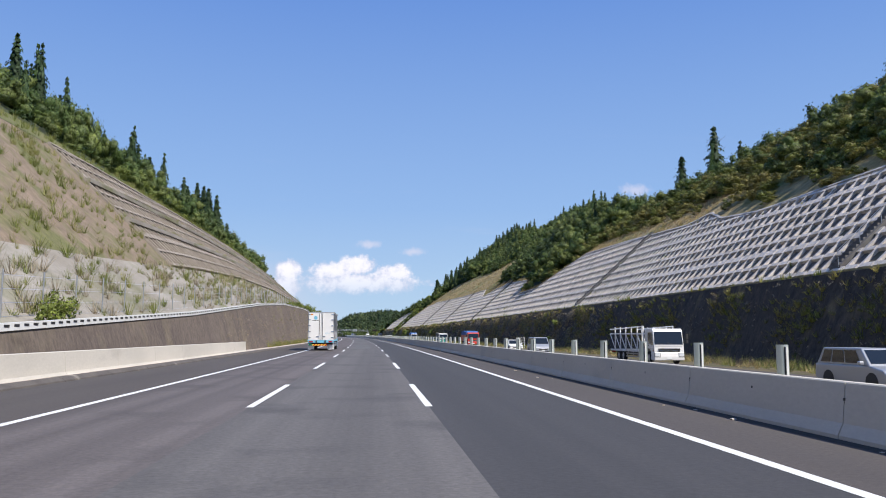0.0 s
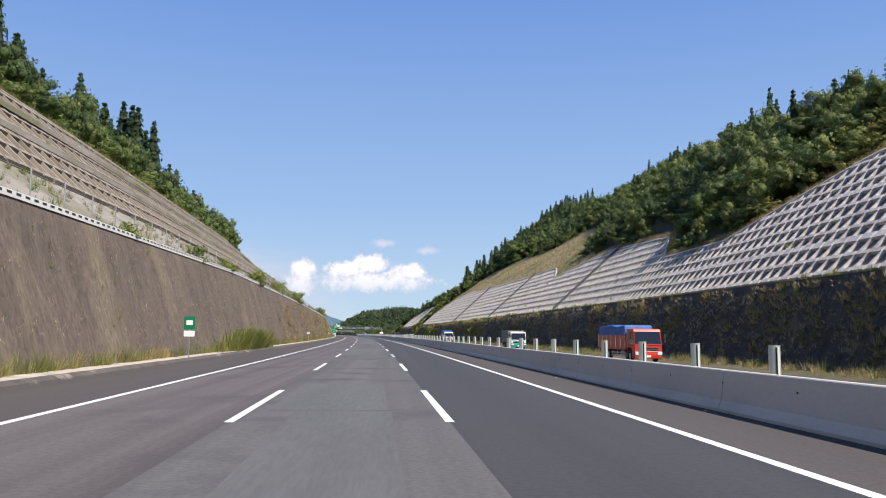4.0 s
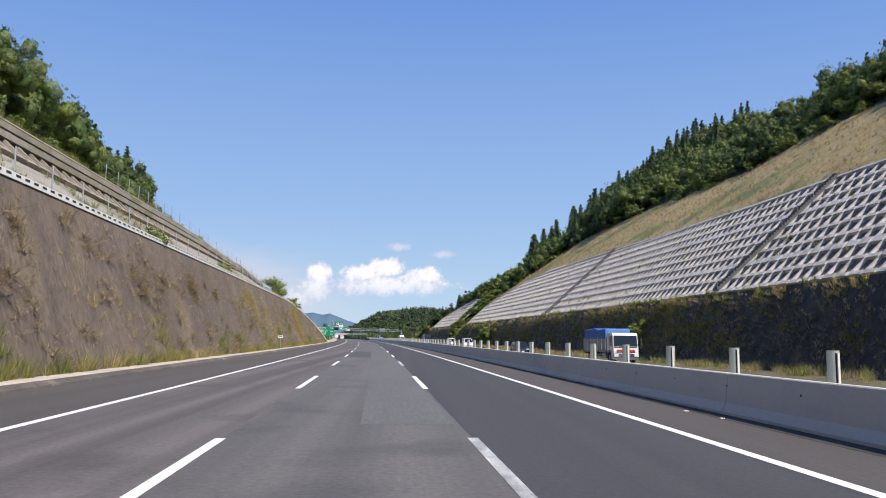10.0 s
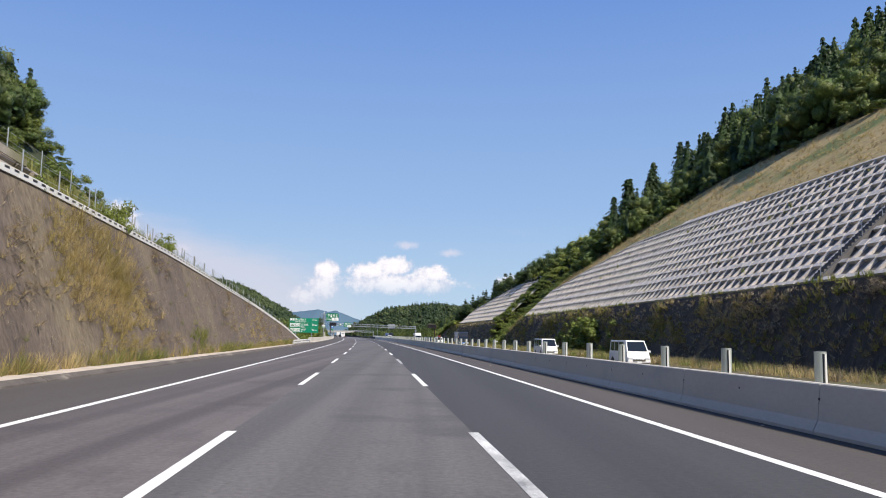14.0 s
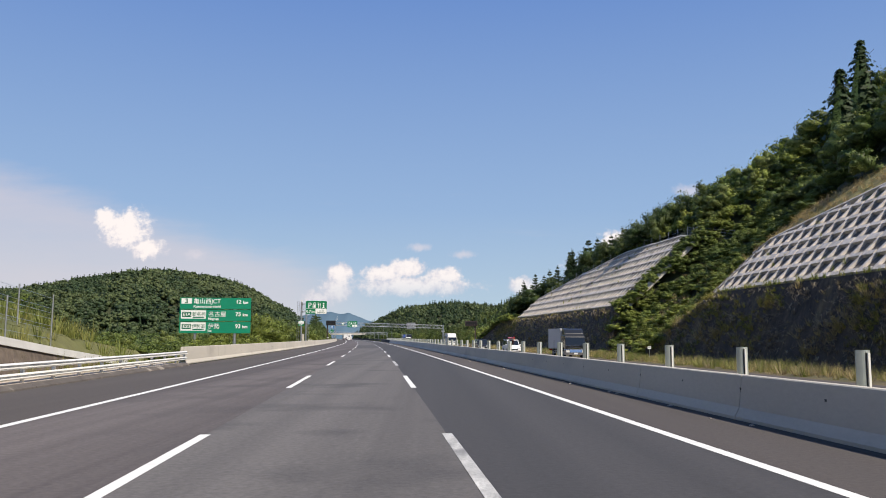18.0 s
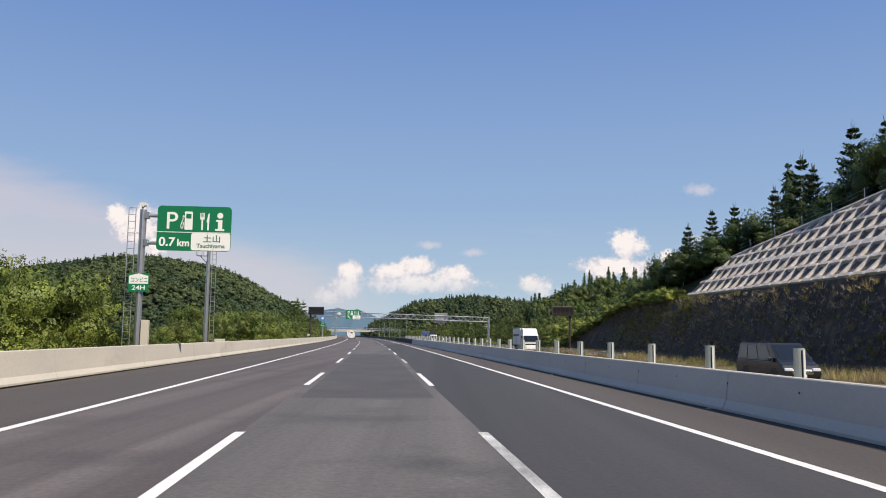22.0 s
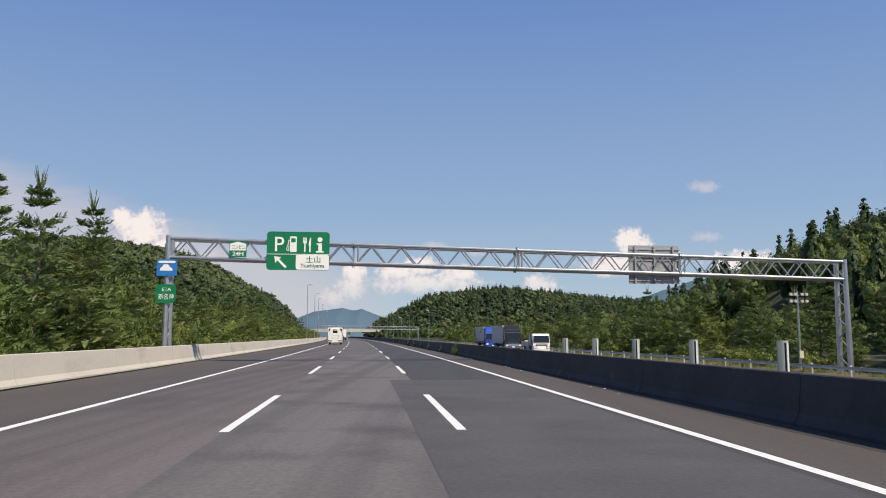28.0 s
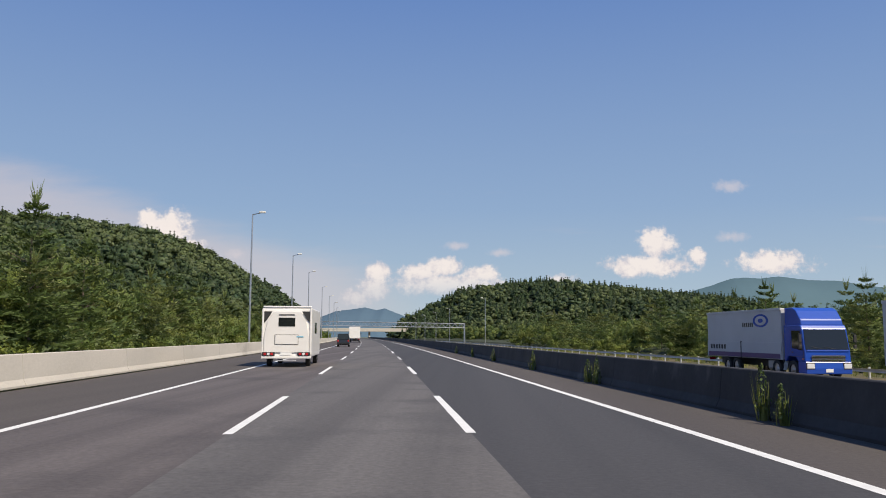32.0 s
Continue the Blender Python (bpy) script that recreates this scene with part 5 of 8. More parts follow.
rod(b, (0, 0, 6.6), (-0.6, 0, 7.28), 0.035, 6)
rod(b, (0, 0, 7.28), (-0.85, 0, 7.28), 0.035, 6)
part("platform", b, GALV, mast)
b = bmesh.new()
rod(b, (0, 0, 8.6), (0, 0, 8.8), 0.09, 10)
rod(b, (0, -0.2, 8.88), (0, 0.15, 8.88), 0.13, 12)
part("camera_head", b, STEEL_W, mast, "white weatherproof traffic camera")
tagged(part("roadside_cabinet", boxed(-0.35, 0.35, -0.3, 0.3, 0, 1.5, bevel=0.03), CREAM), "small cream equipment cabinet behind the barrier", "cabinet").matrix_world = facing(616, -11.6, -0.35)


def message_board(s, x, ground_z, z0, z1, wide, side, label):
    """A message board on a single mast; side: -1 when the mast stands at its left."""
    root = thing("message_board", facing(s, x, 0), label, "message sign")
    mx = side * wide * 0.36
    b = bmesh.new()
    rod(b, (mx, 0.3, ground_z), (mx, 0.3, z1 - 0.2), 0.19, 12)
    part("mast", b, BROWN, root)
    part("housing", boxed(-wide / 2, wide / 2, -0.25, 0.25, z0, z1, bevel=0.04), BLACK if side < 0 else BROWN, root)
    board("screen", root, SCREEN, -wide / 2 + 0.15, wide / 2 - 0.15, z0 + 0.18, z1 - 0.18, -0.262, -0.252)
    b = bmesh.new()
    for k in range(5):
        xx = -wide / 2 + wide * k / 4
        rod(b, (xx, -0.75, z0 - 0.02), (xx, -0.75, z0 + 0.55), 0.02, 6)
        rod(b, (xx, -0.25, z0 - 0.02), (xx, -0.75, z0 - 0.02), 0.025, 6)
    for z in (z0 + 0.3, z0 + 0.55):
        rod(b, (-wide / 2, -0.75, z), (wide / 2, -0.75, z), 0.02, 6)
    if side > 0:
        for k in range(6):
            xx = -wide / 2 + wide * k / 5
            box(b, xx - 0.03, xx + 0.03, -0.3, -0.25, z0, z1)
    part("catwalk_rail", b, BROWN, root)
    return root


message_board(715, -10.8, -0.9, 5.53, 7.1, 3.1, -1, "unlit black message board on a brown mast")
message_board(675.5, 29.9, -0.8, 4.93, 6.4, 3.4, 1, "dark brown back of a message board on a mast")


def truss_gantry(s, x0, x1, za, zb, depth, bays, label, base=(-0.9, -0.9), joints=()):
    """A four-chord tubular truss between two tapered posts; za, zb: height of the upper chord at its ends."""
    root = thing("sign_gantry", facing(s, 0, 0), label, "gantry")

    def zt(x):
        return za + (zb - za) * (x - x0) / (x1 - x0)

    for y in (-0.45, 0.45):
        for dz in (0.0, -depth):
            b = bmesh.new()
            rod(b, (x0, y, zt(x0) + dz), (x1, y, zt(x1) + dz), 0.1, 10)
            part("chord", b, GALV, root)
    for y in (-0.45, 0.45):
        b = bmesh.new()
        for k in range(bays):
            a, c = x0 + (x1 - x0) * k / bays, x0 + (x1 - x0) * (k + 1) / bays
            if k % 2 == 0:
                rod(b, (a, y, zt(a) - depth), (c, y, zt(c)), 0.045, 6)
            else:
                rod(b, (a, y, zt(a)), (c, y, zt(c) - depth), 0.045, 6)
        part("web", b, GALV, root)
    b = bmesh.new()
    for k in range(bays + 1):
        a = x0 + (x1 - x0) * k / bays
        for dz in (0, -depth):
            rod(b, (a, -0.45, zt(a) + dz), (a, 0.45, zt(a) + dz), 0.035, 6)
    part("cross_ties", b, GALV, root)
    for xj in joints:
        for y in (-0.45, 0.45):
            b = bmesh.new()
            for dz in (0, -depth):
                for e in (-0.07, 0.03):
                    rod(b, (xj + e, y, zt(xj) + dz), (xj + e + 0.04, y, zt(xj) + dz), 0.2, 12)
            rod(b, (xj, y, zt(xj)), (xj, y, zt(xj) - depth), 0.05, 8)
            rod(b, (xj + 0.28, y, zt(xj)), (xj + 0.28, y, zt(xj) - depth), 0.05, 8)
            part("flange", b, GALV, root, "bolted flange joint")
    for x, zb_, gz in ((x0, zt(x0), base[0]), (x1, zt(x1), base[1])):
        for y in (-0.45, 0.45):
            b = bmesh.new()
            rod(b, (x, y * 1.25, gz), (x, y, zb_ + 0.15), 0.18, 12, 0.15)
            part("post", b, GALV, root)
        b = bmesh.new()
        n = 9
        for k in range(n):
            z0, z1 = gz + 0.5 + (zb_ - 1.6 - gz) * k / n, gz + 0.5 + (zb_ - 1.6 - gz) * (k + 1) / n
            q = -1 if k % 2 else 1
            rod(b, (x, -0.52 * q, z0), (x, 0.5 * q, z1), 0.045, 6)
        part("brace", b, GALV, root)
    return root


GANTRY = truss_gantry(754.2, -11.3, 30.95, 7.3, 6.35, 1.13, 46, "galvanised tubular truss gantry across all lanes", joints=(-0.44, 9.6, 20.0))
service_sign(GANTRY, -5.57, 5.46, True).location.y = -0.6
store_sign(GANTRY, -7.75, 6.2).location.y = -0.5
b = bmesh.new()
box(b, 17.0, 20.3, 0.5, 0.58, 4.9, 7.35)
part("back_panel", b, ALU, GANTRY, "plain aluminium back of a sign")
b = bmesh.new()
for z in (5.1, 5.6, 6.4, 7.1):
    box(b, 16.95, 20.35, 0.44, 0.5, z - 0.04, z + 0.04)
for x in (17.4, 18.65, 19.9):
    box(b, x - 0.05, x + 0.05, 0.38, 0.44, 4.9, 7.35)
part("back_rib", b, ALU, GANTRY)
board("road_name_plate", GANTRY, SIGN_B, -11.85, -10.7, 5.05, 6.02, -0.72, -0.68, 0.06, "blue expressway plate with a white car symbol")
flat_shape("car_symbol", GANTRY, SIGN_W, [(-11.65, 5.35), (-10.95, 5.35), (-10.95, 5.5), (-11.08, 5.55), (-11.2, 5.72), (-11.45, 5.72), (-11.55, 5.55), (-11.65, 5.5)], -0.725)
board("name_bar", GANTRY, SIGN_W, -11.75, -10.8, 5.8, 5.93, -0.727, -0.721)
board("route_plate", GANTRY, GREEN, -11.85, -10.7, 3.45, 4.55, -0.72, -0.68, 0.28, "green route shield plate")
words("E1A", 0.3, -11.5, 4.15, SIGN_W, GANTRY, -0.726, wide=0.5)
words("新名神", 0.36, -11.7, 3.7, SIGN_W, GANTRY, -0.726, wide=0.86)

truss_gantry(1037, -13.6, 28.3, 5.75, 5.25, 1.2, 44, "distant grey truss gantry across all lanes")

# footbridge over the road far ahead
over = thing("overpass", facing(1330, 4, 0), "pale concrete overpass crossing far ahead", "bridge")
part("deck", boxed(-60, 60, -4, 4, 4.4, 5.6, bevel=0.1), CONCRETE_L, over)
for x in (-24, 6, 32):
    part("pier", boxed(x - 0.6, x + 0.6, -2, 2, -1, 4.4, bevel=0.08), CONCRETE_L, over)
for y in (-4.1, 3.9):
    part("parapet", boxed(-60, 60, y, y + 0.2, 5.55, 6.6), CONCRETE_L, over)


def lamp(s, x, arm, h=12.5):
    root = thing("street_lamp", facing(s, x, 0), "slender galvanised motorway lamp post", "lamp", "lamps along the motorway")
    b = bmesh.new()
    rod(b, (0, 0, -0.9), (0, 0, h), 0.11, 10, 0.06)
    part("pole", b, GALV, root)
    b = bmesh.new()
    rod(b, (0, 0, h - 0.05), (arm * 0.9, -0.2, h + 0.15), 0.045, 8)
    part("arm", b, GALV, root)
    part("lantern", boxed(arm * 0.9 - 0.28, arm * 0.9 + 0.28, -0.35, -0.05, h + 0.08, h + 0.24, bevel=0.04), STEEL_W, root)
    return root


# floodlights on a short pole beyond the opposite lanes
flood = thing("floodlight_pole", facing(760.5, 31.6, -1.2), "short grey pole carrying two rows of floodlights", "floodlight")
b = bmesh.new()
rod(b, (0, 0, 0), (0, 0, 6.05), 0.085, 10, 0.06)
part("pole", b, GALV, flood)
for z in (5.25, 5.75):
    b = bmesh.new()
    rod(b, (-0.68, 0, z), (0.68, 0, z), 0.035, 6)
    bar = part("crossbar", b, GALV, flood)
    for x in (-0.6, -0.25, 0.25, 0.6):
        b = bmesh.new()
        rod(b, (x, 0, z), (x, -0.06, z + 0.1), 0.02, 6)
        rod(b, (x, -0.05, z + 0.1), (x, -0.24, z + 0.06), 0.07, 8, 0.11)
        part("floodlight_head", b, STEEL_W, bar)
part("junction_box", boxed(-0.16, 0.16, -0.22, -0.08, 1.2, 1.75, bevel=0.02), CREAM, flood)

cabinet = thing("roadside_cabinet", facing(845.0, 29.8, -0.95), "small white roadside cabinet behind the guardrail", "cabinet")
body = part("body", boxed(-0.25, 0.25, -0.18, 0.18, 0.9, 1.75, bevel=0.03), STEEL_W, cabinet)
part("cap", boxed(-0.28, 0.28, -0.21, 0.21, 1.74, 1.8, bevel=0.02), STEEL_W, body)
b = bmesh.new()
rod(b, (0, 0, 0), (0, 0, 0.92), 0.05, 8)
part("post", b, GALV, cabinet)

L0 = lamp(878, -10.95, 1)
for s in (914.5, 943, 985, 1025, 1070, 1115, 1160):
    copy_thing(L0, facing(s, -10.95, 0))
L1 = lamp(1076, 28.6, -1, 11.0)
for s in (1000, 1120, 1165, 1210):
    copy_thing(L1, facing(s, 28.6, 0))

# ---- rails ----


def guardrail(name, s0, s1, x, gz, h, pitch, rails, m, label, back=1):
    root = thing(name, Matrix.Identity(4), label, "guardrail", kind="structure")
    for z in rails:
        loft("rail", s0, s1, pitch, lambda s: [(x - 0.05, gz + z - 0.1), (x + 0.04, gz + z - 0.05), (x - 0.05, gz + z), (x + 0.04, gz + z + 0.05), (x - 0.05, gz + z + 0.1), (x - 0.09, gz + z + 0.1), (x, gz + z), (x - 0.09, gz + z - 0.1)], m, closed=True, parent=root)
    s = s0 + 0.3
    first = None
    while s < s1:
        if first is None:
            b = bmesh.new()
            rod(b, (0, 0, 0), (0, 0, h), 0.07, 8)
            first = part("post", b, m, root)
            first.matrix_world = facing(s, x + back * 0.12, gz)
        else:
            o = new("post", first.data)
            o.parent = root
            o.matrix_world = facing(s, x + back * 0.12, gz)
        s += pitch
    return root


guardrail("guardrail_left", 466, 502, -10.25, 0.0, 0.6, 2.4, (0.34, 0.66), STEEL_W, "pale steel two-rail guardrail leading to the concrete barrier", -1)
guardrail("guardrail_opposite", 642, 1120, 28.6, -0.9, 0.8, 4.0, (0.62,), RAIL, "galvanised guardrail along the opposite carriageway")

# ladder-like white rail pieces on the left wall coping
COP = thing("coping_slots", Matrix.Identity(4), "dark drain slots in the white coping of the wall", "drain", kind="structure")
b = bmesh.new()
s = 10.0
while s < 440:
    p = left_profile(s)[1]
    m = facing(s, p[0] + 0.085, p[1] + 0.15)
    box(b, -0.004, 0.006, -0.2, 0.2, -0.045, 0.045, 0, m)
    s += 0.8
part("slot", b, BLACK, COP)


def fence(name, s0, s1, step, edge, h, label, wires=4, mesh_m=GALV):
    root = thing(name, Matrix.Identity(4), label, "fence", kind="structure")
    b = bmesh.new()
    rod(b, (0, 0, -0.3), (0, 0, h), 0.035, 6)
    me = part("post", b, GALV, root)
    first, s, prev = True, s0, None
    wb = bmesh.new()
    while s < s1:
        x, z = edge(s)
        o = me if first else new("post", me.data)
        o.parent = root
        o.matrix_world = facing(s, x, z)
        first = False
        if prev:
            for k in range(wires):
                f = (k + 0.6) / wires
                rod(wb, along(prev[0], prev[1], prev[2] + h * f), along(s, x, z + h * f), 0.008, 3)
        prev = (s, x, z)
        s += step
    part("wires", wb, GALV, root)
    return root


fence("berm_fence", 10, 492, 4.0, lambda s: (left_profile(s)[2][0] - 0.4, left_profile(s)[2][1]), 2.2, "tall thin wire fence on the berm above the wall")
fence("slope_fence", 330, 498, 3.5, lambda s: (left_profile(s)[4][0] - 0.3, left_profile(s)[4][1]), 2.0, "thin wire fence along the top of the slope")
fence("slope_fence_right", 560, 665, 4.0, lambda s: (right_profile(s)[5][0] + 0.6, right_profile(s)[5][1]), 1.6, "thin wire fence above the lattice slope")

# ---- steps up the lattice ----
STEP = mat("dark_step_concrete", (0.09, 0.085, 0.085), 0.9, second=(0.13, 0.125, 0.12), scale=1.0, grain=0.15)
STEP_FLAT = bmesh.new()
box(STEP_FLAT, 0, 0.34, -0.45, 0.45, -0.1, 0.12, 0.015)
step_me = None


def slope_steps(s, prof, i_lo, i_hi, drift):
    root = thing("maintenance_steps", Matrix.Identity(4), "dark narrow maintenance steps with a handrail up the lattice", "steps")
    global step_me
    a, b_ = prof(s)[i_lo], prof(s)[i_hi]
    n = int(math.hypot(b_[0] - a[0], b_[1] - a[1]) / 0.42)
    hb = bmesh.new()
    last = None
    for k in range(n):
        f = k / n
        ss = s + drift * f
        x, z = a[0] + (b_[0] - a[0]) * f, a[1] + (b_[1] - a[1]) * f
        if step_me is None:
            o = part("step", STEP_FLAT, STEP, root)
            step_me = o.data
        else:
            o = new("step", step_me)
            o.parent = root
        o.matrix_world = facing(ss, x, z + 0.75, 0 if b_[0] > a[0] else 180)
        if k % 6 == 0:
            p = along(ss - 0.5, x, z + 0.5)
            rod(hb, p, p + Vector((0, 0, 1.3)), 0.025, 6)
            if last:
                rod(hb, last + Vector((0, 0, 1.3)), p + Vector((0, 0, 1.3)), 0.022, 6)
            last = p
    part("handrail", hb, GALV, root)
    gb = loft("step_bed", s - 0.7, s + 0.7, 1.4, lambda q: [(a[0], a[1] + 0.62), (b_[0], b_[1] + 0.62), (b_[0], b_[1]), (a[0], a[1])], STEP, closed=True, parent=root)
    gb.location = (0, 0, 0)


for s in (135.5, 257.5, 336.0, 416, 60):
    slope_steps(s, right_profile, 4, 5, 0.0)
slope_steps(566.5, right_profile, 4, 5, 0.0)

# white tube frame on the opposite verge
frame_root = thing("survey_frame", facing(146, 29.1, -0.8), "small white tubular frame standing on the verge", "frame")
b = bmesh.new()
for x in (-0.75, 0.75):
    rod(b, (x, 0, 0), (x, 0, 2.0), 0.035, 6)
part("leg", b, STEEL_W, frame_root)
b = bmesh.new()
for z in (1.15, 1.55, 1.95):
    rod(b, (-0.75, 0, z), (0.75, 0, z), 0.035, 6)
part("rail", b, STEEL_W, frame_root)
board("plate", frame_root, SIGN_W, -0.6, -0.1, 1.25, 1.9, -0.05, -0.03)

# small white plates beside the kerb
for s, x, z, w in ((250.5, -10.6, 1.63, 0.55), (348.3, -10.4, 1.58, 0.55), (853, 32.3, 0.4, 0.5), (540.5, 31.5, 0.6, 0.4), (700, -11.2, 1.5, 0.5)):
    root = thing("marker_plate", facing(s, x, 0), "small white marker plate on a thin stake", "marker", "roadside marker plates")
    b = bmesh.new()
    rod(b, (0, 0.02, -0.9 if x > 0 or s > 500 else 0), (0, 0.02, z), 0.025, 6)
    part("stake", b, GALV, root)
    pl = board("plate", root, SIGN_W, -w / 2, w / 2, z - 0.14, z + 0.14, -0.02, 0.0, 0.03)
    board("print_bar", pl, BLACK, -w / 2 + 0.06, w / 2 - 0.06, z - 0.03, z + 0.04, -0.026, -0.021)
km = thing("kilometre_sign", facing(151.7, -10.0, 0), "green kilometre plate over a white plate on a post", "road sign")
b = bmesh.new()
rod(b, (0, 0.03, 0), (0, 0.03, 2.5), 0.035, 8)
part("post", b, GALV, km)
pl = board("number_plate", km, GREEN, -0.32, 0.32, 1.75, 2.5, -0.02, 0.0, 0.05)
board("digit_bar", pl, SIGN_W, -0.18, 0.18, 2.0, 2.28, -0.027, -0.021)
board("lower_plate", km, SIGN_W, -0.3, 0.3, 1.35, 1.68, -0.02, 0.0, 0.03)

# ---- vehicles ----
GLASS = mat("dark_vehicle_glass", (0.012, 0.015, 0.018), 0.06, spec=0.8)
TYRE = mat("tyre_rubber", (0.02, 0.02, 0.021), 0.8, second=(0.03, 0.03, 0.03), scale=4.0)
RIM = mat("alloy_rim", (0.6, 0.6, 0.61), 0.3, 0.9)
CHROME = mat("chrome", (0.75, 0.76, 0.78), 0.12, 1.0)
CHASSIS = mat("chassis_black", (0.022, 0.022, 0.024), 0.6, second=(0.035, 0.034, 0.033), scale=2.0)
RED_LENS = mat("red_lens", (0.42, 0.02, 0.025), 0.2)
LAMP_LENS = mat("clear_lens", (0.7, 0.72, 0.74), 0.1, spec=0.9)
AMBER = mat("amber_lens", (0.7, 0.25, 0.02), 0.25)
REFLECT_Y = mat("yellow_reflector", (0.75, 0.52, 0.04), 0.35)
BODY_W = mat("white_vehicle_paint", (0.78, 0.77, 0.75), 0.3, second=(0.72, 0.71, 0.69), scale=0.8, spec=0.6)
BODY_LB = mat("light_blue_paint", (0.17, 0.46, 0.62), 0.35)
BODY_B = mat("deep_blue_paint", (0.012, 0.07, 0.40), 0.25, spec=0.7)
BODY_K = mat("black_paint", (0.018, 0.019, 0.022), 0.2, spec=0.7)
BODY_S = mat("silver_paint", (0.42, 0.43, 0.45), 0.3, 0.5)
BODY_R = mat("red_paint", (0.55, 0.035, 0.02), 0.35)
BODY_G = mat("teal_green_paint", (0.0, 0.32, 0.24), 0.35)
TARP = mat("blue_tarpaulin", (0.02, 0.10, 0.34), 0.6, second=(0.03, 0.14, 0.42), scale=1.5, bump=0.03, bump_scale=3.0)
STEEL_BODY = mat("weathered_grey_steel_body", (0.27, 0.27, 0.26), 0.6, 0.2, second=(0.36, 0.35, 0.33), scale=1.2, grain=0.1)
ALU_BODY = mat("bare_aluminium_panel", (0.50, 0.52, 0.54), 0.42, 0.75, second=(0.44, 0.46, 0.48), scale=0.6, stretch=(1, 0.2, 1))
BOX_GREY = mat("light_grey_box_panel", (0.52, 0.53, 0.55), 0.4, second=(0.46, 0.47, 0.49), scale=0.5)


def prism(bm, ring, x0, x1, bevel=0.0):
    """The side outline ring, of (y, z), drawn out across from x0 to x1."""
    a = [bm.verts.new((x0, y, z)) for y, z in ring]
    c = [bm.verts.new((x1, y, z)) for y, z in ring]
    fs = [bm.faces.new(a), bm.faces.new(c[::-1])]
    for i in range(len(ring)):
        j = (i + 1) % len(ring)
        fs.append(bm.faces.new((a[j], a[i], c[i], c[j])))
    bmesh.ops.recalc_face_normals(bm, faces=fs)
    if bevel:
        bmesh.ops.bevel(bm, geom=list({e for f in fs for e in f.edges}), offset=bevel, segments=2, affect="EDGES", profile=0.5)


def quad(name, parent, m, pts, label=""):
    b = bmesh.new()
    b.faces.new([b.verts.new(p) for p in pts])
    return part(name, b, m, parent, label)


def wheel(root, x, y, r, w, twin=False):
    side = 1 if x > 0 else -1
    b = bmesh.new()
    n = 22
    prof = [(-w / 2, r * 0.62), (-w / 2, r * 0.92), (-w / 2 + 0.03, r), (w / 2 - 0.03, r), (w / 2, r * 0.92), (w / 2, r * 0.62)]
    rings = []
    for px, pr in prof:
        rings.append([b.verts.new((x + px, y + pr * math.cos(2 * math.pi * k / n), r + pr * math.sin(2 * math.pi * k / n))) for k in range(n)])
    for p, q in zip(rings, rings[1:]):
        for k in range(n):
            b.faces.new((p[k], p[(k + 1) % n], q[(k + 1) % n], q[k]))
    bmesh.ops.recalc_face_normals(b, faces=b.faces)
    ty = part("tyre", b, TYRE, root)
    b = bmesh.new()
    rod(b, (x - side * w * 0.3, y, r), (x + side * w * 0.36, y, r), r * 0.62, 20, r * 0.56)
    rod(b, (x + side * w * 0.3, y, r), (x + side * w * 0.52, y, r), r * 0.26, 12, r * 0.2)
    for k in range(8):
        a = k * math.pi / 4
        rod(b, (x + side * w * 0.36, y + r * 0.4 * math.cos(a), r + r * 0.4 * math.sin(a)), (x + side * w * 0.42, y + r * 0.4 * math.cos(a), r + r * 0.4 * math.sin(a)), r * 0.05, 6)
    part("rim", b, RIM, ty)


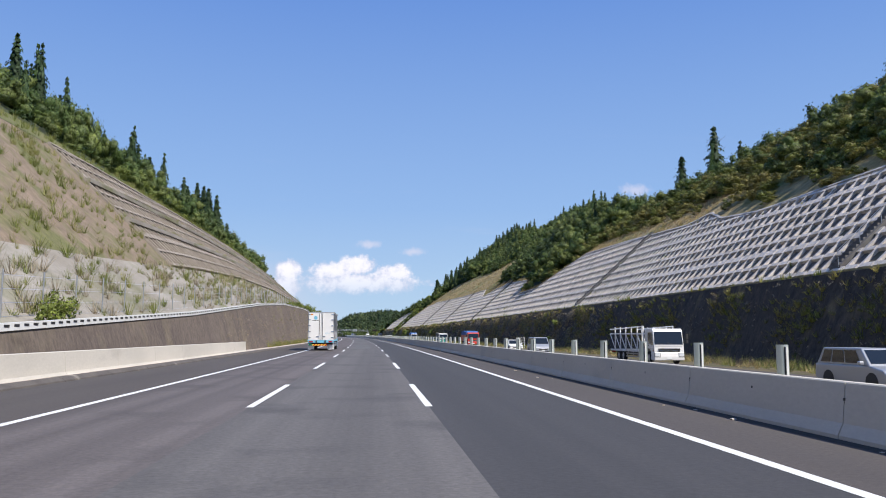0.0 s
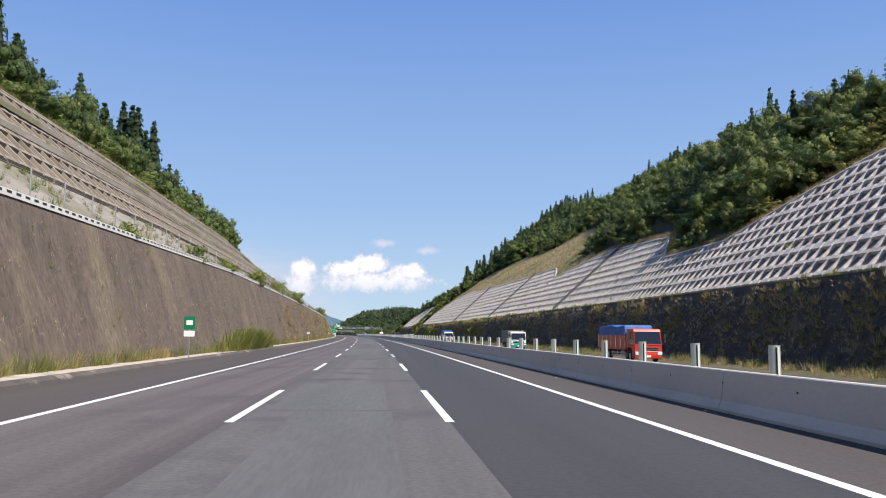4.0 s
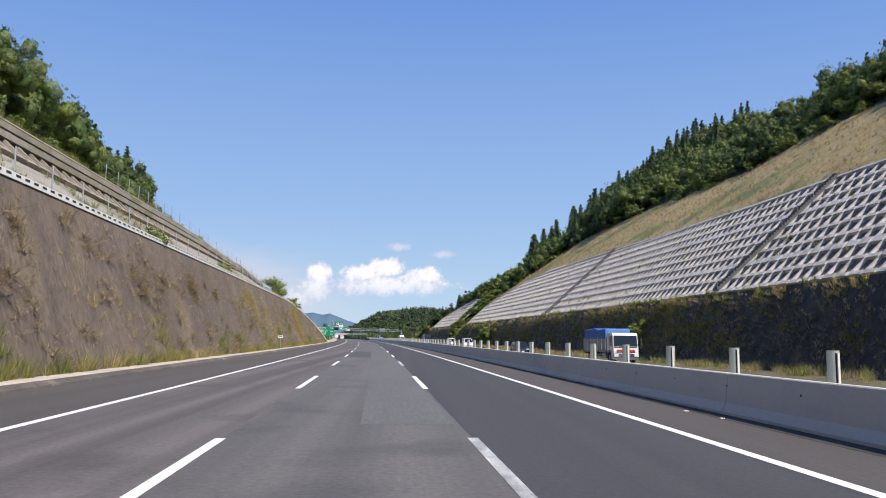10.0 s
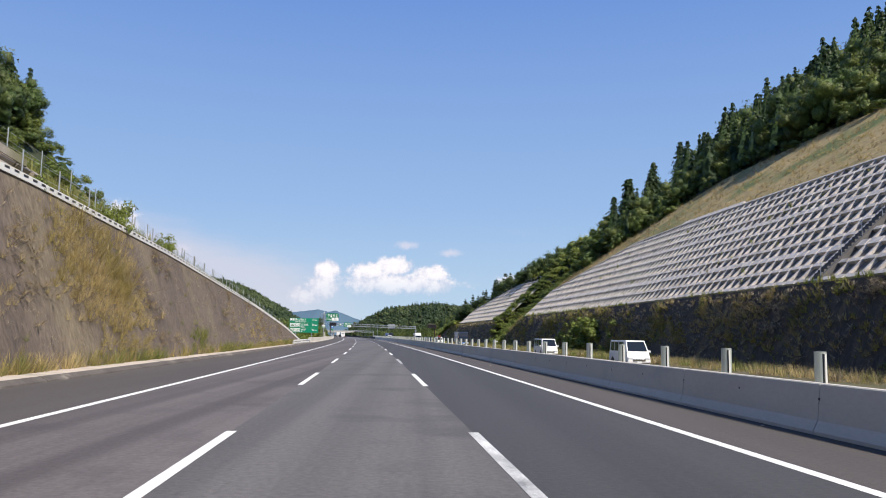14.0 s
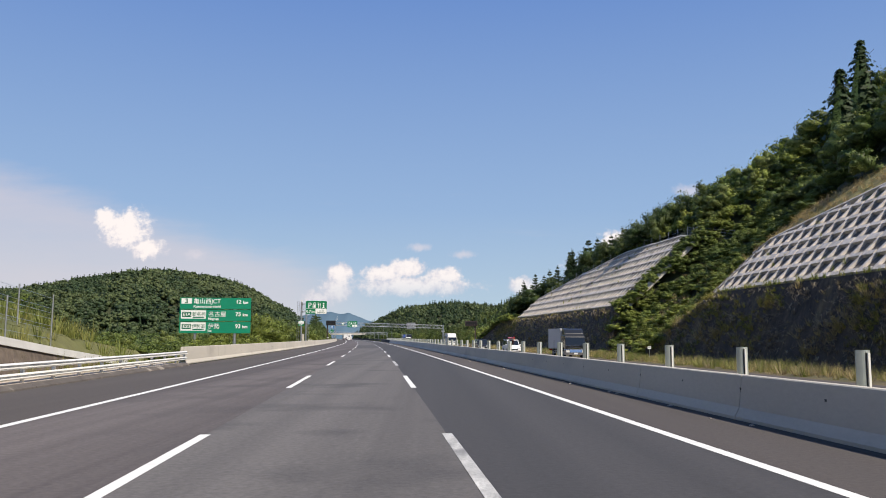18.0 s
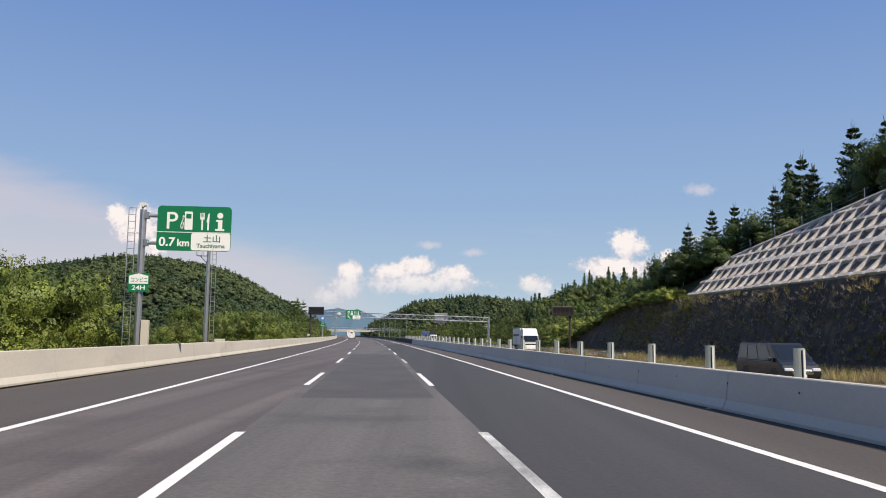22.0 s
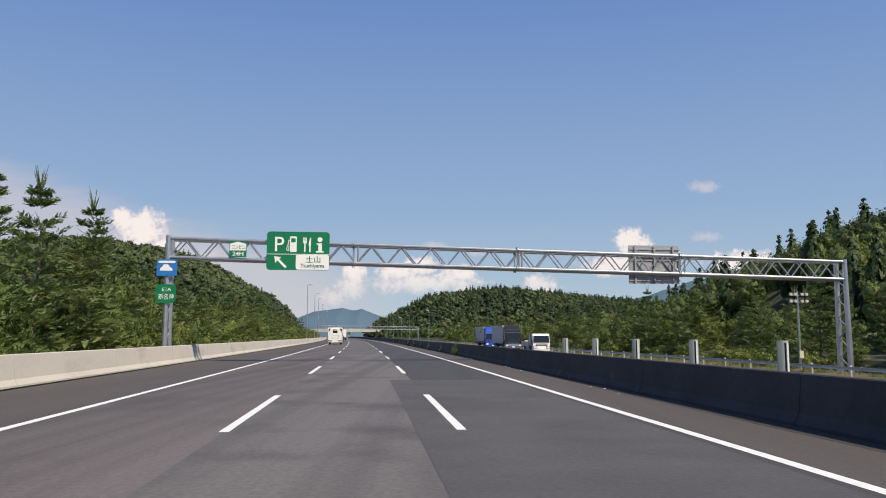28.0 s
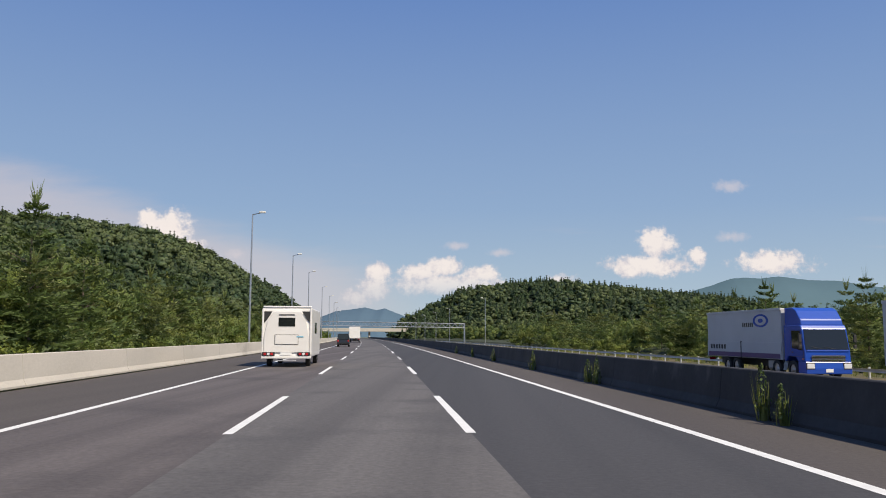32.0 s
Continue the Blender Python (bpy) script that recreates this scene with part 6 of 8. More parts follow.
def cab_of(root, W, hc, H, colour, low, grille, deflector, length=2.1):
    """A cab-over-engine truck cab whose front is at y = 0."""
    w = W / 2 - 0.04
    b = bmesh.new()
    k = hc / 2.9
    prism(b, [(0.0, 0.95), (-0.03, 1.55 * k), (-0.1, 1.8 * k), (-0.27, hc - 0.22), (-0.42, hc), (-length, hc), (-length, 0.95), (-1.95, 0.95), (-1.75, 1.2), (-0.95, 1.2), (-0.75, 0.95)], -w, w, 0.05)
    cab = part("cab", b, colour, root)
    b = bmesh.new()
    prism(b, [(0.06, 0.32), (0.08, 0.6), (0.02, 0.97), (-0.72, 0.97), (-0.75, 0.4), (-0.6, 0.32)], -w, w, 0.04)
    part("bumper", b, low, cab)
    quad("windscreen", cab, GLASS, [(-w + 0.06, -0.03, 1.6 * k), (w - 0.06, -0.03, 1.6 * k), (w - 0.1, -0.245, hc - 0.24), (-w + 0.1, -0.245, hc - 0.24)])
    part("front_band", boxed(-w + 0.1, w - 0.1, -0.03, 0.012, 1.5 * k, 1.57 * k, bevel=0.01), low, cab)
    for sx in (-1, 1):
        quad("side_window", cab, GLASS, [(sx * (w + 0.004), -0.2, 1.54 * k), (sx * (w + 0.004), -1.3, 1.66 * k), (sx * (w + 0.004), -1.3, hc - 0.3), (sx * (w + 0.004), -0.42, hc - 0.3)])
        lampbox = part("headlight", boxed(sx * (w - 0.24) - 0.22, sx * (w - 0.24) + 0.22, 0.02, 0.1, 0.6, 0.88, bevel=0.04), LAMP_LENS, cab)
        part("light_surround", boxed(sx * (w - 0.24) - 0.24, sx * (w - 0.24) + 0.24, 0.03, 0.085, 0.56, 0.92, bevel=0.02), CHASSIS, lampbox)
        part("indicator", boxed(sx * (w - 0.04) - 0.03, sx * (w - 0.04) + 0.045, -0.3, -0.12, 1.06, 1.14, bevel=0.02), AMBER, cab)
        for ya, yb, za, zb in ((-0.16, -0.14, 1.0, 1.54 * k), (-1.42, -1.4, 1.22, hc - 0.25), (-1.42, -0.14, 1.2, 1.22)):
            part("door_seam", boxed(sx * (w + 0.002) - 0.004, sx * (w + 0.002) + 0.004, ya, yb, za, zb), CHASSIS, cab)
        b = bmesh.new()
        rod(b, (sx * w, -0.25, hc - 0.5), (sx * (w + 0.3), 0.0, hc - 0.45), 0.02, 6)
        rod(b, (sx * (w + 0.3), 0.0, hc - 0.45), (sx * (w + 0.3), 0.0, 1.75), 0.02, 6)
        box(b, sx * (w + 0.26) - 0.08, sx * (w + 0.26) + 0.08, -0.05, 0.05, 1.98, 2.38, 0.02)
        box(b, sx * (w + 0.26) - 0.08, sx * (w + 0.26) + 0.08, -0.05, 0.05, 1.65, 1.85, 0.02)
        part("mirror", b, CHASSIS, cab)
        part("door_handle", boxed(sx * w - 0.02, sx * w + 0.02, -1.3, -1.15, 1.42, 1.48), CHASSIS, cab)
    b = bmesh.new()
    box(b, -w + 0.35, w - 0.35, -0.02, 0.03, 0.98, 1.3 * k, 0.01)
    part("grille", b, CHASSIS, cab)
    for z in (1.02, 1.18 * k):
        part("grille_bar", boxed(-w + 0.32, w - 0.32, 0.02, 0.05, z, z + 0.09, bevel=0.01), grille, cab)
    part("number_plate", boxed(-0.2, 0.2, 0.08, 0.095, 0.42, 0.6), SIGN_W, cab)
    for sx in (-0.45, 0.25):
        b = bmesh.new()
        rod(b, (sx, -0.03, 1.62 * k), (sx + 0.6, -0.05, 1.74 * k), 0.012, 5)
        part("wiper", b, CHASSIS, cab)
    if deflector:
        b = bmesh.new()
        prism(b, [(-0.42, hc - 0.03), (-0.5, hc + 0.3 * (H - hc)), (-0.95, H - 0.14), (-1.3, H), (-length, H), (-length, hc - 0.03)], -w + 0.08, w - 0.08, 0.05)
        part("wind_deflector", b, colour, cab)
    return cab


def truck(name, label, m, W, H, L, cab_h, colour, low, box_m, kind="box", grille=None, deflector=True, r=0.5, axles=(1.35, 6.9, 8.1), stripe=None, oval=False, lettered=False):
    root = thing(name, m, label, "truck")
    cab_of(root, W, cab_h, H, colour, low, grille or CHROME, deflector)
    w = W / 2
    part("chassis", boxed(-0.45, 0.45, -L + 0.2, -0.6, 0.55, 0.95, bevel=0.02), CHASSIS, root)
    for a in axles:
        for sx in (-1, 1):
            wheel(root, sx * (w - 0.18), -a, r, 0.28)
    y0, y1 = -2.25, -L
    if kind == "box":
        body = part("cargo_box", boxed(-w, w, y1, y0, 1.0, H, bevel=0.03), box_m, root)
        for sx in (-1, 1):
            part("lower_panel", boxed(sx * (w + 0.012) - 0.012, sx * (w + 0.012) + 0.012, y1 + 0.1, y0 - 0.08, 1.05, 1.95, bevel=0.006), box_m, body)
            for k in range(3):
                yy = y1 + 0.1 + (y0 - y1 - 0.2) * k / 2
                part("post", boxed(sx * (w + 0.02) - 0.02, sx * (w + 0.02) + 0.02, yy - 0.05, yy + 0.05, 1.0, 2.0), CHASSIS if k == 1 else box_m, body)
            part("top_rail", boxed(sx * w - 0.04, sx * w + 0.04, y1, y0, H - 0.12, H + 0.02, bevel=0.01), BOX_GREY, body)
            if stripe:
                part("stripe", boxed(sx * (w + 0.026) - 0.004, sx * (w + 0.026) + 0.004, y1 + 0.12, y0 - 0.1, 1.05, 1.32), stripe, body)
        if lettered:
            b = bmesh.new()
            for k in range(10):
                box(b, w + 0.002, w + 0.008, y1 + 0.5 + k * 0.48, y1 + 0.5 + k * 0.48 + 0.34, 2.3, 2.66)
            part("name_bars", b, CHASSIS, body)
        if oval:
            for q, mm, e in ((0.62, BODY_B, 0.0), (0.44, box_m, 0.004), (0.2, BODY_B, 0.008)):
                b = bmesh.new()
                ring = [b.verts.new((w + 0.006 + e, -4.6 + 1.5 * q * math.cos(2 * math.pi * k / 28), 3.2 + 0.62 * q * math.sin(2 * math.pi * k / 28))) for k in range(28)]
                b.faces.new(ring)
                part("oval_mark", b, mm, body)
            b = bmesh.new()
            for k in range(6):
                box(b, w + 0.002, w + 0.006, -6.9 + k * 0.24, -6.9 + k * 0.24 + 0.16, 2.85, 3.1)
                box(b, w + 0.026, w + 0.03, -11.5 + k * 0.4, -11.5 + k * 0.4 + 0.26, 1.5, 1.78)
            part("name_bars", b, CHASSIS, body)
    elif kind == "dump":
        b = bmesh.new()
        prism(b, [(y0, 1.05), (y0 + 0.05, H), (y1, H), (y1, 1.05)], -w, w, 0.0)
        body = part("tipper_body", b, box_m, root)
        for sx in (-1, 1):
            for k in range(8):
                yy = y1 + 0.1 + (y0 - y1 - 0.2) * k / 7
                part("rib", boxed(sx * (w + 0.03) - 0.03, sx * (w + 0.03) + 0.03, yy - 0.05, yy + 0.05, 1.1, H), box_m, body)
            part("top_rail", boxed(sx * w - 0.07, sx * w + 0.07, y1, y0, H - 0.08, H + 0.06, bevel=0.02), box_m, body)
        part("load_sheet", boxed(-w + 0.1, w - 0.1, y1 + 0.1, y0 - 0.1, H, H + 0.04), CHASSIS, body)
    elif kind == "tarp":
        body = part("flat_bed", boxed(-w, w, y1, y0, 1.0, 1.25, bevel=0.02), box_m, root)
        for sx in (-1, 1):
            for k in range(7):
                yy = y1 + 0.05 + (y0 - y1 - 0.1) * k / 6
                part("stake", boxed(sx * w - 0.04, sx * w + 0.04, yy - 0.05, yy + 0.05, 1.2, 2.5), CHROME, body)
            part("side_board", boxed(sx * w - 0.03, sx * w + 0.03, y1, y0, 1.25, 2.3, bevel=0.01), box_m, body)
        b = bmesh.new()
        prism(b, [(y0, 2.2), (y0 - 0.3, H), (y0 - 2.5, H - 0.15), (y0 - 4.0, H + 0.05), (y1 + 0.5, H - 0.1), (y1, 2.2)], -w - 0.04, w + 0.04, 0.12)
        part("tarpaulin", b, TARP, body, "creased blue tarpaulin over the load")
    elif kind == "flat":
        body = part("flat_bed", boxed(-w, w, y1, y0, 0.85, 1.0, bevel=0.02), box_m, root)
        for sx in (-1, 1):
            part("side_board", boxed(sx * w - 0.025, sx * w + 0.025, y1, y0, 1.0, 1.42, bevel=0.01), box_m, body)
        part("tail_board", boxed(-w, w, y1, y1 + 0.05, 1.0, 1.42), box_m, body)
        part("head_board", boxed(-w, w, y0 - 0.06, y0, 1.0, 1.9), box_m, body)
    elif kind == "carrier":
        body = part("lower_deck", boxed(-w, w, y1, y0, 0.9, 1.05, bevel=0.02), box_m, root)
        part("upper_deck", boxed(-w, w, y1, y0, 2.35, 2.45, bevel=0.02), box_m, body)
        for sx in (-1, 1):
            b = bmesh.new()
            n = 6
            for k in range(n):
                ya, yb = y0 + (y1 - y0) * k / n, y0 + (y1 - y0) * (k + 1) / n
                rod(b, (sx * w, ya, 1.0), (sx * w, ya, 3.0), 0.05, 6)
                rod(b, (sx * w, ya, 1.0), (sx * w, yb, 2.4), 0.04, 6)
            rod(b, (sx * w, y0, 3.0), (sx * w, y1, 2.8), 0.05, 6)
            part("side_truss", b, box_m, body)
    for sx in (-1, 1):
        b = bmesh.new()
        for z in (0.5, 0.75):
            box(b, sx * (w - 0.04) - 0.02, sx * (w - 0.04) + 0.02, -axles[1] + 0.9, -axles[0] - 0.9, z - 0.05, z + 0.05)
        for k in range(4):
            yy = -axles[1] + 1.0 + (axles[1] - axles[0] - 2.0) * k / 3
            rod(b, (sx * (w - 0.08), yy, 0.45), (sx * (w - 0.2), yy, 1.0), 0.03, 6)
        part("side_guard", b, ALU, root)
        part("tail_light", boxed(sx * (w - 0.3) - 0.2, sx * (w - 0.3) + 0.2, y1 - 0.04, y1, 0.75, 0.9), RED_LENS, root)
    part("fuel_tank", boxed(w - 0.75, w - 0.15, -4.2, -3.0, 0.45, 0.95, bevel=0.08), ALU, root)
    return root


def opposite(s, x):
    return facing(s, x, -0.02 - 0.0459 * (x - 10.4), 180)


def car(name, label, m, L, W, H, colour, roof=(0.18, 0.3, 0.72, 0.97), hood=0.62, belt=0.58, category="car", extra=None):
    """A passenger car whose front is at y = 0. roof: where the windscreen starts and ends and the rear window ends and starts, as parts of the length."""
    root = thing(name, m, label, category)
    w = W / 2
    zb = H * belt
    b = bmesh.new()
    prism(b, [(0.0, 0.35), (-0.02, 0.62), (-0.25, zb * 0.86), (-L * roof[0], zb), (-L * 0.985, zb), (-L, zb * 0.6), (-L, 0.4), (-L + 0.15, 0.25), (-0.2, 0.22)], -w, w, 0.06)
    body = part("body", b, colour, root)
    for sx in (-1, 1):
        for yy in (-L * 0.19, -L * 0.79):
            b = bmesh.new()
            rod(b, (sx * (w - 0.05), yy, 0.33), (sx * (w + 0.006), yy, 0.33), 0.38, 18)
            part("wheel_arch", b, CHASSIS, body)
    # greenhouse
    ti = 0.14
    lo = [(-L * roof[0], zb), (-L * roof[3], zb)]
    hi = [(-L * roof[1], H), (-L * roof[2] if roof[2] < roof[3] else -L * roof[3], H)]
    b = bmesh.new()
    v = [b.verts.new(p) for p in ((-w + 0.03, lo[0][0], zb), (w - 0.03, lo[0][0], zb), (w - 0.03, lo[1][0], zb), (-w + 0.03, lo[1][0], zb),
                                  (-w + ti, hi[0][0], H), (w - ti, hi[0][0], H), (w - ti, hi[1][0], H), (-w + ti, hi[1][0], H))]
    for f in ((0, 1, 5, 4), (1, 2, 6, 5), (2, 3, 7, 6), (3, 0, 4, 7), (4, 5, 6, 7)):
        b.faces.new([v[i] for i in f])
    bmesh.ops.recalc_face_normals(b, faces=b.faces)
    bmesh.ops.bevel(b, geom=list(b.edges), offset=0.04, segments=2, affect="EDGES", profile=0.5)
    part("cabin", b, colour, body)

    def mixp(p, q, t):
        return tuple(a + (c - a) * t for a, c in zip(p, q))

    P = [(-w + 0.03, lo[0][0], zb), (w - 0.03, lo[0][0], zb), (w - 0.03, lo[1][0], zb), (-w + 0.03, lo[1][0], zb), (-w + ti, hi[0][0], H), (w - ti, hi[0][0], H), (w - ti, hi[1][0], H), (-w + ti, hi[1][0], H)]

    def pane(nm, i, j, k, l, d, u0=0.06, u1=0.94, t0=0.1, t1=0.88):
        a, c = mixp(P[i], P[j], u0), mixp(P[i], P[j], u1)
        e, f = mixp(P[l], P[k], u0), mixp(P[l], P[k], u1)
        pts = [mixp(a, e, t0), mixp(c, f, t0), mixp(c, f, t1), mixp(a, e, t1)]
        quad(nm, body, GLASS, [tuple(x + y for x, y in zip(p, d)) for p in pts])

    pane("windscreen", 0, 1, 5, 4, (0, 0.014, 0.01))
    pane("rear_window", 2, 3, 7, 6, (0, -0.014, 0.01))
    for sx, (i, j, k, l) in ((1, (1, 2, 6, 5)), (-1, (0, 3, 7, 4))):
        for u0, u1 in ((0.14, 0.42), (0.45, 0.7), (0.73, 0.93)):
            pane("side_window", i, j, k, l, (sx * 0.014, 0, 0.004), u0, u1, 0.1, 0.86)
    for sx in (-1, 1):
        part("headlight", boxed(sx * (w - 0.25) - 0.2, sx * (w - 0.25) + 0.2, -0.16, 0.0, 0.6, 0.74, bevel=0.03), LAMP_LENS, body)
        part("tail_light", boxed(sx * (w - 0.14) - 0.1, sx * (w - 0.14) + 0.1, -L - 0.01, -L + 0.05, zb * 0.7, zb * 0.95, bevel=0.02), RED_LENS, body)
        part("door_mirror", boxed(sx * (w + 0.1) - 0.1, sx * (w + 0.1) + 0.1, -L * roof[1] + 0.25, -L * roof[1] + 0.4, zb, zb + 0.16, bevel=0.04), colour, body)
        for yy in (-L * 0.19, -L * 0.79):
            wheel(root, sx * (w - 0.1), yy, 0.33, 0.2)
    part("grille", boxed(-w * 0.55, w * 0.55, -0.03, 0.015, 0.45, 0.62, bevel=0.01), CHROME, body)
    part("number_plate", boxed(-0.18, 0.18, 0.0, 0.03, 0.32, 0.44), SIGN_W, body)
    if extra:
        extra(root)
    return root


# ---- the long wing-body truck in the slow lane ----
def wing_truck():
    W, H, L = 2.62, 3.92, 12.1
    w = W / 2
    root = thing("wing_truck", facing(95.7, -4.33, 0), "long white and light blue truck with ribbed aluminium sides", "truck")
    cab_of(root, W, 2.9, H, BODY_W, BODY_LB, CHROME, True, 2.2)
    part("chassis", boxed(-0.45, 0.45, -L + 0.2, -0.6, 0.55, 0.95, bevel=0.02), CHASSIS, root)
    for a in (1.0, 2.75, 7.15, 8.35):
        for sx in (-1, 1):
            wheel(root, sx * (w - 0.2), -a, 0.5, 0.3)
    y0, y1 = -2.3, -L + 0.05
    body = part("cargo_box", boxed(-w + 0.03, w - 0.03, y1, y0, 1.06, H - 0.02, bevel=0.02), ALU_BODY, root)
    for sx in (-1, 1):
        # ribbed upper wing
        n = 46
        ring = []
        for k in range(n):
            z = 2.0 + (H - 0.16 - 2.0) * k / n
            dz = (H - 0.16 - 2.0) / n
            ring += [(w - 0.02, z), (w + 0.018, z + dz * 0.3), (w + 0.018, z + dz * 0.6), (w - 0.02, z + dz * 0.9)]
        vs, fs = [], []
        for yy in (y1 + 0.06, y0 - 0.06):
            vs += [(sx * x, yy, z) for x, z in ring]
        k = len(ring)
        fs = [(i, i + 1, i + 1 + k, i + k) for i in range(k - 1)]
        mesh_object("ribbed_wing", vs, fs, ALU_BODY, parent=body, label="ribbed bare aluminium wing panel")
        part("wing_rail", boxed(sx * w - 0.03, sx * w + 0.03, y1, y0, H - 0.18, H + 0.02, bevel=0.015), ALU, body)
        part("waist_rail", boxed(sx * w - 0.03, sx * w + 0.035, y1, y0, 1.86, 2.02, bevel=0.015), ALU, body)
        for k in range(3):
            ya, yb = y1 + 0.08 + (y0 - y1 - 0.16) * k / 3, y1 + 0.08 + (y0 - y1 - 0.16) * (k + 1) / 3
            part("drop_side", boxed(sx * w - 0.02, sx * w + 0.015, ya + 0.05, yb - 0.05, 1.1, 1.84, bevel=0.008), ALU_BODY, body)
            part("hinge_post", boxed(sx * w - 0.02, sx * w + 0.035, ya - 0.05, ya + 0.05, 1.0, 1.88, bevel=0.008), BODY_W, body)
        part("sill", boxed(sx * w - 0.04, sx * w + 0.03, y1, y0, 0.95, 1.08, bevel=0.01), BODY_LB, body, "light blue sill rail")
        b = bmesh.new()
        yy = y1 + 0.3
        while yy < y0:
            box(b, sx * (w + 0.02) - 0.03, sx * (w + 0.02) + 0.03, yy - 0.06, yy + 0.06, 0.98, 1.1)
            yy += 0.42
        part("latches", b, BODY_LB, body)
        for ya, yb in ((-6.4, -3.5), (-11.9, -9.0)):
            b = bmesh.new()
            for z in (0.5, 0.76):
                box(b, sx * (w - 0.05) - 0.025, sx * (w - 0.05) + 0.025, ya, yb, z - 0.06, z + 0.06)
            for k in range(4):
                q = ya + 0.3 + (yb - ya - 0.6) * k / 3
                rod(b, (sx * (w - 0.06), q, 0.42), (sx * (w - 0.15), q, 0.85), 0.035, 6)
                rod(b, (sx * (w - 0.15), q, 0.85), (sx * (w - 0.4), q, 0.98), 0.035, 6)
            part("side_guard", b, ALU, root)
        part("lower_door_panel", boxed(sx * (w - 0.035) - 0.02, sx * (w - 0.035) + 0.02, -0.72, -0.04, 0.95, 1.3, bevel=0.015), BODY_LB, root, "light blue lower door panel")
        part("arch_liner", boxed(sx * (w - 0.2) - 0.19, sx * (w - 0.2) + 0.1, -1.9, -0.76, 0.9, 1.22, bevel=0.04), CHASSIS, root)
        part("mud_flap", boxed(sx * (w - 0.3) - 0.32, sx * (w - 0.3) + 0.32, y1 + 0.35, y1 + 0.38, 0.12, 0.62), BODY_W, root)
    # company mark: a slanted red bar and plain dark bars
    flat = [(0.0, 1.72), (0.22, 1.72), (0.08, 1.26), (-0.14, 1.26)]
    b = bmesh.new()
    b.faces.new([b.verts.new((w + 0.02, -11.1 + y * 0.6, z)) for y, z in flat])
    part("red_mark", b, BODY_R, body)
    b = bmesh.new()
    for k in range(7):
        box(b, w + 0.016, w + 0.02, -10.95 + k * 0.23, -10.95 + k * 0.23 + 0.14, 1.3, 1.5 + (0.16 if k % 3 == 0 else 0))
    part("name_bars", b, CHASSIS, body)
    # rear doors
    for sx in (-1, 1):
        door = part("rear_door", boxed(min(sx * 0.03, sx * (w - 0.06)), max(sx * 0.03, sx * (w - 0.06)), y1 - 0.05, y1, 1.08, H - 0.08, bevel=0.015), BODY_W, root, "white rear door")
        for z in (1.35, 1.95, 2.55, 3.15, 3.7):
            part("hinge", boxed(sx * (w - 0.14) - 0.14, sx * (w - 0.14) + 0.14, y1 - 0.1, y1 - 0.05, z - 0.04, z + 0.04, bevel=0.015), CHROME, door)
        b = bmesh.new()
        rod(b, (sx * 0.16, y1 - 0.08, 1.1), (sx * 0.16, y1 - 0.08, H - 0.12), 0.025, 8)
        part("lock_bar", b, CHROME, door)
        part("lock_handle", boxed(sx * 0.3 - 0.17, sx * 0.3 + 0.17, y1 - 0.11, y1 - 0.06, 1.42, 1.5, bevel=0.01), CHROME, door)
        part("tail_light", boxed(sx * (w - 0.32) - 0.19, sx * (w - 0.32) + 0.19, y1 - 0.09, y1 - 0.05, 0.86, 1.0, bevel=0.01), RED_LENS, root)
        part("buffer", boxed(sx * 0.45 - 0.07, sx * 0.45 + 0.07, y1 - 0.12, y1 - 0.05, 0.72, 1.05, bevel=0.02), CHASSIS, root)
    part("rear_beam", boxed(-w, w, y1 - 0.06, y1 + 0.1, 0.8, 1.07, bevel=0.02), BODY_LB, root, "light blue rear beam")
    part("roof_beam", boxed(-w, w, y1 - 0.06, y1 + 0.05, H - 0.09, H + 0.02, bevel=0.02), ALU, root)
    refl = part("reflector_board", boxed(-0.85, 0.6, y1 - 0.09, y1 - 0.06, 0.5, 0.66), REFLECT_Y, root, "yellow and red striped reflector board")
    for k in range(5):
        x = -0.8 + k * 0.3
        quad("red_stripe", refl, RED_LENS, [(x, y1 - 0.094, 0.5), (x + 0.14, y1 - 0.094, 0.5), (x + 0.26, y1 - 0.094, 0.66), (x + 0.12, y1 - 0.094, 0.66)])
    part("number_plate", boxed(-1.2, -0.88, y1 - 0.08, y1 - 0.06, 0.52, 0.72), SIGN_DG, root)
    b = bmesh.new()
    rod(b, (-0.55, y1 - 0.051, 3.35), (-0.55, y1 - 0.056, 3.35), 0.19, 24)
    part("round_mark", b, BODY_LB, root)
    b = bmesh.new()
    box(b, -0.9, -0.2, y1 - 0.056, y1 - 0.05, 3.04, 3.09)
    part("name_bar", b, CHASSIS, root)
    part("orange_label", boxed(-1.12, -0.82, y1 - 0.056, y1 - 0.05, 3.62, 3.74), AMBER, root)
    words("311221", 0.16, 0.42, 1.72, BODY_LB, root, y1 - 0.054)


wing_truck()


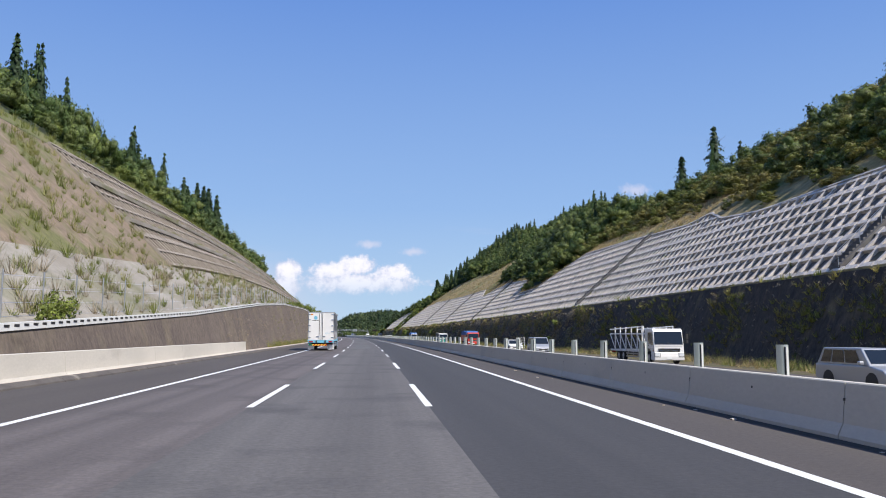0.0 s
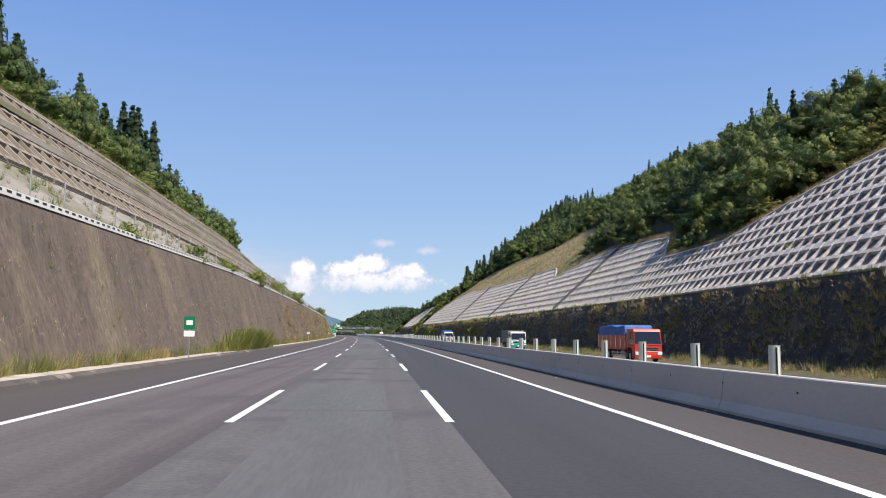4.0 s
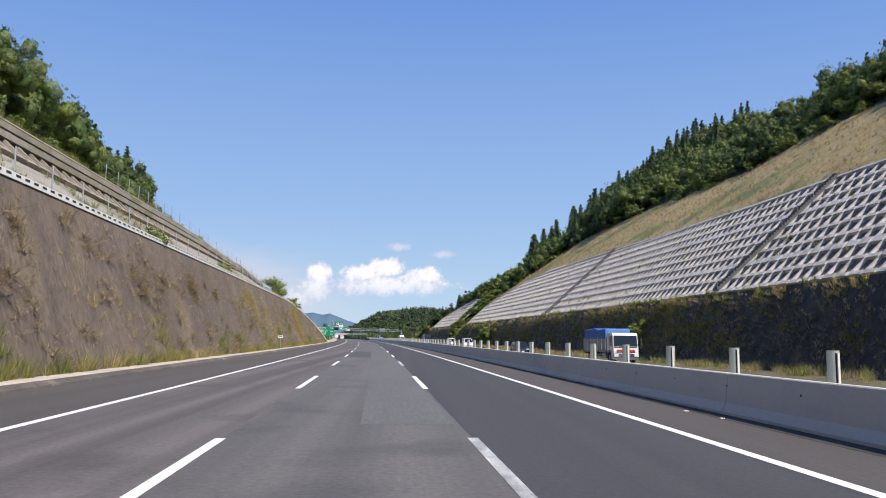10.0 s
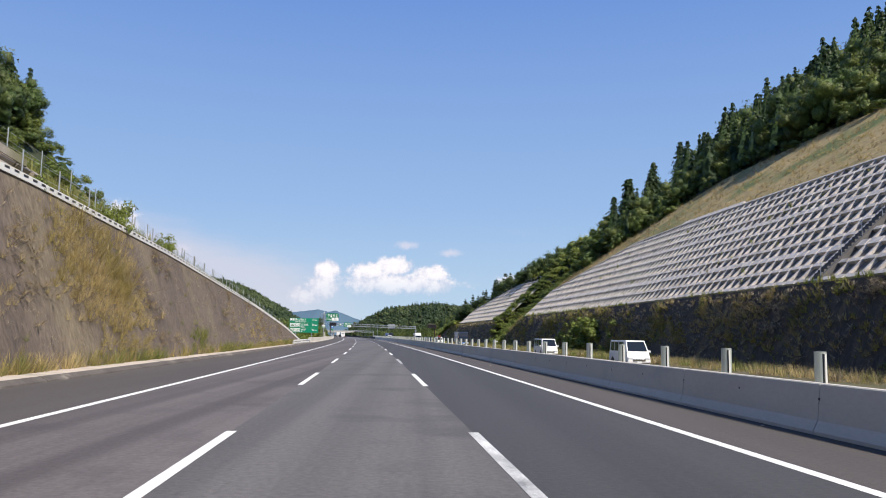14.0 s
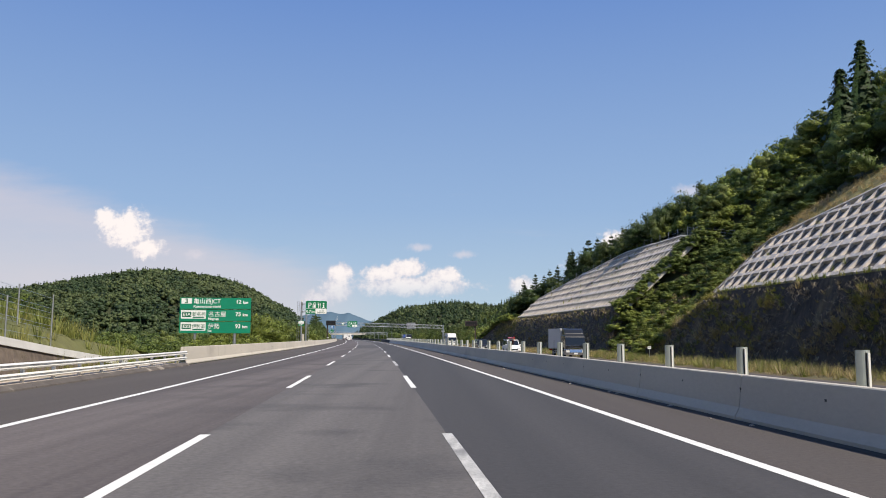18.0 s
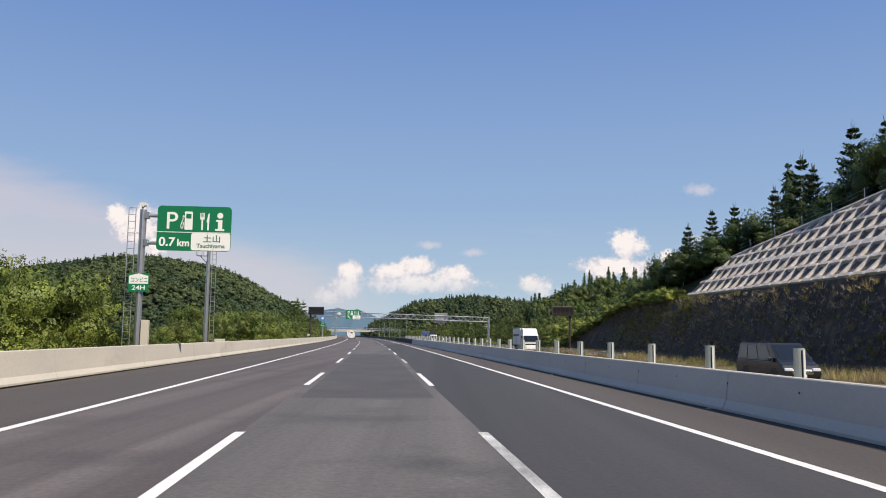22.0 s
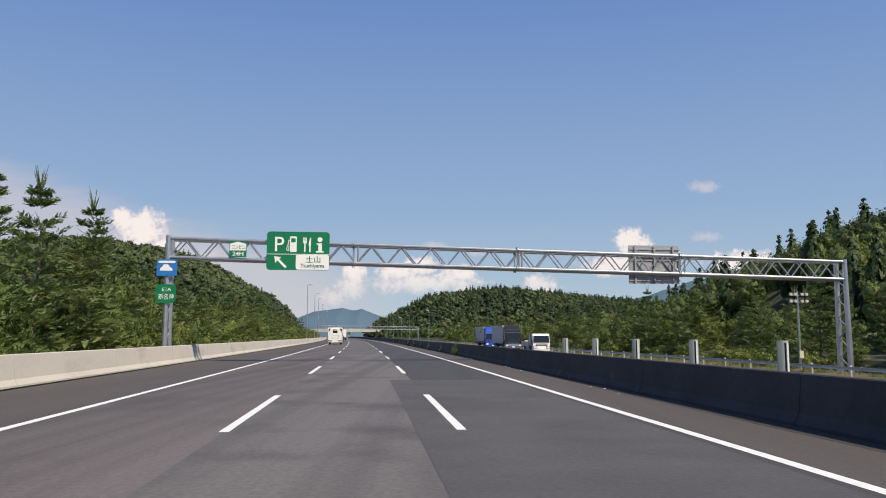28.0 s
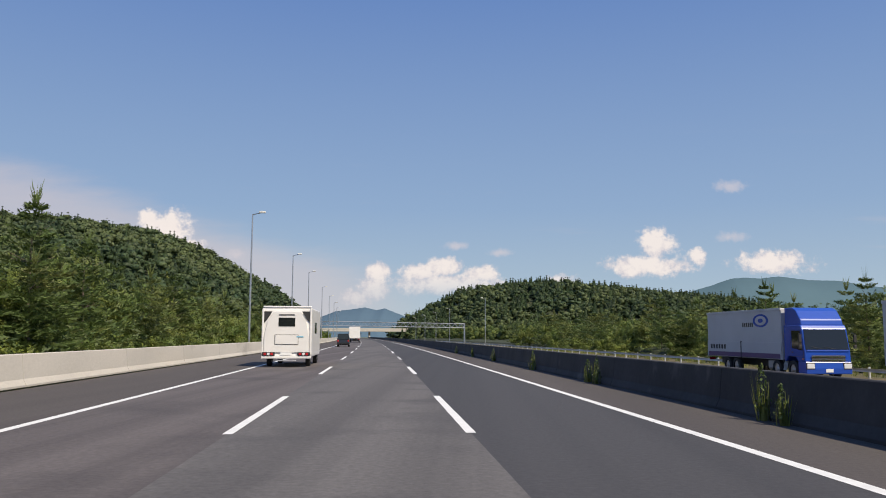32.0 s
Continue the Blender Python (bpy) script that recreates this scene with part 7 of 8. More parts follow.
def camper():
    W, H, L = 2.5, 3.02, 7.2
    w = W / 2
    root = thing("camper_van", facing(847.5, -4.24, 0), "white coach-built camper van seen from behind", "camper")
    b = bmesh.new()
    prism(b, [(0.0, 0.5), (0.02, 2.2), (0.12, H - 0.06), (0.2, H), (L - 1.6, H), (L - 1.2, H - 0.2), (L - 0.9, 2.2), (L - 1.3, 2.0), (L - 1.3, 0.5)], -w, w, 0.08)
    body = part("body", b, BODY_W, root)
    b = bmesh.new()
    prism(b, [(L - 1.35, 0.4), (L - 1.35, 2.0), (L - 0.95, 1.9), (L - 0.55, 1.2), (L, 1.0), (L, 0.4)], -w + 0.15, w - 0.15, 0.08)
    part("cab", b, BODY_W, root)
    # rear cap
    b = bmesh.new()
    ring = [(-w + 0.12, 0.75), (-w + 0.14, 1.6), (-w + 0.3, 2.4), (-w + 0.55, 2.78), (w - 0.55, 2.78), (w - 0.3, 2.4), (w - 0.14, 1.6), (w - 0.12, 0.75)]
    a = [b.verts.new((x, -0.06, z)) for x, z in ring]
    c = [b.verts.new((x, 0.06, z)) for x, z in ring]
    b.faces.new(a)
    for i in range(len(ring)):
        j = (i + 1) % len(ring)
        b.faces.new((a[i], a[j], c[j], c[i]))
    bmesh.ops.recalc_face_normals(b, faces=b.faces)
    cap = part("rear_cap", b, BODY_W, body, "moulded white rear panel")
    for sx in (-1, 1):
        quad("dark_corner", body, CHASSIS, [(sx * (w - 0.08), -0.005, 2.2), (sx * (w - 0.08), -0.002, 2.82), (sx * (w - 0.5), -0.002, 2.82), (sx * (w - 0.26), -0.005, 2.42)][::sx])
        part("corner_post", boxed(sx * (w - 0.04) - 0.05, sx * (w - 0.04) + 0.05, -0.05, 0.15, 0.6, H - 0.06, bevel=0.03), BODY_W, body)
        for k in range(3):
            b = bmesh.new()
            xx = sx * (w - 0.2 - 0.17 * k)
            rod(b, (xx, -0.15, 0.66), (xx, -0.11, 0.66), 0.07, 12)
            part("tail_light", b, RED_LENS if k != 1 else LAMP_LENS, body)
        part("light_cluster", boxed(sx * (w - 0.36) - 0.32, sx * (w - 0.36) + 0.32, -0.12, -0.04, 0.56, 0.76, bevel=0.03), CHASSIS, body)
        for yy in (1.35, 5.9):
            wheel(root, sx * (w - 0.25), yy, 0.36, 0.24)
    part("rear_window", boxed(-0.42, 0.42, -0.075, -0.055, 2.05, 2.5, bevel=0.01), GLASS, cap, "dark framed rear window")
    part("brake_light", boxed(-0.4, 0.4, -0.08, -0.055, 2.62, 2.67), CHASSIS, cap)
    fr = bmesh.new()
    for q in ((-0.6, 0.6, 1.62, 1.64), (-0.6, 0.6, 1.12, 1.14), (-0.6, -0.58, 1.12, 1.64), (0.58, 0.6, 1.12, 1.64)):
        box(fr, q[0], q[1], -0.07, -0.055, q[2], q[3])
    part("hatch_seam", fr, CHASSIS, cap)
    part("hatch", boxed(-0.56, 0.56, -0.075, -0.06, 1.16, 1.6, bevel=0.01), BODY_W, cap)
    part("bumper", boxed(-w, w, -0.1, 0.1, 0.42, 0.58, bevel=0.04), BODY_W, root)
    part("number_plate", boxed(-0.28, 0.28, -0.115, -0.1, 0.6, 0.74), SIGN_W, root)
    part("step", boxed(-0.5, 0.5, -0.2, 0.1, 0.3, 0.36, bevel=0.02), ALU, root)
    part("roof_rail", boxed(-w + 0.02, w - 0.02, 0.1, 0.25, H, H + 0.08, bevel=0.03), BODY_W, body)
    part("side_window", boxed(w - 0.01, w + 0.012, 2.0, 3.2, 1.7, 2.3, bevel=0.005), GLASS, body)
    part("name_bars", boxed(0.5, 0.85, -0.075, -0.06, 1.5, 1.56), BODY_LB, cap)


camper()

# ---- other traffic ----
car("van_ahead", "black one-box van seen from behind in the slow lane", facing(926, -4.2, 0), 4.3, 1.75, 1.9, BODY_K, (0.08, 0.22, 0.985, 0.99), belt=0.55, category="van")
truck("truck_ahead", "white box truck far ahead in the slow lane", facing(1000, -3.6, 0), 2.5, 3.7, 9.5, 2.7, BODY_W, BODY_W, BODY_W, axles=(1.35, 6.9, 8.1))


def roof_boat(root):
    b = bmesh.new()
    n = 10
    ring = []
    for k in range(n + 1):
        t = k / n
        y = -0.2 - 4.4 * t
        q = 0.34 * math.sin(math.pi * (0.04 + 0.92 * t)) ** 0.6
        ring.append([b.verts.new((q * c, y, 2.05 + 0.14 * d + 0.05 * (2 * t - 1) ** 2)) for c, d in ((-1, 0.3), (-0.6, -0.8), (0.6, -0.8), (1, 0.3), (0.5, 0.9), (-0.5, 0.9))])
    for p, q in zip(ring, ring[1:]):
        for k in range(6):
            b.faces.new((p[k], p[(k + 1) % 6], q[(k + 1) % 6], q[k]))
    b.faces.new(ring[0])
    b.faces.new(ring[-1][::-1])
    bmesh.ops.recalc_face_normals(b, faces=b.faces)
    part("kayak", b, BODY_R, root, "red kayak strapped to the roof")
    for y in (-1.6, -3.4):
        b = bmesh.new()
        rod(b, (-0.7, y, 1.94), (0.7, y, 1.94), 0.03, 6)
        rod(b, (-0.7, y, 1.94), (-0.7, y, 1.8), 0.03, 6)
        rod(b, (0.7, y, 1.94), (0.7, y, 1.8), 0.03, 6)
        part("roof_bar", b, CHASSIS, root)


VAN = (0.12, 0.3, 0.95, 0.985)
SEDAN = (0.27, 0.42, 0.74, 0.9)
truck("white_box_truck", "white box truck with a rounded roof deflector", opposite(671.5, 24), 2.45, 3.5, 8.2, 2.65, BODY_W, BODY_W, BODY_W, axles=(1.25, 6.2), lettered=True)
truck("grey_box_truck", "dark-cabbed truck with a light grey box", opposite(828.0, 24), 2.6, 3.85, 12.0, 2.9, BODY_K, CHROME, BOX_GREY, axles=(1.3, 3.0, 8.0, 9.2))
truck("blue_truck", "deep blue truck with a light grey box", opposite(846.5, 24), 2.6, 3.85, 12.0, 2.9, BODY_B, BODY_B, BOX_GREY, axles=(1.3, 3.0, 8.0, 9.2), stripe=mat("purple_stripe", (0.10, 0.05, 0.16), 0.4), oval=True)
truck("tipper_truck", "white and teal tipper truck with a grey steel body", opposite(229, 24), 2.5, 2.9, 8.6, 2.75, BODY_W, BODY_G, STEEL_BODY, "dump", deflector=False, axles=(1.3, 5.9, 7.1))
truck("covered_truck", "white-cabbed flatbed truck with a blue tarpaulin", opposite(327.5, 24), 2.5, 3.3, 10.0, 2.85, BODY_W, CHROME, STEEL_BODY, "tarp", grille=BODY_R, deflector=False, axles=(1.3, 6.9, 8.1))
truck("silver_box_truck", "dark truck with a silver box and roof deflector", opposite(544, 24), 2.45, 3.4, 8.6, 2.6, BODY_K, CHROME, BOX_GREY, axles=(1.25, 6.4))
truck("flatbed_truck", "small white flatbed truck with low sides", opposite(796.5, 21), 2.1, 2.3, 6.4, 2.35, BODY_W, BODY_W, BOX_GREY, "flat", deflector=False, r=0.4, axles=(1.15, 4.9))
truck("red_truck", "orange-red truck with a loaded flatbed", opposite(171, 24), 2.5, 3.2, 10.5, 2.85, BODY_R, BODY_R, BODY_R, "tarp", deflector=False, axles=(1.3, 7.4, 8.6))
truck("car_carrier", "white empty car transporter with an open truss frame", opposite(62, 24), 2.5, 3.1, 11.0, 2.8, BODY_W, BODY_W, BODY_W, "carrier", deflector=False, axles=(1.3, 7.6, 8.8))
car("kayak_minivan", "white minivan with a red kayak on the roof", opposite(561, 20), 4.75, 1.78, 1.85, BODY_W, VAN, belt=0.56, category="minivan", extra=roof_boat)
car("dark_minivan", "black minivan with a bright chrome grille", opposite(590, 20), 4.85, 1.85, 1.88, BODY_K, VAN, belt=0.56, category="minivan")
car("silver_suv", "silver estate car behind the median barrier", opposite(29, 20), 4.6, 1.8, 1.6, BODY_S, (0.22, 0.36, 0.9, 0.97), belt=0.6)
car("silver_minivan", "silver-grey minivan on the opposite lanes", opposite(88.5, 20), 4.6, 1.75, 1.85, BODY_S, VAN, belt=0.56, category="minivan")
car("white_sedan", "white hatchback on the opposite lanes", opposite(104, 20), 4.4, 1.75, 1.48, BODY_W, SEDAN, belt=0.6)
car("white_van", "white high-roofed van on the opposite lanes", opposite(411.5, 20), 4.6, 1.75, 1.98, BODY_W, (0.06, 0.2, 0.985, 0.99), belt=0.55, category="van")
car("white_van", "white high-roofed van on the opposite lanes", opposite(440, 20), 4.6, 1.75, 1.98, BODY_W, (0.06, 0.2, 0.985, 0.99), belt=0.55, category="van")
car("dark_suv", "dark blue-grey car on the opposite lanes", opposite(357, 20), 4.4, 1.78, 1.6, BODY_K, (0.22, 0.36, 0.9, 0.97), belt=0.6)

# ---- single trees and bushes ----


def trunk_mesh(name, seed, bare=0.5):
    """A tapered trunk, 1 high, with limbs."""
    r = random.Random(seed)
    b = bmesh.new()
    p, rad = Vector((0, 0, -0.06)), 0.022
    for k in range(6):
        q = p + Vector((r.uniform(-0.012, 0.012), r.uniform(-0.012, 0.012), 0.17))
        rod(b, p, q, rad, 7, rad * 0.82)
        p, rad = q, rad * 0.82
        if k >= 6 * bare:
            for _ in range(3):
                a = r.uniform(0, 6.28)
                rod(b, q, q + Vector((0.16 * math.cos(a), 0.16 * math.sin(a), r.uniform(0.02, 0.12))), rad * 0.55, 5, rad * 0.15)
    me = bpy.data.meshes.new(name)
    b.to_mesh(me)
    b.free()
    me.materials.append(BARK)
    return me


def low_crown(seed):
    """A crown that starts at the ground."""
    v, t, m = broad_crown(seed, 560, (0.03, 0.065), 12, 0.7)
    return v * np.array((1, 1, 1.2)) - np.array((0, 0, 0.2)), t, m


def crown_mesh(made, material):
    return bulk_mesh("crown", made[0], made[1], material, made[2])


TRUNKS = [trunk_mesh("trunk", i) for i in range(3)]
CROWNS = {
    "cedar": [crown_mesh(cone_crown(100 + i, 560, 0.22, 0.1, 18, 1.1), CEDAR) for i in range(3)],
    "tall": [crown_mesh(cone_crown(110 + i, 420, 0.17, 0.42, 14, 1.1), CEDAR) for i in range(3)],
    "broad": [crown_mesh(broad_crown(120 + i, 520, (0.022, 0.05), 12), LEAF) for i in range(3)],
    "darkpine": [bulk_mesh("crown", *needle_pine(150 + i, 13, 8, 10, 0.34, 0.06, 0.026), PINE_DARK) for i in range(3)],
    "bush": [crown_mesh(low_crown(130 + i), LEAF2) for i in range(3)],
    "pine": [bulk_mesh("crown", *needle_pine(140 + i, 11, 7, 9, 0.32), PINE) for i in range(3)],
}
TREE_WORDS = {
    "cedar": ("cedar_tree", "dark green conical cedar rising above the forest", "tree"),
    "tall": ("cedar_tree", "tall thin cedar with a bare lower trunk", "tree"),
    "broad": ("broadleaf_tree", "rounded dark green broadleaf tree on the slope", "tree"),
    "darkpine": ("pine_tree", "dark green pine standing above the slope frame", "tree"),
    "bush": ("bush", "bushy light green shrub growing on the berm", "bush"),
    "pine": ("pine_tree", "young pine with upswept light green branches", "tree"),
}
tree_count = 0


def tree(kind, s, x, h, w, top=None, base=None, group=""):
    """top: height of the tip above the road; base: height of the foot, else the land's."""
    global tree_count
    nm, label, cat = TREE_WORDS[kind]
    z = land_z(s, x) - 0.3 if base is None else base
    land = land_z(s, x) - 0.3
    if kind in ("cedar", "tall", "broad", "darkpine") and base is not None and base > land:
        h, z = min(h + base - land, 21.0), land
    root = thing(nm, facing(s, x, z, tree_count * 77 % 360), label, cat, group)
    t = new("trunk", TRUNKS[tree_count % 3])
    c = new("crown", CROWNS[kind][tree_count % 3])
    for o in (t, c):
        o.parent = root
    t.scale = (h * 0.7, h * 0.7, h * 0.8) if kind != "bush" else (h, h, h * 0.6)
    c.scale = (w, w, h)
    tree_count += 1
    return root


for s, x, top, h in ((174, 81.7, 51, 15), (190, 80.7, 47.5, 13), (168, 85, 45.8, 9), (160, 84, 43, 8), (533, 61.5, 40, 18), (536, 64, 37, 13), (545, 80, 53, 15), (548, 74, 48, 14), (540, 70, 44, 13),
                     (560, 72, 46, 15), (556, 66, 40, 14), (515, 99, 66, 12), (523, 103, 68, 11), (594, 55, 26.5, 9), (644, 50, 23, 9), (257, -67.5, 58.5, 15), (441, -63, 47, 12), (452, -65, 47, 11), (795, 54, 15.5, 10), (812, 79, 21.6, 12)):
    base = top - h
    tree("cedar", s, x, h, h * 1.25, base=base)
for k, (dx, ds, top) in enumerate(((0, 0, 58.5), (2.5, -4, 57), (-3, 3, 58), (4, 5, 54), (-5, -5, 55), (1, 9, 52))):
    tree("tall", 300 + ds, -58 + dx, 20, 22, base=top - 19)
for s, x, top in ((358, -55, 45.5), (405, -57, 45), (430, -59, 42), (393, 89, 56), (389, 97, 59), (543, 97, 66)):
    tree("broad", s, x, 11, 9, base=top - 11)
for s, x, top in ((649, 42.5, 17.6), (650, 39.8, 15.9), (654, 41, 15), (646, 44, 17), (658, 41, 13.5), (662, 42, 12.5), (666, 41.6, 12), (672, 41, 10), (641, 50, 23), (645, 51, 22), (637, 49, 21), (634, 52, 25), (630, 53, 24.5), (626, 55, 25),
                  (618, 58, 25), (610, 60, 26), (602, 61, 25.5), (594, 63, 26), (586, 65, 27), (640, 46, 19), (652, 47, 19)):
    h = min(top - land_z(s, x) + 0.3, 14)
    tree("darkpine", s, x, h, h * 0.95, base=top - h, group="pines above the lattice slope")
for s, x, h in ((736, -18, 9), (741, -17, 10.2), (746, -18, 11), (750.5, -17.4, 11.2), (756, -16.4, 11), (762, -18, 10.4), (850, -18, 10.2), (846, -19, 9.4), (766, -17, 8.5), (772, -17.5, 8.2), (779, -16.5, 7.5), (788, -17.5, 6.8), (795, -17.5, 7.5), (812, -17, 8.5), (835, -16.5, 8.5), (855, -17, 8.5), (880, -18, 8.5),
                (765, 36, 8), (778, 38, 8), (790, 36.5, 7.5), (802, 36, 8.6), (812, 37, 8), (826, 36, 8), (838, 36.5, 8), (850, 37.5, 8), (862, 36.5, 7.5), (880, 38, 8), (905, 37, 8)):
    tree("pine", s, x, h, h * 1.15, base=-1.1, group="pines beside the carriageway")
for s, w, h in ((203.5, 3.0, 2.6), (229, 2.6, 2.4), (243, 1.4, 1.2), (258, 2.8, 2.3), (263, 3.4, 2.6), (307, 1.6, 1.4), (331, 1.8, 1.6), (372.5, 4.2, 3.2), (377.5, 2.4, 1.8), (388, 1.2, 1.0), (398.5, 2.0, 1.9), (408, 1.6, 1.7), (152, 1.6, 1.4), (170, 1.8, 1.6), (184, 2.0, 1.7), (36, 1.6, 2.0)):
    p = left_profile(s)[1]
    tree("bush", s, p[0] - 0.5, h, w, base=p[1] - 0.05, group="shrubs on the berm")
for s, x, w, h in ((522, -14.5, 3.4, 2.6), (530, -15, 4, 3), (541, -14, 3.6, 3.2), (548, -15.5, 5, 4.4), (560, -15, 4, 3), (572, -16, 5, 4), (582, -15.7, 6, 5), (590, -14.8, 4, 3.5), (601, -15.5, 4.0, 2.2), (620, -17, 3, 1.6), (640, -16.5, 3.5, 2.2), (655, -15, 4, 3.2), (668, -15, 5, 4.2), (684, -15.5, 4.5, 4.4)):
    tree("bush", s, x, h, w, base=-1.0, group="shrubs behind the barrier")

# ---- grass ----
FINE_TALL = [grass_tuft(260 + i, 30, 0.9, 0.35) for i in range(5)]
TUFT_WIDE = [grass_tuft(200 + i, 22, 0.7, 0.5) for i in range(5)]


def tufts_at(name, rows, material, label, templates=TUFT):
    out = []
    for s, x, z, h in rows:
        p = along(s, x, z)
        out.append((p.x, p.y, p.z, h * rng.uniform(0.6, 1.1), h, rng.uniform(0, 6.28)))
    return scatter(name, templates, out, material, label, "grass")


def clumped(n, s0, s1, scale=9.0, floor=0.35):
    """Places along the road that bunch together."""
    out = []
    while len(out) < n:
        s = rng.uniform(s0, s1)
        if noise.noise((s / scale, 3.3, n)) * 0.5 + 0.5 > floor + 0.3 * rng.random() - 0.1:
            out.append(s)
    return out


rows = []
for s in clumped(1500, 5, 330, 7, 0.3):
    a, b_ = left_profile(s)[2], left_profile(s)[3]
    f = rng.random()
    rows.append((s, a[0] + (b_[0] - a[0]) * f, a[1] + (b_[1] - a[1]) * f, rng.uniform(0.3, 0.9) * (1.4 if s < 140 else 0.8)))
soil = []
for s in clumped(1300, -20, 84, 8, 0.3):
    a, b_ = left_profile(s)[3], left_profile(s)[4]
    f = rng.random()
    soil.append((s, a[0] + (b_[0] - a[0]) * f, a[1] + (b_[1] - a[1]) * f, rng.uniform(0.4, 1.1)))
for s in clumped(700, 84, 400, 6, 0.3):
    a, b_ = left_profile(s)[3], left_profile(s)[4]
    f = rng.choice((0.37, 0.69, 0.99)) + rng.uniform(-0.01, 0.02)
    soil.append((s, a[0] + (b_[0] - a[0]) * f, a[1] + (b_[1] - a[1]) * f + 0.4, rng.uniform(0.3, 0.8)))
tufts_at("slope_grass_left", soil, BLADE, "patches of rough grass on the slope", FINE_TALL)
tufts_at("band_grass_left", rows[:900], BLADE, "rough grass on the slope band above the wall", FINE_TALL)
tufts_at("band_straw_left", rows[900:], STALK, "dead brown grass on the slope band above the wall", FINE_TALL)
rows = [(s, -rng.uniform(11.05, 11.6), 0.08, rng.uniform(0.25, 1.1)) for s in clumped(1900, 96, 494)]
tufts_at("kerb_grass_left", rows, BLADE, "green and yellow grass along the foot of the wall", FINE_TALL)
rows = [(s, -rng.uniform(11.05, 11.65), 0.08, rng.uniform(0.3, 1.0)) for s in clumped(1000, 96, 480, 14, 0.45)]
tufts_at("kerb_straw_left", rows, STRAW, "dry straw-coloured grass along the foot of the wall", FINE_TALL)
rows = [(rng.normal(181, 4.2), -rng.uniform(10.3, 11.8), 0.05, rng.uniform(1.1, 2.3)) for _ in range(520)]
rows += [(rng.normal(173, 2.6), -rng.uniform(10.5, 11.7), 0.05, rng.uniform(0.7, 1.5)) for _ in range(120)]
rows += [(rng.normal(186, 3), -rng.uniform(10.9, 11.6), 0.05, rng.uniform(0.4, 0.8)) for _ in range(60)]
tufts_at("tall_grass_left", rows, BLADE, "tall bright grass spilling over the kerb", FINE_TALL)


def wall_rows(n, side, centre=None, spread=(4, 1.2), s_range=(100, 470), h=(0.3, 0.8), off=0.08):
    out = []
    while len(out) < n:
        if centre:
            s, z = rng.normal(centre[0], spread[0]), rng.normal(centre[1], spread[1])
        else:
            s, z = rng.uniform(*s_range), rng.uniform(0.3, 7.2)
        top = wall_left_z(s) if side < 0 else wall_right_z(s)
        if not (-0.6 if side > 0 else 0.1) < z < top - 0.1:
            if centre and rng.random() < 0.2:
                out.append((s, -11.3, 0.1, 0.4) if side < 0 else (s, 33.0, -0.8, 0.4))
            continue
        x = -11.2 - 0.3 * z + off if side < 0 else 33.3 + 0.37 * (z + 0.9) - off
        out.append((s, x, z - 0.15, rng.uniform(*h)))
    return out


def wall_clumps(count, per, side, s_range, spread, h, off=0.1):
    """Tufts that grow together in patches on a wall."""
    out = []
    for _ in range(count):
        k = rng.uniform(0.5, 1.5)
        c = (rng.uniform(*s_range), rng.uniform(0.2, 6.2) if side > 0 else rng.uniform(0.6, 6.6))
        out += wall_rows(int(per * k), side, c, (spread[0] * k, spread[1] * k), h=h, off=off)
    return out


FINE = [grass_tuft(220 + i, 34, 1.1, 0.22) for i in range(6)]
FINE_WALL = [grass_tuft(280 + i, 20, 1.2, 0.7) for i in range(6)]
FINE_DROOP = []
for i in range(6):
    v, t = grass_tuft(320 + i, 26, 1.3, 0.3)
    FINE_DROOP.append((v * np.array((1.3, 1.5, 0.5)) * np.where(np.arange(len(v)) % 9 < 6, 1, -0.8)[:, None], t))
HANG = []
for i in range(5):
    v, t = grass_tuft(240 + i, 12, 0.8, 0.3)
    HANG.append((v * np.array((1, 1, 0.55)) * np.where(np.arange(len(v)) % 6 < 3, 1, -1)[:, None], t))
HANG_BOLD = []
for i in range(6):
    v, t = grass_tuft(300 + i, 9, 1.0, 1.3)
    HANG_BOLD.append((v * np.array((1, 1, 0.6)) * np.where(np.arange(len(v)) % 6 < 3, 1, -1)[:, None], t))
rows = wall_rows(5200, -1, s_range=(70, 485), h=(0.15, 0.5), off=0.16)
tufts_at("dead_stalks_left", rows, STALK, "short dead stalks and roots hanging from the brown wall", HANG)
rows = []
for c, sp, n in (((231, 4.6), (1.2, 0.8), 50), ((262, 4.6), (1.0, 0.6), 40), ((296, 3), (4, 1.5), 40), ((337, 5.4), (1.5, 0.7), 80), ((341, 5.0), (1.0, 0.9), 60), ((344, 3.2), (2, 1.2), 60), ((349, 4.2), (1.2, 0.9), 50), ((354, 2.4), (2.5, 1.0), 50), ((363, 3.5), (2, 1.2), 50), ((394, 3.6), (2.4, 1.8), 330), ((389, 4.8), (1.6, 1.2), 120), ((380, 3), (3, 1.2), 40), ((440, 2), (6, 1), 60)):
    rows += wall_rows(int(n * 1.5), -1, c, sp, h=(0.35, 0.85) if n > 100 else (0.22, 0.62))
tan = wall_clumps(110, 14, -1, (212, 335), (0.6, 0.4), (0.3, 0.75), 0.14) + wall_clumps(50, 12, -1, (335, 470), (0.7, 0.4), (0.3, 0.7), 0.14)
tufts_at("wall_tan_left", tan, TAN, "withered tan grass tufts hanging from the brown wall", FINE_DROOP)
tufts_at("wall_straw_left", rows, STRAW, "dry golden grass growing out of the brown wall", FINE)
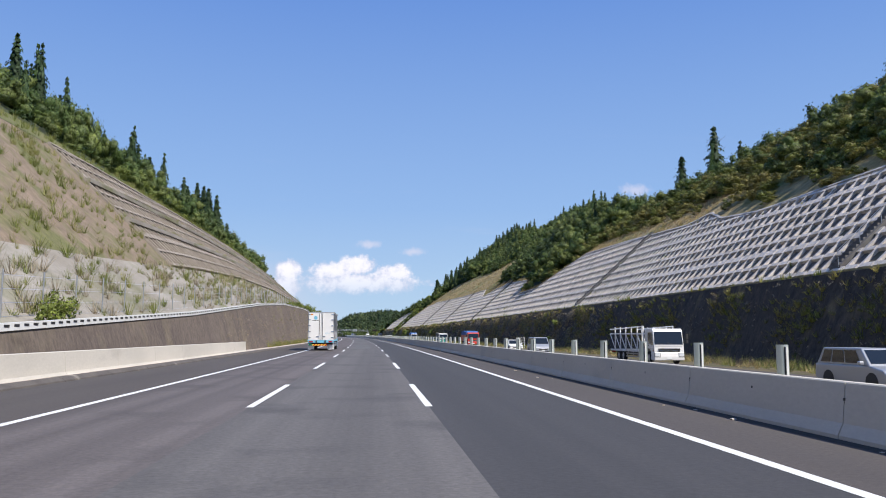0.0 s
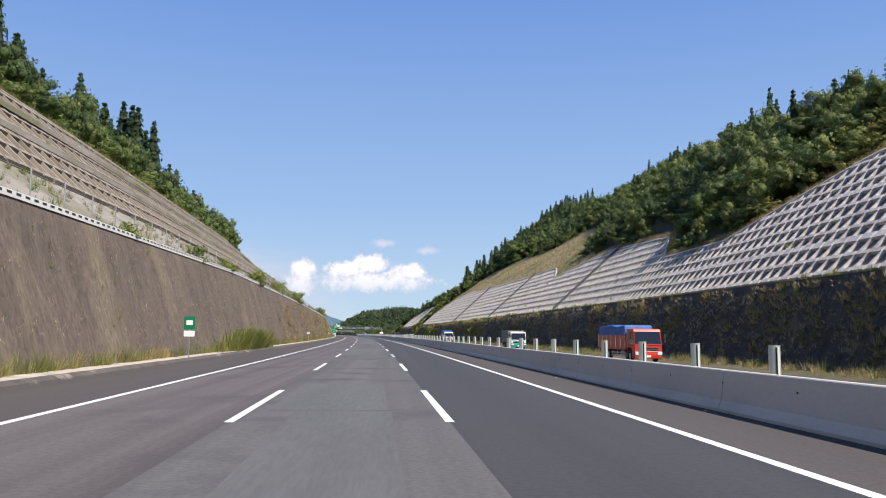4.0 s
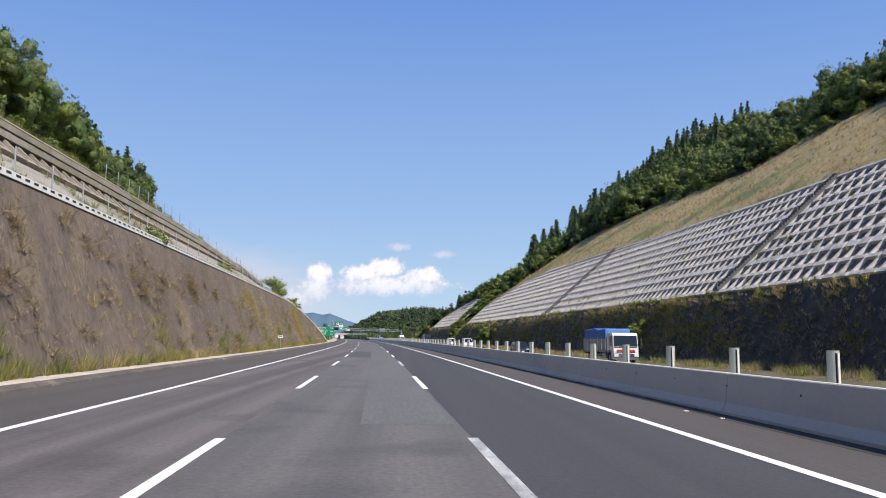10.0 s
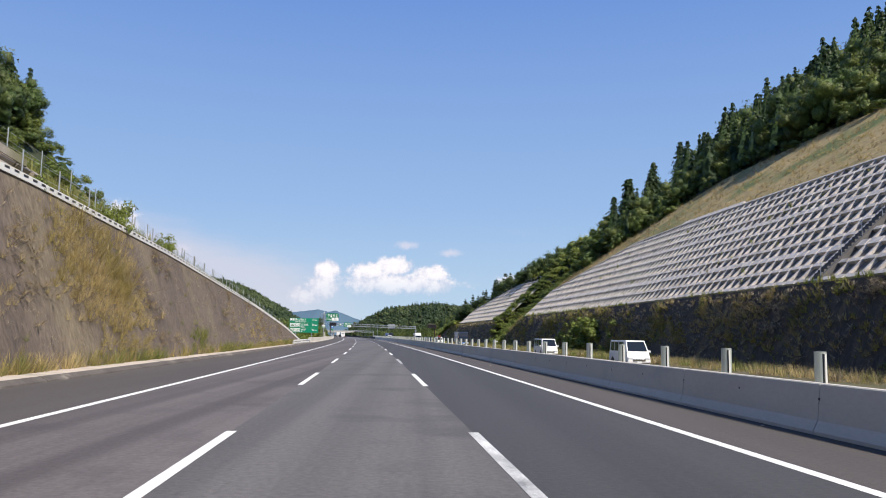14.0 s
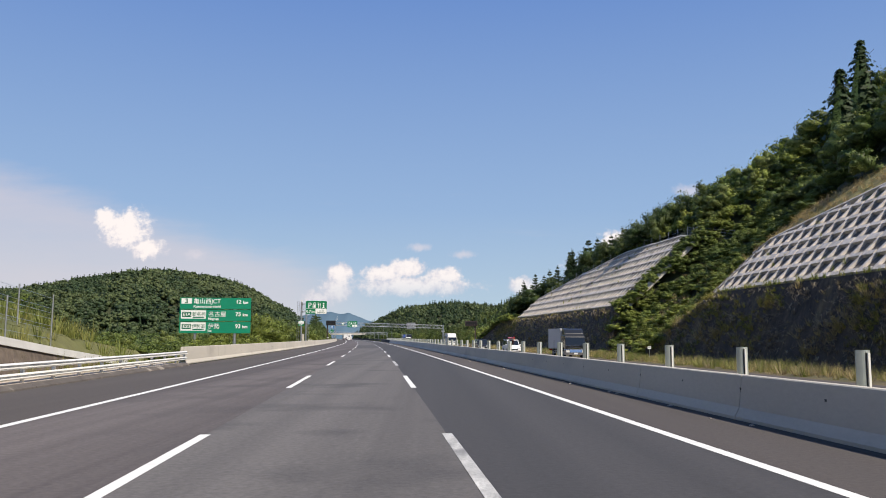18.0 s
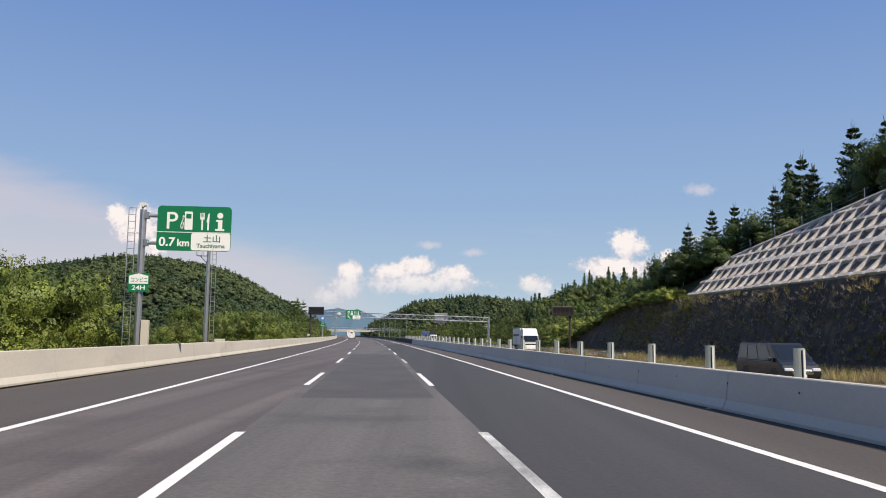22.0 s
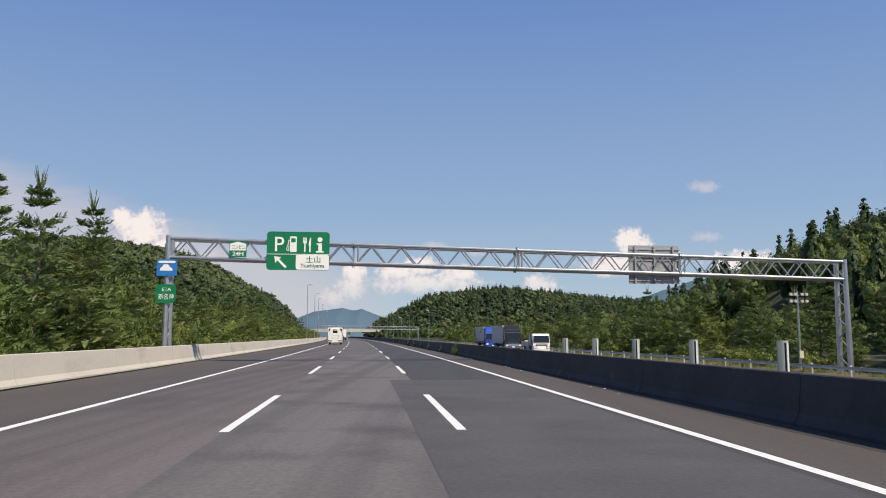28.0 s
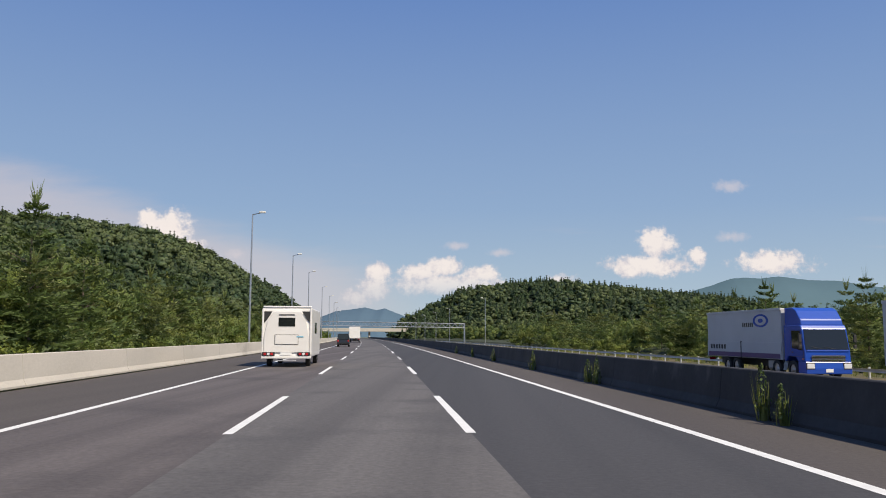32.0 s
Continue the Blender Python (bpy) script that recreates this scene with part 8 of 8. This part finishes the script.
rows = wall_rows(240, -1, h=(0.2, 0.5)) + wall_rows(60, -1, (372, 3.5), (3, 1.5), h=(0.4, 0.9))
for c in ((318, 1.0), (326, 1.2), (346, 0.8), (358, 1.4), (300, 0.9), (280, 0.8), (410, 1.0)):
    rows += wall_rows(30, -1, c, (1.2, 0.7), h=(0.4, 1.0))
tufts_at("wall_green_left", rows, BLADE, "sparse green weeds on the brown wall", FINE)
rows = wall_clumps(150, 22, 1, (118, 545), (1.3, 0.7), (0.3, 0.75), 0.24) + wall_rows(2600, 1, s_range=(118, 545), h=(0.25, 0.7), off=0.24) + wall_rows(350, 1, s_range=(10, 118), h=(0.2, 0.5), off=0.2) + wall_rows(1300, 1, s_range=(563, 668), h=(0.25, 0.7), off=0.24)
tan = wall_clumps(170, 11, 1, (118, 545), (0.9, 0.5), (0.35, 0.85), 0.3) + wall_clumps(45, 11, 1, (563, 668), (0.9, 0.5), (0.35, 0.85), 0.3) + wall_clumps(10, 10, 1, (20, 118), (0.8, 0.5), (0.3, 0.7), 0.3)
tufts_at("wall_tan_right", tan, STALK, "pale withered tufts hanging from the dark wall", FINE_DROOP)
tufts_at("dead_stalks_right", rows, STALK, "withered stalks and roots all over the dark wall", HANG_BOLD)
rows = wall_clumps(95, 22, 1, (118, 545), (1.2, 0.8), (0.35, 0.95)) + wall_rows(500, 1, s_range=(118, 545), h=(0.3, 0.8)) + wall_rows(260, 1, s_range=(563, 668), h=(0.3, 0.9))
tufts_at("wall_straw_right", rows, STRAW, "withered yellow grass on the dark wall", FINE_WALL)
rows = wall_clumps(95, 26, 1, (280, 545), (1.4, 0.8), (0.3, 0.8)) + wall_clumps(30, 22, 1, (120, 280), (1.2, 0.8), (0.3, 0.7)) + wall_rows(300, 1, s_range=(563, 668), h=(0.3, 0.8))
for c in ((52, 3.5), (62, 3.2), (75, 3.4), (90, 2.6), (100, 3.5), (112, 3), (126, 4.5), (150, 3.5), (345, 5.5), (352, 5), (360, 4.6), (368, 5.2), (474, 2), (480, 3), (484, 4.2), (490, 2.5), (500, 4.5), (640, 5), (650, 4), (657, 3)):
    rows += wall_rows(110, 1, c, (2.4, 1.7), h=(0.35, 0.85))
tufts_at("wall_green_right", rows, leafy("vine_leaves", (0.24, 0.25, 0.06), (0.34, 0.29, 0.085), 0.3, 0.45), "yellow-green weeds climbing the dark wall", FINE_WALL)
rows = [(s, rng.uniform(28.4, 33.4), -0.85, rng.uniform(0.3, 0.95)) for s in clumped(2600, 10, 690, 7)]
rows += [(s, x, land_z(s, x), rng.uniform(0.6, 1.3)) for s, x in ((rng.uniform(540, 567), rng.uniform(33.4, 46)) for _ in range(260))]
rows += [(s, rng.uniform(27.9, 33.4), -0.85, rng.uniform(0.45, 1.15)) for s in clumped(1500, 400, 690, 6, 0.5)]
tufts_at("verge_tan_right", rows[::2], TAN, "withered tan grass along the foot of the dark wall", FINE_TALL)
tufts_at("verge_straw_right", rows[1::2], STRAW, "dry grass along the foot of the dark wall", FINE_TALL)
rows = [(s, rng.uniform(28.6, 33.4), -0.85, rng.uniform(0.3, 1.2)) for s in clumped(1900, 10, 690, 11)] + [(s, rng.uniform(28.0, 33.4), -0.85, rng.uniform(0.5, 1.3)) for s in clumped(700, 440, 580, 8)]
tufts_at("verge_green_right", rows, BLADE, "green grass along the foot of the dark wall", FINE_TALL)
rows = [(s, right_profile(s)[3][0] + rng.uniform(-0.3, 0.8), right_profile(s)[3][1], rng.uniform(0.3, 0.9)) for s in clumped(500, 20, 545, 8, 0.5)]
tufts_at("ledge_grass_right", rows, BLADE, "grass fringe on the ledge above the dark wall")
rows = []
for s in clumped(420, 20, 640, 6, 0.55):
    a, b_ = right_profile(s)[4], right_profile(s)[5]
    f = rng.random()
    rows.append((s, a[0] + (b_[0] - a[0]) * f, a[1] + (b_[1] - a[1]) * f + 0.1, rng.uniform(0.4, 0.9)))
tufts_at("lattice_grass_right", rows, BLADE, "tufts of grass growing in the lattice cells")
rows = []
for s in clumped(7000, 115, 540, 20, 0.2):
    p = right_profile(s)[5]
    d = rng.random() * meadow_right_w(s)
    rows.append((s, p[0] + d, land_z(s, p[0] + d), rng.uniform(0.35, 0.9)))
tufts_at("meadow_grass_right", rows[::2], STRAW, "tall dry golden grass on the slope above the lattice", FINE_TALL)
tufts_at("meadow_tan_right", rows[1::2], TAN, "withered tan grass on the slope above the lattice", FINE_TALL)
rows = []
for s in clumped(1500, 20, 500, 12, 0.2):
    p = left_profile(s)[4]
    d = rng.random() * meadow_left_w(s)
    rows.append((s, p[0] - d, land_z(s, p[0] - d), rng.uniform(0.4, 1.1)))
for s in clumped(900, 400, 503, 8, 0.2):
    p = left_profile(s)
    x = rng.uniform(p[2][0] - 14, p[2][0])
    rows.append((s, x, land_z(s, x), rng.uniform(0.6, 1.5)))
tufts_at("meadow_grass_left", rows, BLADE, "green grass strip above the slope frame", TUFT_WIDE)
rows = [(s, rng.uniform(8.55, 9.3), 0.0, rng.uniform(0.2, 0.6)) for s in clumped(260, 10, 700, 9)]
tufts_at("median_grass", rows, STRAW, "short dry grass in the median strip")
rows = [(s, -rng.uniform(10.9, 15.5), -0.3, rng.uniform(0.5, 1.2)) for s in clumped(1400, 488, 900, 10, 0.2)]
tufts_at("verge_grass_left", rows, BLADE, "bright roadside grass behind the pale barrier", TUFT_WIDE)
rows = [(s, rng.uniform(28.8, 33), -0.9, rng.uniform(0.4, 1.0)) for s in clumped(900, 690, 950, 10, 0.2)]
tufts_at("verge_grass_right", rows, BLADE, "rough grass beyond the opposite guardrail", TUFT_WIDE)

rows = []
for c, w in ((470, 3.2), (472.5, 3.6), (475.5, 2.8), (478, 3.0), (482, 2.2), (462, 1.8), (487, 1.8), (352, 1.8), (140, 1.6)):
    for k in range(5):
        z = rng.uniform(-0.6, 3.8)
        rows.append(spot(c + rng.normal(0, 0.8), 33.3 + 0.37 * (z + 0.9) - 0.9, rng.uniform(0.5, 0.9) * w, rng.uniform(0.5, 0.9) * w, 0.3, z))
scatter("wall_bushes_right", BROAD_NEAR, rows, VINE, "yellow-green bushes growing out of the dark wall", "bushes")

# weeds in the joints of the dark barrier
for s, x, h in ((770, 7.7, 0.95), (771.2, 7.72, 0.9), (772.6, 7.75, 0.75), (782.4, 7.75, 0.8), (796.4, 7.75, 0.8), (808, 7.8, 0.7), (820.8, 7.75, 0.75), (821.6, 7.8, 1.05), (833.1, 7.78, 0.95), (834.2, 7.78, 0.8), (844.1, 7.78, 0.9), (857, 7.8, 0.8), (868, 7.8, 0.8), (880, 7.8, 0.7)):
    root = thing("barrier_weed", facing(s, x, 0, s * 31 % 360), "tall green weed growing at the foot of the dark barrier", "weed", "weeds along the dark barrier")
    v, t = grass_tuft(int(s), 22, 0.3)
    o = new("stems", bulk_mesh("stems", v * np.array((0.5, 0.5, h * 0.9)), t, BLADE))
    o.parent = root
    v, t = pine_crown(int(s) + 1, 130, 1.0)[:2]
    o = new("leaves", bulk_mesh("leaves", v * np.array((0.55, 0.55, h)), t, PINE))
    o.parent = root

# drain holes and lifting sockets in the median barrier
hole = bmesh.new()
box(hole, -0.006, 0.006, -0.03, 0.03, -0.05, 0.05)
holes = thing("barrier_sockets", Matrix.Identity(4), "small dark lifting sockets in the median barrier face", "socket", kind="structure")
hp = part("socket", hole, BLACK, holes)
s, first = 14.0, True
while s < 702:
    o = hp if first else new("socket", hp.data)
    o.parent = holes
    o.matrix_world = facing(s, 7.86 + 0.195, 0.58)
    first = False
    s += 3.0
# litter and grit along the median
lit = bmesh.new()
r_l = random.Random(5)
for _ in range(90):
    s, x = r_l.uniform(10, 760), 7.78 - abs(r_l.gauss(0, 0.35))
    q = along(s, x, 0.012)
    g = bmesh.ops.create_icosphere(lit, subdivisions=1, radius=r_l.uniform(0.015, 0.05))["verts"]
    for p in g:
        p.co = Vector((p.co.x * 1.6, p.co.y * 1.2, p.co.z * 0.5)) + q
tagged(part("roadside_grit", lit, KERB), "pale stones and litter along the median barrier", "debris", kind="stuff")
dirt = loft("gutter_dirt", -40, 760, 10, lambda s: [(7.55 + 0.12 * math.sin(s / 9), 0.004), (7.85, 0.012)], mat("gutter_dirt", (0.03, 0.027, 0.025), 0.95, second=(0.05, 0.045, 0.04), scale=1.0, grain=0.3))
tagged(dirt, "dark dirt gathered along the median barrier", "dirt", kind="structure")
